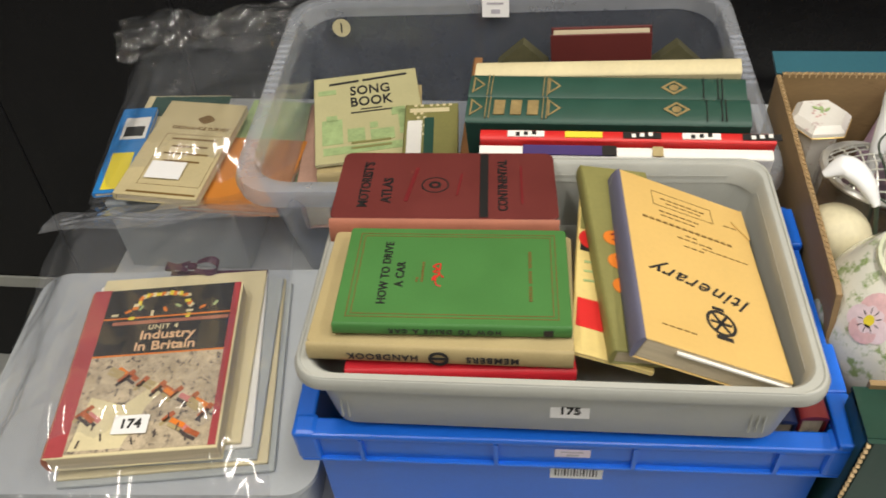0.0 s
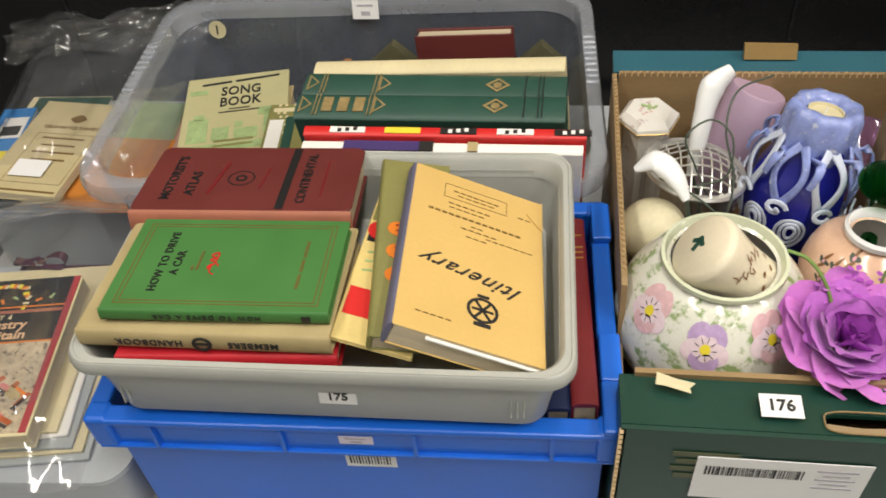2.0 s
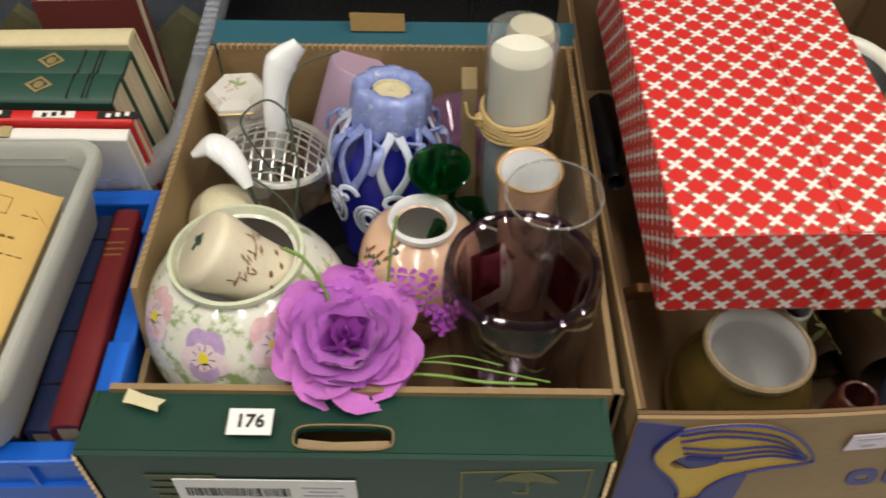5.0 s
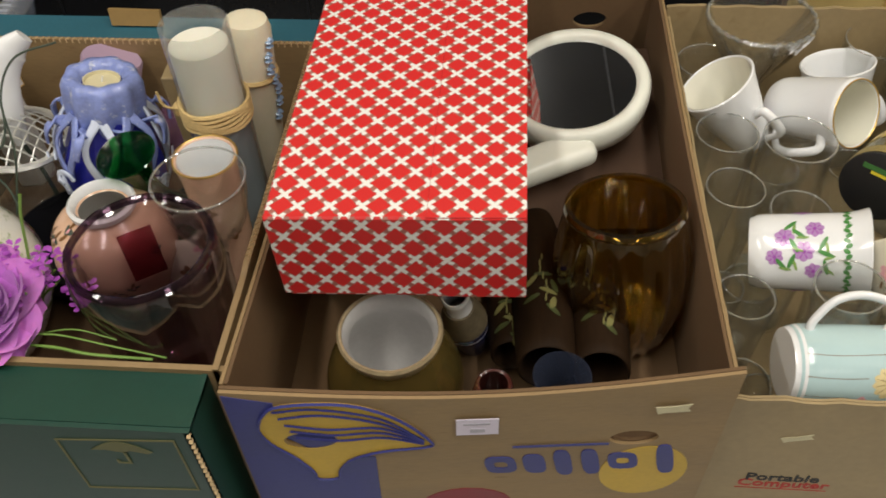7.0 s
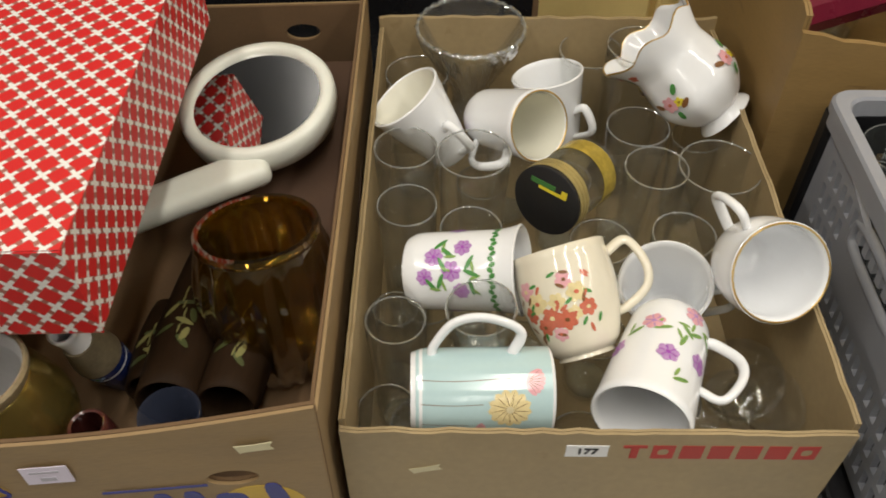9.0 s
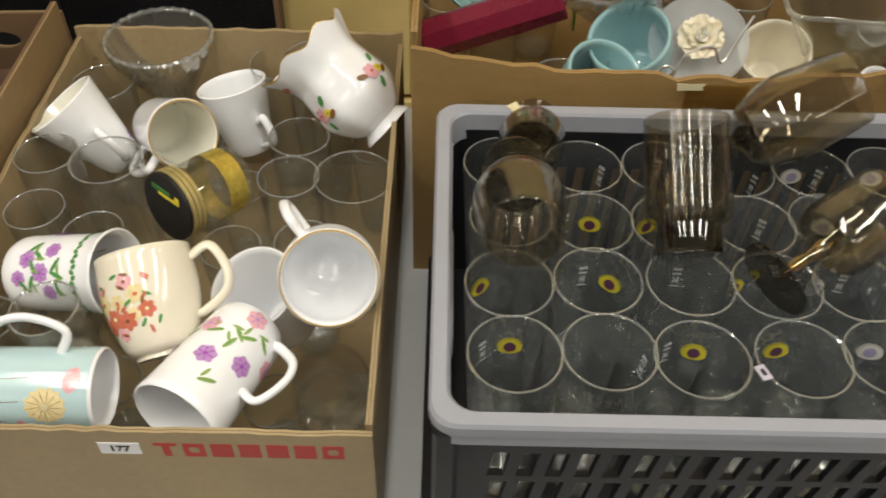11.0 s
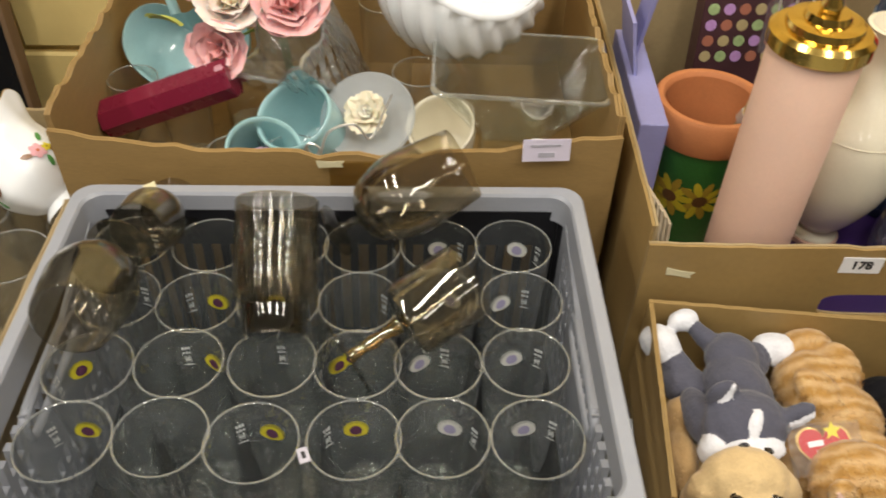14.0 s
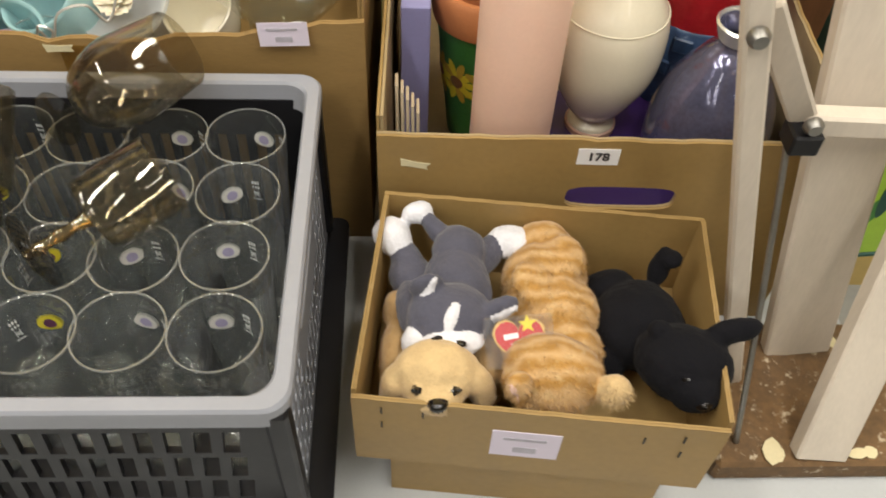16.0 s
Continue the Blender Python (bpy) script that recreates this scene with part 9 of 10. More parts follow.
for pts in ([(1.70, 0.848, 1.02), (1.71, 0.852, 1.045), (1.735, 0.858, 1.05), (1.75, 0.862, 1.03), (1.765, 0.870, 1.06), (1.772, 0.874, 1.075)], [(1.683, 0.85, 1.02), (1.69, 0.846, 1.035), (1.70, 0.848, 1.028), (1.693, 0.852, 1.015), (1.686, 0.85, 1.028)]):
    cw_ = thing("curled_wire", Matrix(), "curled bright wire ornament", "wire", "bright wire curls")
    part("wire", tube(bend(pts, 8), 0.0013, 6), M["silver"], cw_, smooth=True)
M["g_bake"] = glass("baking glass", (0.93, 0.945, 0.92), 2.0, 0.04, 0.035, (0.75, 0.78, 0.68), ior=1.55, edge=0.6)
rd_ = thing("glass_baking_dish", pose(1.902, 0.945, 0.988, 6, 2, -2), "square clear glass dish with sloping sides", "dish")
part("glass", tub([(0.070, 0.050, 0), (0.078, 0.056, 0.003), (0.178, 0.106, 0.080), (0.184, 0.112, 0.081), (0.184, 0.112, 0.084), (0.175, 0.104, 0.084), (0.072, 0.050, 0.008)], 0.012), M["g_bake"], rd_, smooth=True, angle=40)
part("rim", tub([(0.186, 0.114, 0.0815), (0.187, 0.115, 0.084), (0.183, 0.111, 0.086), (0.178, 0.106, 0.085)], 0.013, close=False), M["g_rim"], rd_, smooth=True, angle=60)
part("foot", tub([(0.070, 0.050, -0.07), (0.066, 0.046, 0.0)], 0.01), M["g_bake"], rd_, smooth=True, angle=40)
for k, (x, y, r_) in enumerate(((1.905, 0.872, 0.022), (1.945, 0.868, 0.024), (1.925, 0.890, 0.02))):
    tc2, rf, h = mug(aim((x, y + 0.01, 0.955), (x + (0.02, -0.015, 0.0)[k], y - 0.01, 1.002), (1, 0, 0)), r_ * 0.6, r_, 0.045, "small white china cup beside the glass dish", "china", handle=False, name="cup")
# ribbed white planter lying towards the room
wp_ = thing("ribbed_planter", aim((1.815, 1.099, 1.048), (1.860, 1.031, 1.159), (1, 0, 0)), "large white glazed planter with swirled ribs", "planter")
wpp = smooth_prof([(0.045, 0), (0.068, 0.013), (0.094, 0.065), (0.098, 0.100), (0.087, 0.135)], 6)
def _rib(a, r, z):
    k = r * (1 + 0.030 * math.sin(22 * (a + z * 7)) * min(1, z / 0.02) * (0.0 if z > 0.131 else 1.0))
    return (k * math.cos(a), k * math.sin(a), z)
part("body", lathe([(0, 0)] + wpp, 176, fn=_rib), M["china"], wp_, smooth=True, angle=80)
part("lining", lathe([(0.0875, 0.134), (0.0865, 0.139), (0.083, 0.140), (0.081, 0.134), (0.090, 0.100), (0.086, 0.065), (0.056, 0.016), (0, 0.014)], 60), M["china"], wp_, smooth=True, angle=80)

# ---- vase carton ----
VF = TOP + 0.0605
M["pink_wax"] = mat("pale pink frosted candle shade", (0.66, 0.44, 0.34), 0.45, var=0.06, scale=10, bump=0.03, sss=0.1)
M["brass"] = mat("polished brass", (0.72, 0.50, 0.14), 0.16, 1.0, var=0.12, bump=0.02)
pb_ = thing("purple_box", pose(2.262, 0.815, VF), "plain purple card box low in the carton", "box")
part("body", box((0, 0, 0.052), (0.17, 0.17, 0.104), bevel=0.001), mat("purple card", (0.028, 0.008, 0.085), 0.45, var=0.1), pb_)
part("lid", box((0, 0, 0.0985), (0.174, 0.174, 0.016), bevel=0.001), bpy.data.materials["purple card"], pb_)
VB = VF + 0.107
ol_ = thing("oil_lamp", pose(2.140, 0.805, VF), "tall pale pink cylinder lamp with a brass cap", "lamp")
part("shade", lathe([(0, 0), (0.039, 0), (0.0405, 0.003), (0.0405, 0.366), (0.039, 0.368), (0, 0.368)], 40), M["pink_wax"], ol_, smooth=True, angle=50)
part("cap", lathe([(0.0425, 0.362), (0.0445, 0.364), (0.0445, 0.376), (0.040, 0.380), (0.033, 0.381), (0.032, 0.387), (0.026, 0.389), (0.020, 0.389), (0.018, 0.395), (0, 0.396)], 44), M["brass"], ol_, smooth=True, angle=25)
part("finial", lathe([(0, 0.395), (0.008, 0.395), (0.0095, 0.402), (0.006, 0.408), (0.0085, 0.416), (0.004, 0.424), (0, 0.425)], 24), M["brass"], ol_, smooth=True, angle=60)
wv = thing("cream_vase", pose(2.232, 0.848, VB), "cream marble-like vase with a narrow neck", "vase")
wvp = smooth_prof([(0.026, 0), (0.024, 0.008), (0.017, 0.016), (0.030, 0.030), (0.051, 0.075), (0.0555, 0.115), (0.050, 0.150), (0.026, 0.188), (0.0175, 0.215), (0.022, 0.240), (0.028, 0.252)], 5)
M["onyx"] = mat("cream glazed stone", (0.72, 0.66, 0.52), 0.16, var=0.05, scale=10, bump=0, coat=0.4, second=(0.62, 0.52, 0.38), mark=0.1)
part("body", lathe([(0, 0)] + wvp + [(0.024, 0.2525), (0.014, 0.236), (0.012, 0.21), (0, 0.20)], 44), M["onyx"], wv, smooth=True, angle=60)
part("ring_line", tube([(0.0512 * math.cos(a), 0.0512 * math.sin(a), 0.148) for a in [2 * math.pi * j / 40 for j in range(40)]], 0.0007, 5, closed=True), M["onyx"], wv)
part("foot", lathe([(0, -0.001), (0.027, -0.001), (0.027, 0.005), (0.020, 0.009), (0, 0.009)], 36), mat("rosy stone", (0.55, 0.36, 0.28), 0.25, var=0.1), wv, smooth=True, angle=50)
rp = thing("banded_vase", pose(2.352, 0.945, VF), "large pottery vase with red and blue relief bands", "vase")
rpp = smooth_prof([(0.055, 0), (0.070, 0.04), (0.076, 0.12), (0.075, 0.20), (0.0745, 0.29), (0.066, 0.37), (0.045, 0.41), (0.042, 0.45)], 5)
M["lava_red"] = mat("glossy red glaze", (0.36, 0.014, 0.018), 0.15, var=0.2, scale=40, bump=0.05, coat=0.5, second=(0.10, 0.005, 0.01), mark=0.25)
M["lava_blue"] = mat("blue crusted glaze", (0.03, 0.06, 0.13), 0.35, var=0.5, scale=60, bump=0.5, bscale=150, second=(0.25, 0.32, 0.40), mark=0.35)
part("body", lathe(wall_profile(rpp, 0.006), 48), M["lava_red"], rp, smooth=True, angle=60)
rf = rad(rpp)
for z0, z1 in ((0.02, 0.205), (0.285, 0.345), (0.385, 0.44)):
    bd_ = part("relief_band", lathe([(rf(z0), z0), (rf(z0) + 0.003, z0 + 0.003), (rf((z0 + z1) / 2) + 0.0035, (z0 + z1) / 2), (rf(z1) + 0.003, z1 - 0.003), (rf(z1), z1)], 48), M["lava_blue"], rp, smooth=True, angle=50)
    nrow = max(1, int((z1 - z0) / 0.03))
    for i in range(nrow):
        zc = z0 + (z1 - z0) * (i + 0.5) / nrow
        for k in range(14):
            a = 2 * math.pi * (k + 0.5 * (i % 2)) / 14
            part("raised_block", box((0, 0, 0), (0.004, 0.021, 0.017), pose((rf(zc) + 0.0045) * math.cos(a), (rf(zc) + 0.0045) * math.sin(a), zc, 0, 0, math.degrees(a)), 0.0015), M["lava_blue"], bd_)
iv = thing("lustre_vase", pose(2.338, 0.800, VF), "round iridescent purple glass vase", "vase")
ivp = smooth_prof([(0.030, 0), (0.05, 0.04), (0.062, 0.13), (0.055, 0.19), (0.030, 0.235), (0.018, 0.252), (0.0245, 0.270)], 6)
M["lustre"] = mat("iridescent lustre", (0.13, 0.13, 0.21), 0.14, 0.6, var=0.4, scale=14, bump=0, coat=0.6, second=(0.17, 0.09, 0.13), mark=0.35)
part("body", lathe(wall_profile(ivp, 0.003), 44), M["lustre"], iv, smooth=True, angle=60)
part("lip", lathe([(0.0195, 0.256), (0.0255, 0.272), (0.0235, 0.274), (0.0165, 0.258)], 36), M["silver"], iv, smooth=True)
tp_ = thing("terracotta_planter", pose(2.126, 0.962, VF), "painted terracotta planter with a yellow sunflower band", "planter")
part("rim", lathe([(0.052, 0.165), (0.0615, 0.166), (0.063, 0.172), (0.063, 0.204), (0.060, 0.208), (0.054, 0.208), (0.050, 0.203), (0.049, 0.165)], 44), mat("terracotta", (0.46, 0.17, 0.06), 0.7, var=0.12, scale=20, bump=0.1), tp_, smooth=True, angle=50)
part("body", lathe([(0, 0), (0.040, 0), (0.0575, 0.165), (0.050, 0.165), (0.038, 0.01), (0, 0.01)], 44), mat("green painted clay", (0.04, 0.17, 0.035), 0.4, var=0.25, scale=14, bump=0.05), tp_, smooth=True, angle=50)
part("lining", lathe([(0.0488, 0.204), (0.0488, 0.165), (0.0375, 0.012), (0, 0.0115)], 44), bpy.data.materials["terracotta"], tp_, "bare terracotta inside", smooth=True, angle=50)
pa = paints("print_yellow", "bk_olive", "ban_yel", "lat_brown")
rf = rad([(0.040, 0), (0.0575, 0.165)])
for th in (-1.6, -2.3, -0.8, -2.9, 0, 1.2, 2.4):
    for k in range(10):
        a = k * 0.628
        dab(pa["print_yellow" if k % 2 else "ban_yel"], rf, th + math.cos(a) * 0.018 / 0.055, 0.098 + 0.018 * math.sin(a), 0.013, 0.005, a, 0.0005 + 0.0001 * k)
    dab(pa["lat_brown"], rf, th, 0.098, 0.009, 0.009, 0, 0.0018)
put_paint(pa, tp_, "painted_sunflower")
br = thing("scrub_brush", aim((2.15, 0.99, 0.90), (2.185, 0.955, 1.025), (1, 0, 0)), "straw brush with a metal ferrule standing in the planter", "brush")
part("handle", tube([(0, 0, 0), (0, 0, 0.09)], 0.007, 10), M["card_pale"], br)
part("ferrule", lathe([(0.008, 0.085), (0.012, 0.09), (0.012, 0.102), (0.008, 0.102)], 20), M["silver"], br)
bs = bmesh.new()
rnd = random.Random(2)
for k in range(90):
    a, r_ = rnd.random() * 6.28, 0.010 * math.sqrt(rnd.random())
    tube([(r_ * math.cos(a), r_ * math.sin(a), 0.10), (1.8 * r_ * math.cos(a), 1.8 * r_ * math.sin(a), 0.135)], 0.0006, 4, bs)
tagged(part("bristle", bs, M["raffia"], br), kind="stuff")
M["lilac_card"] = mat("lilac card", (0.26, 0.26, 0.50), 0.6, var=0.08, scale=12, bump=0.1)
lb_ = thing("lilac_carton", pose(2.048, 0.99, VF, 0, 0, -2), "open lilac card box with bent flaps", "box")
part("body", box((0, 0, 0.11), (0.03, 0.20, 0.22), bevel=0.001), M["lilac_card"], lb_)
part("flap", box((0, 0.02, 0.0), (0.004, 0.09, 0.070), pose(-0.012, 0.02, 0.25, 0, -10, 0)), M["lilac_card"], lb_)
part("flap", box((0, 0, 0.0), (0.004, 0.045, 0.085), pose(0.004, 0.055, 0.258, 8, 6, 0)), M["lilac_card"], lb_)
for k in range(5):
    # plain wooden slats, filed under rulers
    sl = thing("wooden_ruler", aim((2.030 + 0.0045 * k, 0.752 + 0.004 * k, VF), (2.026 + 0.005 * k, 0.800, VF + 0.21), (1, 0, 0)), "thin pale wooden slat standing in a bundle", "ruler", "pale wooden rulers")
    part("strip", box((0, 0, 0.105 - 0.004 * k), (0.003, 0.026, 0.21 - 0.008 * k), bevel=0.0004), mat("pale wood", (0.50, 0.42, 0.30), 0.6, var=0.15, stretch=(1, 1, 0.1)) if k == 0 else bpy.data.materials["pale wood"], sl)
ds = thing("dotted_box", pose(2.245, 1.135, VF, -8, 0, 2), "dark box printed with coloured dots", "box")
part("body", box((0, 0, 0.13), (0.17, 0.03, 0.27), bevel=0.001), mat("dark dotted card", (0.06, 0.025, 0.03), 0.4), ds)
dm = ("bk_tan", "bk_maroon_spine", "lat_mauve", "print_green")
for i in range(8):
    for j in range(6):
        part("printed_dot", lathe([(0, 0), (0.0075, 0), (0.0075, 0.0006), (0, 0.0006)], 12, pose(-0.072 + 0.0205 * i, -0.0152, 0.155 + 0.021 * j, 90)), M[dm[(i * 3 + j) % 4]], ds)
cp = thing("clear_packet", pose(2.262, 1.095, 1.02, -10, 0, 0), "clear packet with bright wire hooks", "packet")
part("film", box((0, 0, 0.03), (0.085, 0.004, 0.10)), M["film"], cp)
for k in range(4):
    part("hook", tube(bend([(-0.03 + 0.02 * k, -0.004, 0.075), (-0.03 + 0.02 * k, -0.005, 0.0), (-0.024 + 0.02 * k, -0.006, -0.012), (-0.018 + 0.02 * k, -0.005, 0.0)], 5), 0.0014, 6), M["silver"], cp)
    part("bead", lathe([(0, 0), (0.005, 0.003), (0, 0.006)], 8, pose(-0.03 + 0.02 * k, -0.006, 0.075)), M["silver"], cp)
# ---- soft toys: one plain shape each ----
def fur(name, col, second=None, mark=0.0, scale=60, sheen=0.25):
    return mat(name, col, 0.95, spec=0.12, var=0.15, scale=scale, bump=0.9, bscale=420, sheen=sheen, second=second, mark=mark)


F_GREY = fur("grey plush", (0.078, 0.078, 0.105))
F_WHITE = fur("white plush", (0.66, 0.66, 0.70))
F_GINGER = fur("ginger plush", (0.38, 0.205, 0.055), (0.47, 0.31, 0.13), 0.55, 40)
gt = F_GINGER.node_tree
gw_ = gt.nodes.new("ShaderNodeTexWave")
gw_.bands_direction = "Y"
gw_.inputs["Scale"].default_value, gw_.inputs["Distortion"].default_value, gw_.inputs["Detail"].default_value, gw_.inputs["Detail Scale"].default_value = 22.0, 5.0, 3.0, 2.0
gtc = gt.nodes.new("ShaderNodeTexCoord")
gt.links.new(gtc.outputs["Object"], gw_.inputs["Vector"])
gp_ = gt.nodes["Principled BSDF"]
old = gp_.inputs["Base Color"].links[0].from_socket
gt.links.new(mix_col(gt, math_node(gt, "MULTIPLY", gw_.outputs["Fac"], 0.5), old, (0.66, 0.47, 0.26)), gp_.inputs["Base Color"])
F_CREAM = fur("cream plush", (0.54, 0.39, 0.20))
F_BLACK = fur("black plush", (0.006, 0.006, 0.008), sheen=0.03)
F_TAN = fur("tan plush", (0.40, 0.26, 0.12))
E_BLACK = mat("black glass eye", (0.005, 0.004, 0.004), 0.08, var=0.0, bump=0, coat=0.6)


def toy(name, label, blobs, mats, pile=0, nap=0.003):
    """One stitched skin over soft lumps: (centre, radii, turn xyz, material index)."""
    bm = bmesh.new()
    inv = []
    for c, s, r, mi in blobs:
        c = Vector(c)
        m = pose(*c, *r) @ Matrix.Diagonal((*s, 1))
        inv.append((m.inverted(), mi, min(s), max(s) < 0.008))
        g = bmesh.ops.create_uvsphere(bm, u_segments=20, v_segments=14, radius=1.0)
        bmesh.ops.transform(bm, matrix=m, verts=g["verts"])
    me = bpy.data.meshes.new(name)
    bm.to_mesh(me)
    bm.free()
    tmp = bpy.data.objects.new("lumps", me)
    bpy.context.scene.collection.objects.link(tmp)
    md = tmp.modifiers.new("skin", "REMESH")
    md.mode, md.voxel_size = "VOXEL", 0.0019
    dg = bpy.context.evaluated_depsgraph_get()
    skin = bpy.data.meshes.new_from_object(tmp.evaluated_get(dg))
    bpy.data.objects.remove(tmp)
    skin.materials.clear()
    for m in mats:
        skin.materials.append(m)
    bm = bmesh.new()
    bm.from_mesh(skin)
    for k in range(5):
        bmesh.ops.smooth_vert(bm, verts=bm.verts[:], factor=0.5, use_axis_x=True, use_axis_y=True, use_axis_z=True)
    bm.normal_update()
    for v in bm.verts:
        v.co += v.normal * (noise.noise(v.co * 60) * 0.0014 + noise.noise(v.co * 26) * 0.0016 + noise.noise(v.co * 210) * 0.0006)
    for f in bm.faces:
        c = f.calc_center_median()
        best = min(inv, key=lambda q: ((q[0] @ c).length - (1.12 if q[3] else 1.0)) * q[2])
        f.material_index = best[1]
        f.smooth = True
    rnd = random.Random(len(blobs))
    faces = bm.faces[:]
    for k in range(pile):
        f = faces[rnd.randrange(len(faces))]
        c, n = f.calc_center_median(), f.normal
        t = (n.orthogonal().normalized() * rnd.uniform(-1, 1) + n.cross(n.orthogonal()).normalized() * rnd.uniform(-1, 1) + Vector((0, -0.5, -0.3))).normalized()
        w_ = n.cross(t).normalized() * 0.0005
        tip = c + (n * 0.55 + t * 0.85) * nap * rnd.uniform(0.6, 1.3)
        h_ = bm.faces.new((bm.verts.new(c - w_ - n * 0.0004), bm.verts.new(c + w_ - n * 0.0004), bm.verts.new(tip)))
        h_.material_index, h_.smooth = f.material_index, True
    bm.to_mesh(skin)
    bm.free()
    skin.name = name
    return tagged(new(name, skin), label, "soft toy")


TZ = TOP + 0.10 + 0.009
toy("soft_toy", "grey and white plush cat lying face down", [
    ((2.072, 0.573, 0.950), (0.037, 0.030, 0.024), (14, 0, 0), 0), ((2.040, 0.590, 0.938), (0.014, 0.028, 0.018), (0, 0, 8), 0),
    ((2.074, 0.549, 0.950), (0.026, 0.013, 0.014), (0, 0, 0), 1), ((2.044, 0.556, 0.940), (0.013, 0.013, 0.017), (0, 0, 0), 1), ((2.072, 0.560, 0.968), (0.005, 0.012, 0.006), (25, 0, -20), 1),
    ((2.052, 0.590, 0.972), (0.015, 0.006, 0.015), (0, 25, 15), 0), ((2.053, 0.586, 0.974), (0.003, 0.004, 0.015), (0, 35, 15), 1),
    ((2.112, 0.575, 0.962), (0.019, 0.007, 0.010), (0, -18, 12), 0), ((2.116, 0.570, 0.960), (0.015, 0.004, 0.006), (0, -22, 14), 1),
    ((2.080, 0.618, 0.940), (0.028, 0.034, 0.026), (0, 0, 6), 0), ((2.083, 0.648, 0.944), (0.024, 0.026, 0.022), (0, 0, 0), 0),
    ((2.040, 0.634, 0.925), (0.020, 0.024, 0.017), (0, 0, 20), 0), ((2.036, 0.650, 0.932), (0.014, 0.020, 0.014), (0, 0, 25), 0), ((2.023, 0.669, 0.940), (0.017, 0.021, 0.016), (0, 0, 35), 1),
    ((2.066, 0.668, 0.946), (0.009, 0.026, 0.010), (12, 0, 42), 0), ((2.046, 0.688, 0.952), (0.015, 0.011, 0.011), (0, 0, 15), 1),
    ((2.106, 0.650, 0.932), (0.014, 0.030, 0.014), (0, 0, -32), 0), ((2.132, 0.668, 0.934), (0.021, 0.017, 0.015), (0, 0, -22), 1), ((2.096, 0.622, 0.938), (0.012, 0.034, 0.014), (0, 0, 14), 0),
    ((2.059, 0.5425, 0.9635), (0.0050, 0.0030, 0.0030), (0, 0, 10), 2), ((2.080, 0.5385, 0.9615), (0.0050, 0.0030, 0.0030), (0, 0, -5), 2)], (F_GREY, F_WHITE, E_BLACK), 2500, 0.0016)
toy("soft_toy", "ginger striped plush cat stretched out", [
    ((2.153, 0.523, 0.945), (0.041, 0.033, 0.031), (0, 0, -8), 0), ((2.150, 0.503, 0.936), (0.028, 0.012, 0.018), (0, 0, -6), 0), ((2.122, 0.500, 0.966), (0.011, 0.009, 0.014), (0, -20, 20), 0), ((2.1195, 0.4945, 0.966), (0.004, 0.004, 0.012), (0, -25, 20), 2),
    ((2.199, 0.502, 0.952), (0.014, 0.012, 0.014), (0, 30, 0), 1), ((2.164, 0.596, 0.922), (0.041, 0.040, 0.036), (0, 0, -6), 0), ((2.160, 0.632, 0.925), (0.039, 0.034, 0.034), (0, 0, -4), 0), ((2.162, 0.668, 0.926), (0.029, 0.024, 0.026), (0, 0, 0), 0),
    ((2.170, 0.560, 0.920), (0.034, 0.028, 0.030), (0, 0, 0), 0), ((2.126, 0.562, 0.910), (0.018, 0.040, 0.018), (0, 0, 6), 0), ((2.196, 0.600, 0.906), (0.016, 0.036, 0.022), (0, 0, -8), 0), ((2.178, 0.640, 0.948), (0.018, 0.024, 0.012), (0, 0, 0), 0), ((2.146, 0.606, 0.952), (0.018, 0.026, 0.010), (0, 0, 20), 0)], (F_GINGER, F_CREAM, fur("pale pink felt", (0.62, 0.42, 0.34))), 16000, 0.0042)
toy("soft_toy", "cream plush dog peering over the box edge", [
    ((2.060, 0.524, 0.944), (0.036, 0.027, 0.028), (0, 0, 0), 0), ((2.060, 0.503, 0.944), (0.021, 0.016, 0.016), (0, 0, 0), 0), ((2.026, 0.521, 0.930), (0.012, 0.014, 0.027), (0, 16, 0), 0), ((2.096, 0.519, 0.930), (0.012, 0.014, 0.028), (0, -16, 0), 0),
    ((2.042, 0.4995, 0.9590), (0.0044, 0.003, 0.0042), (0, 0, 0), 1), ((2.076, 0.4990, 0.9590), (0.0044, 0.003, 0.0042), (0, 0, 0), 1), ((2.060, 0.4885, 0.9545), (0.0078, 0.0050, 0.0048), (0, 0, 0), 1), ((2.062, 0.560, 0.900), (0.033, 0.036, 0.030), (0, 0, 0), 0)], (F_CREAM, E_BLACK), 2500, 0.0018)
toy("soft_toy", "tan plush animal under the other toys", [
    ((2.031, 0.601, 0.918), (0.017, 0.018, 0.024), (0, 0, 0), 0), ((2.026, 0.566, 0.905), (0.014, 0.036, 0.026), (0, 0, -6), 0), ((2.104, 0.55, 0.90), (0.020, 0.03, 0.03), (0, 0, 0), 0)], (F_TAN,), 2500, 0.003)
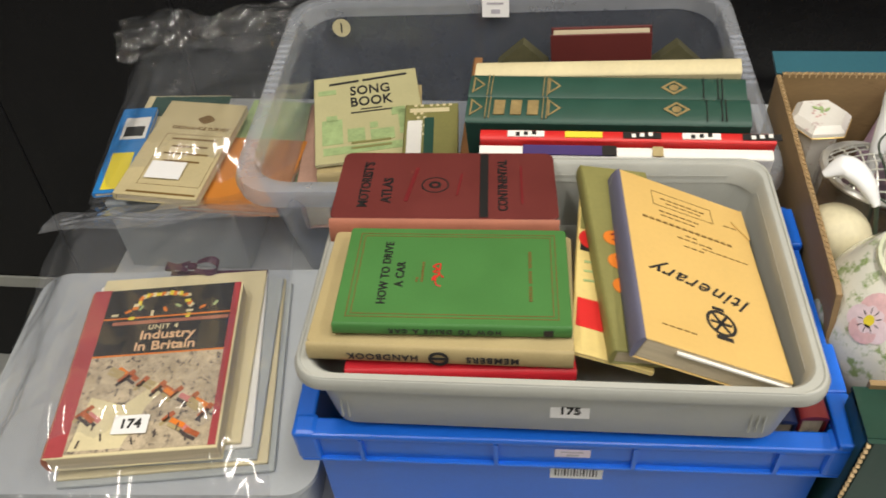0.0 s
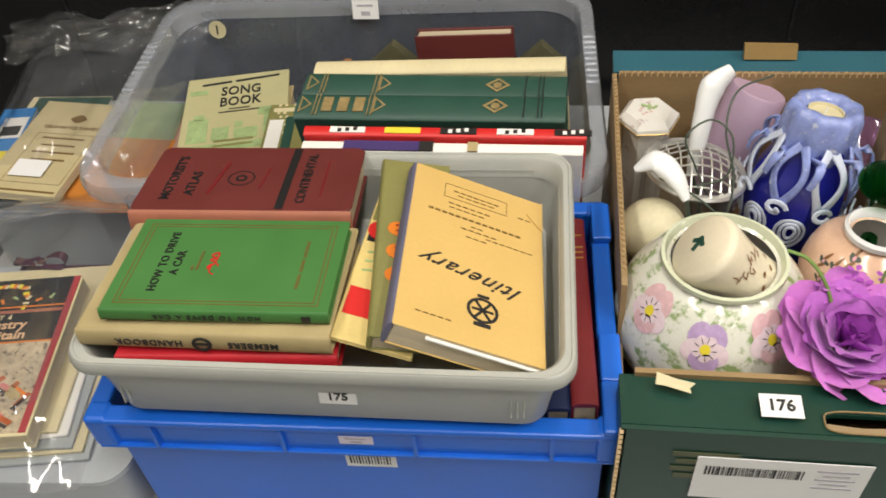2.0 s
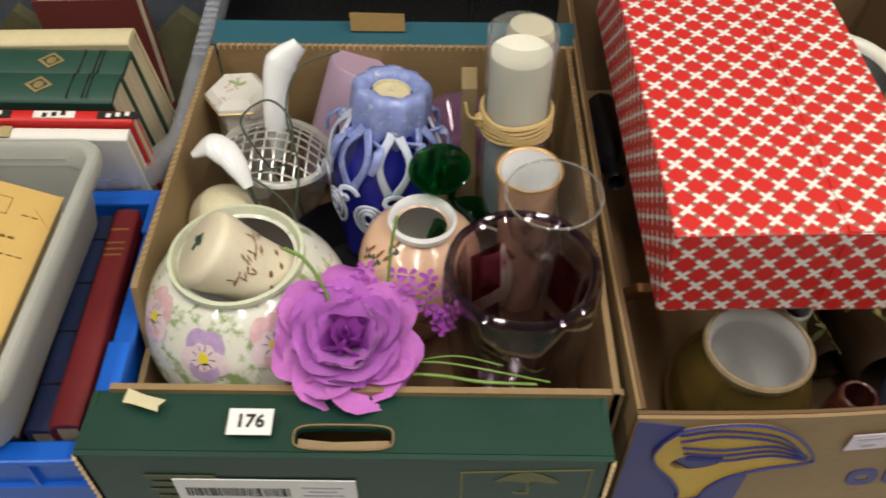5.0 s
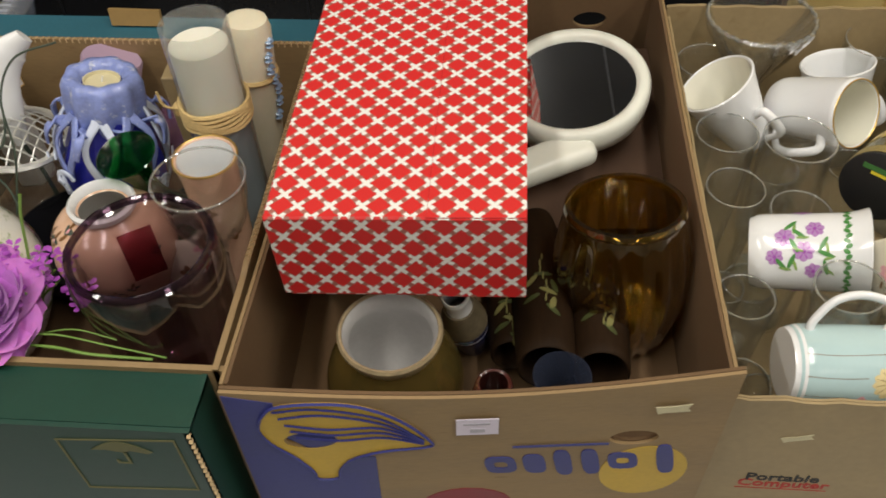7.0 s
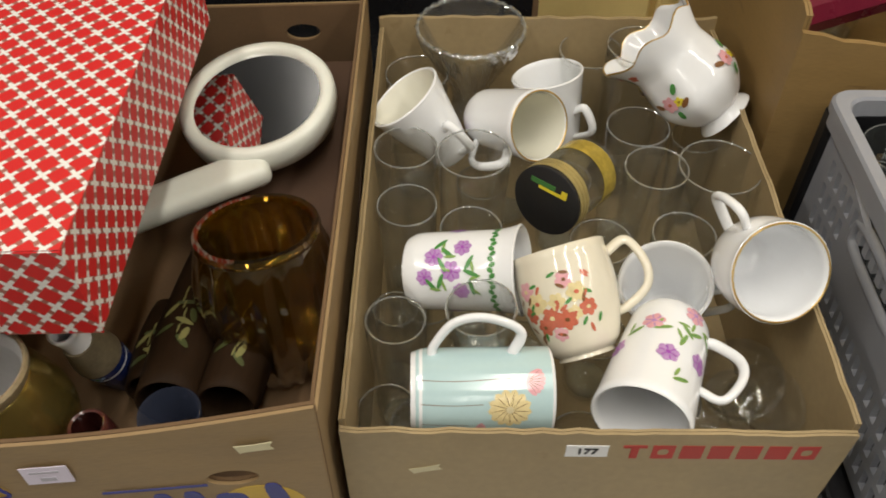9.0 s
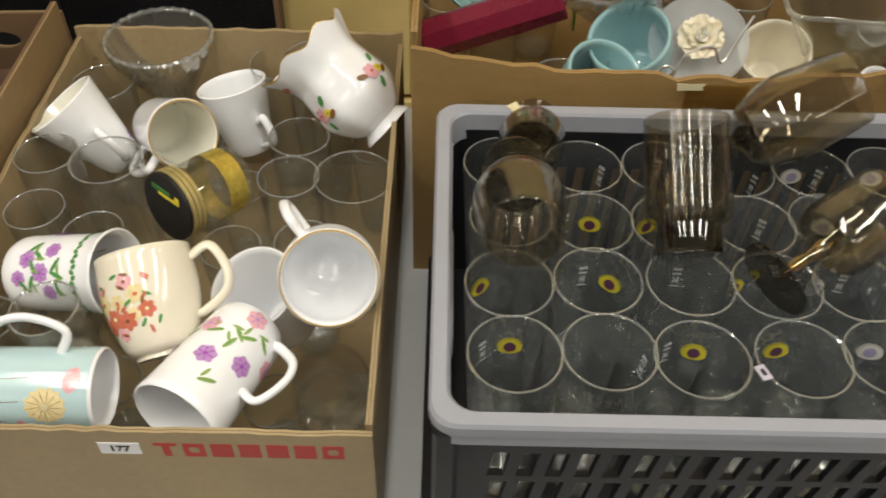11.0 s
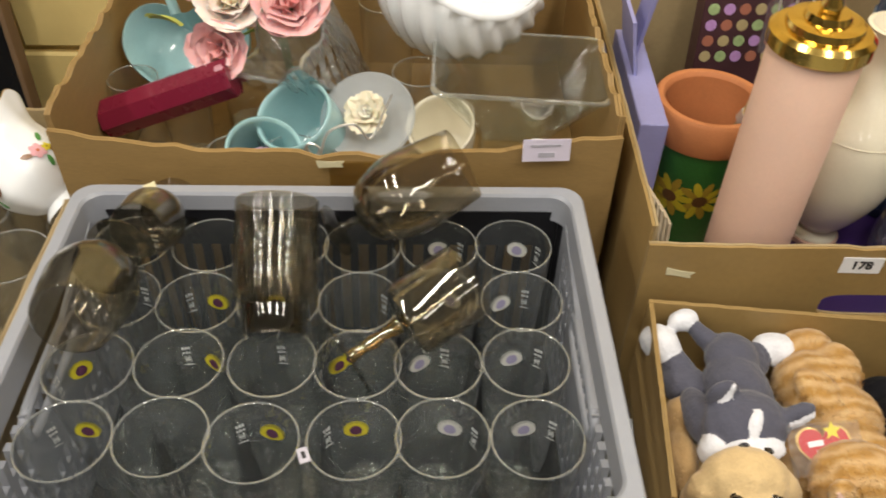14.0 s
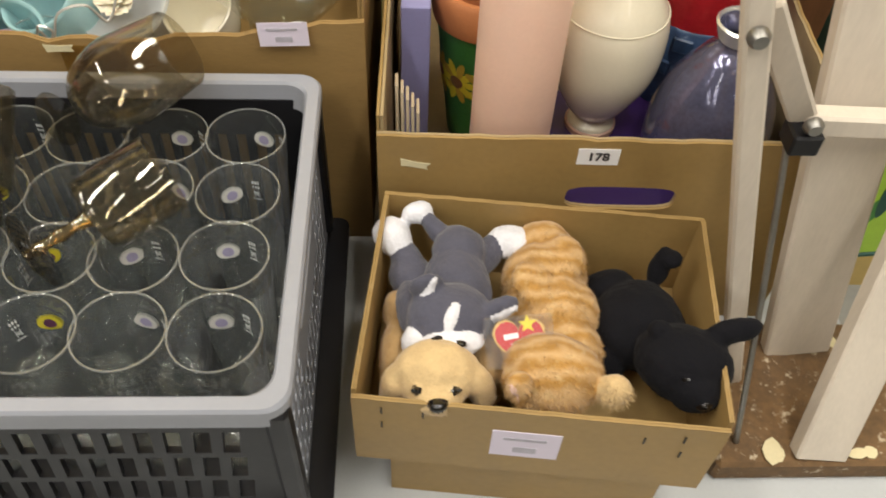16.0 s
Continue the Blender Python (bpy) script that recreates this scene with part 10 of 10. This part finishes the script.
toy("soft_toy", "black plush bear lying on its front", [
    ((2.264, 0.534, 0.940), (0.041, 0.034, 0.032), (0, 0, -22), 0), ((2.268, 0.508, 0.940), (0.023, 0.018, 0.020), (0, 0, 0), 0), ((2.300, 0.549, 0.964), (0.026, 0.010, 0.012), (0, -12, 8), 0), ((2.240, 0.588, 0.915), (0.042, 0.042, 0.036), (0, 0, -24), 0),
    ((2.222, 0.626, 0.905), (0.028, 0.024, 0.028), (0, 0, 0), 0), ((2.262, 0.632, 0.944), (0.0095, 0.010, 0.020), (-15, 10, 0), 0), ((2.269, 0.629, 0.958), (0.010, 0.009, 0.008), (0, 0, 0), 0), ((2.208, 0.560, 0.900), (0.020, 0.020, 0.020), (0, 0, 0), 0), ((2.243, 0.552, 0.962), (0.011, 0.009, 0.009), (0, 0, 0), 0),
    ((2.256, 0.5085, 0.9575), (0.0030, 0.0025, 0.0025), (0, 0, 0), 1), ((2.270, 0.4905, 0.9450), (0.0055, 0.004, 0.0036), (0, 0, 0), 1)], (F_BLACK, E_BLACK), 2500, 0.0018)
tt = thing("heart_tag", aim((2.127, 0.545, TZ + 0.100), (2.117, 0.509, TZ + 0.150), (1, 0.1, 0)), "red heart-shaped card tag in a clear cover", "tag")
hp = []
for k in range(28):
    a = 2 * math.pi * k / 28
    hp.append((0.0195 * math.sin(a) ** 3, 0.0013 * (13 * math.cos(a) - 5 * math.cos(2 * a) - 2 * math.cos(3 * a) - math.cos(4 * a))))
part("gilt_edge", plate([(x * 1.10, z * 1.10) for x, z in hp], [], 0.0008, pose(0, 0, 0, -90)), M["gold"], tt)
part("card", plate(hp, [], 0.0008, pose(0, 0, 0.0007, -90)), M["print_red"], tt)
for dx, dy, w_, h_, rz_ in ((-0.006, 0.004, 0.012, 0.0045, 6), (0.0, -0.004, 0.014, 0.0045, 6), (0.001, -0.011, 0.009, 0.0035, 6)):
    part("white_bar", box((dx, dy, 0.0011), (w_, h_, 0.0005), pose(0, 0, 0, 0, 0, rz_)), M["label"], tt)
star = []
for k in range(10):
    a, r_ = math.pi / 2 + math.pi * k / 5, 0.0078 if k % 2 == 0 else 0.0034
    star.append((0.0075 + r_ * math.cos(a), 0.0125 + r_ * math.sin(a)))
part("yellow_star", plate(star, [], 0.0006, pose(0, 0, 0.0014, -90)), M["print_yellow"], tt)
part("clear_cover", box((0.0, -0.001, 0.004), (0.056, 0.042, 0.006), bevel=0.002), M["film"], tt)

# ---- wooden rack at the end of the table ----
M["flaked"] = mat("flaking cream paint", (0.15, 0.085, 0.035), 0.75, var=0.35, scale=30, bump=0.5, bscale=120, second=(0.55, 0.46, 0.33), mark=0.50)
M["cream_paint"] = mat("cream painted wood", (0.62, 0.55, 0.46), 0.55, var=0.10, scale=12, bump=0.12, bscale=160, second=(0.50, 0.42, 0.32), mark=0.2, stretch=(2, 2, 0.4))
M["steel"] = mat("dull steel", (0.30, 0.29, 0.27), 0.4, 0.9, var=0.2)
rk = thing("wooden_rack", pose(0, 0, 0), "cream painted folding wooden rack on a flaking base", "rack")


def bar(name, a, b, w_, d_, mt, hint=(1, 0, 0), parent=rk):
    m = aim(a, b, hint)
    ln = (Vector(b) - Vector(a)).length
    return part(name, box((0, 0, ln / 2), (w_, d_, ln), m, 0.0025), M[mt], parent)


part("base", box((2.56, 0.598, TOP + 0.016), (0.45, 0.165, 0.032), bevel=0.004), M["flaked"], rk, "base board with flaking paint")
rnd = random.Random(6)
for k in range(26):
    part("paint_flake", plate(oval(0, 0, rnd.uniform(0.005, 0.016), rnd.uniform(0.004, 0.011), 8, 1.6), [], 0.0012, pose(rnd.uniform(2.37, 2.70), rnd.choice((rnd.uniform(0.525, 0.545), rnd.uniform(0.64, 0.672))), TOP + 0.0335 + 0.0001 * k, -90, 0, rnd.uniform(0, 180))), M["bk_cream"], rk)
bar("post", (2.372, 0.614, TOP + 0.03), (2.226, 0.609, 1.32), 0.018, 0.016, "cream_paint")
bar("back_plank", (2.448, 0.648, TOP + 0.03), (2.372, 0.705, 1.26), 0.068, 0.018, "cream_paint")
bar("brace", (2.262, 0.628, 1.225), (2.338, 0.655, 1.105), 0.022, 0.016, "cream_paint")
bar("rail", (2.338, 0.652, 1.102), (2.62, 0.640, 1.100), 0.020, 0.018, "cream_paint", (0, 0, 1))
bar("leg", (2.436, 0.527, TOP + 0.03), (2.485, 0.70, 1.25), 0.052, 0.020, "cream_paint")
part("rod", tube(bend([(2.330, 0.642, 1.085), (2.345, 0.60, 0.95), (2.358, 0.54, TOP + 0.033)], 5), 0.003, 8), M["steel"], rk, "thin steel rod", smooth=True)
for c in ((2.252, 0.600, 1.218), (2.338, 0.636, 1.112)):
    part("bolt", lathe([(0, 0.008), (0.005, 0.008), (0.0075, 0.004), (0.0075, 0), (0, 0)], 16, pose(*c, 90)), M["steel"], rk, smooth=True)
part("bracket", box((2.338, 0.642, 1.094), (0.024, 0.026, 0.020), bevel=0.002), M["black_pl"], rk)
tn = thing("picture_tin", pose(2.565, 0.80, TOP, -12, 0, 4), "bright green tin tray with a painted plant", "tray")
part("panel", plate(oval(0, 0.16, 0.075, 0.16, 32, 7), [], 0.004), mat("lime green paint", (0.30, 0.48, 0.05), 0.35, var=0.15), tn)
part("edge", tube([(x, -0.001, z) for x, z in oval(0, 0.16, 0.075, 0.16, 40, 7)], 0.003, 6, closed=True), M["bk_dgreen"], tn)
for k in range(7):
    part("painted_leaf", plate(oval(0, 0, 0.010, 0.035, 12, 1.7), [], 0.0008, pose(-0.045 + 0.018 * k, -0.0008 - 0.0002 * k, 0.06 + 0.03 * (k % 3), 0, 35 - 24 * (k % 3), 0)), M["bk_green" if k % 2 else "bk_dgreen"], tn)
for k in range(2):
    part("painted_bloom", plate(oval(-0.01 + 0.04 * k, 0.17 + 0.03 * k, 0.014, 0.012, 12), [], 0.0008, pose(0, -0.0025, 0)), M["paper"], tn)
dkb = thing("dark_bin", pose(2.60, 0.93, TOP), "dark green box standing behind the rack", "box")
part("body", box((0, 0, 0.2), (0.2, 0.1, 0.40), bevel=0.003), M["bk_dgreen"], dkb)
part("lid", box((0, 0, 0.405), (0.21, 0.11, 0.012), bevel=0.002), M["bk_dgreen"], dkb)
oldb = thing("wooden_case", pose(2.49, 1.07, TOP), "brown wooden case at the table's end", "case")
part("body", box((0, 0, 0.22), (0.10, 0.24, 0.44), bevel=0.003), mat("brown veneer", (0.20, 0.09, 0.04), 0.45, var=0.25, scale=20, stretch=(3, 3, 0.5)), oldb)
part("lid", box((0, 0, 0.446), (0.105, 0.245, 0.012), bevel=0.003), bpy.data.materials["brown veneer"], oldb)

# ---- block wall ----
bk_mesh = None
for row in range(6):
    for col in range(6):
        x0 = 0.98 + 0.45 * col + (0.225 if row % 2 else 0.0)
        z0 = 0.442 + 0.215 * row
        if bk_mesh is None:
            ob = part("block", box((0, 0, 0), (0.440, 0.016, 0.205), bevel=0.004), M["block"], wall)
            bk_mesh = ob
            ob.matrix_basis = pose(x0, WALL_Y + 0.004, z0 + 0.1075)
        else:
            again(bk_mesh, wall, pose(x0, WALL_Y + 0.004, z0 + 0.1075), "block")
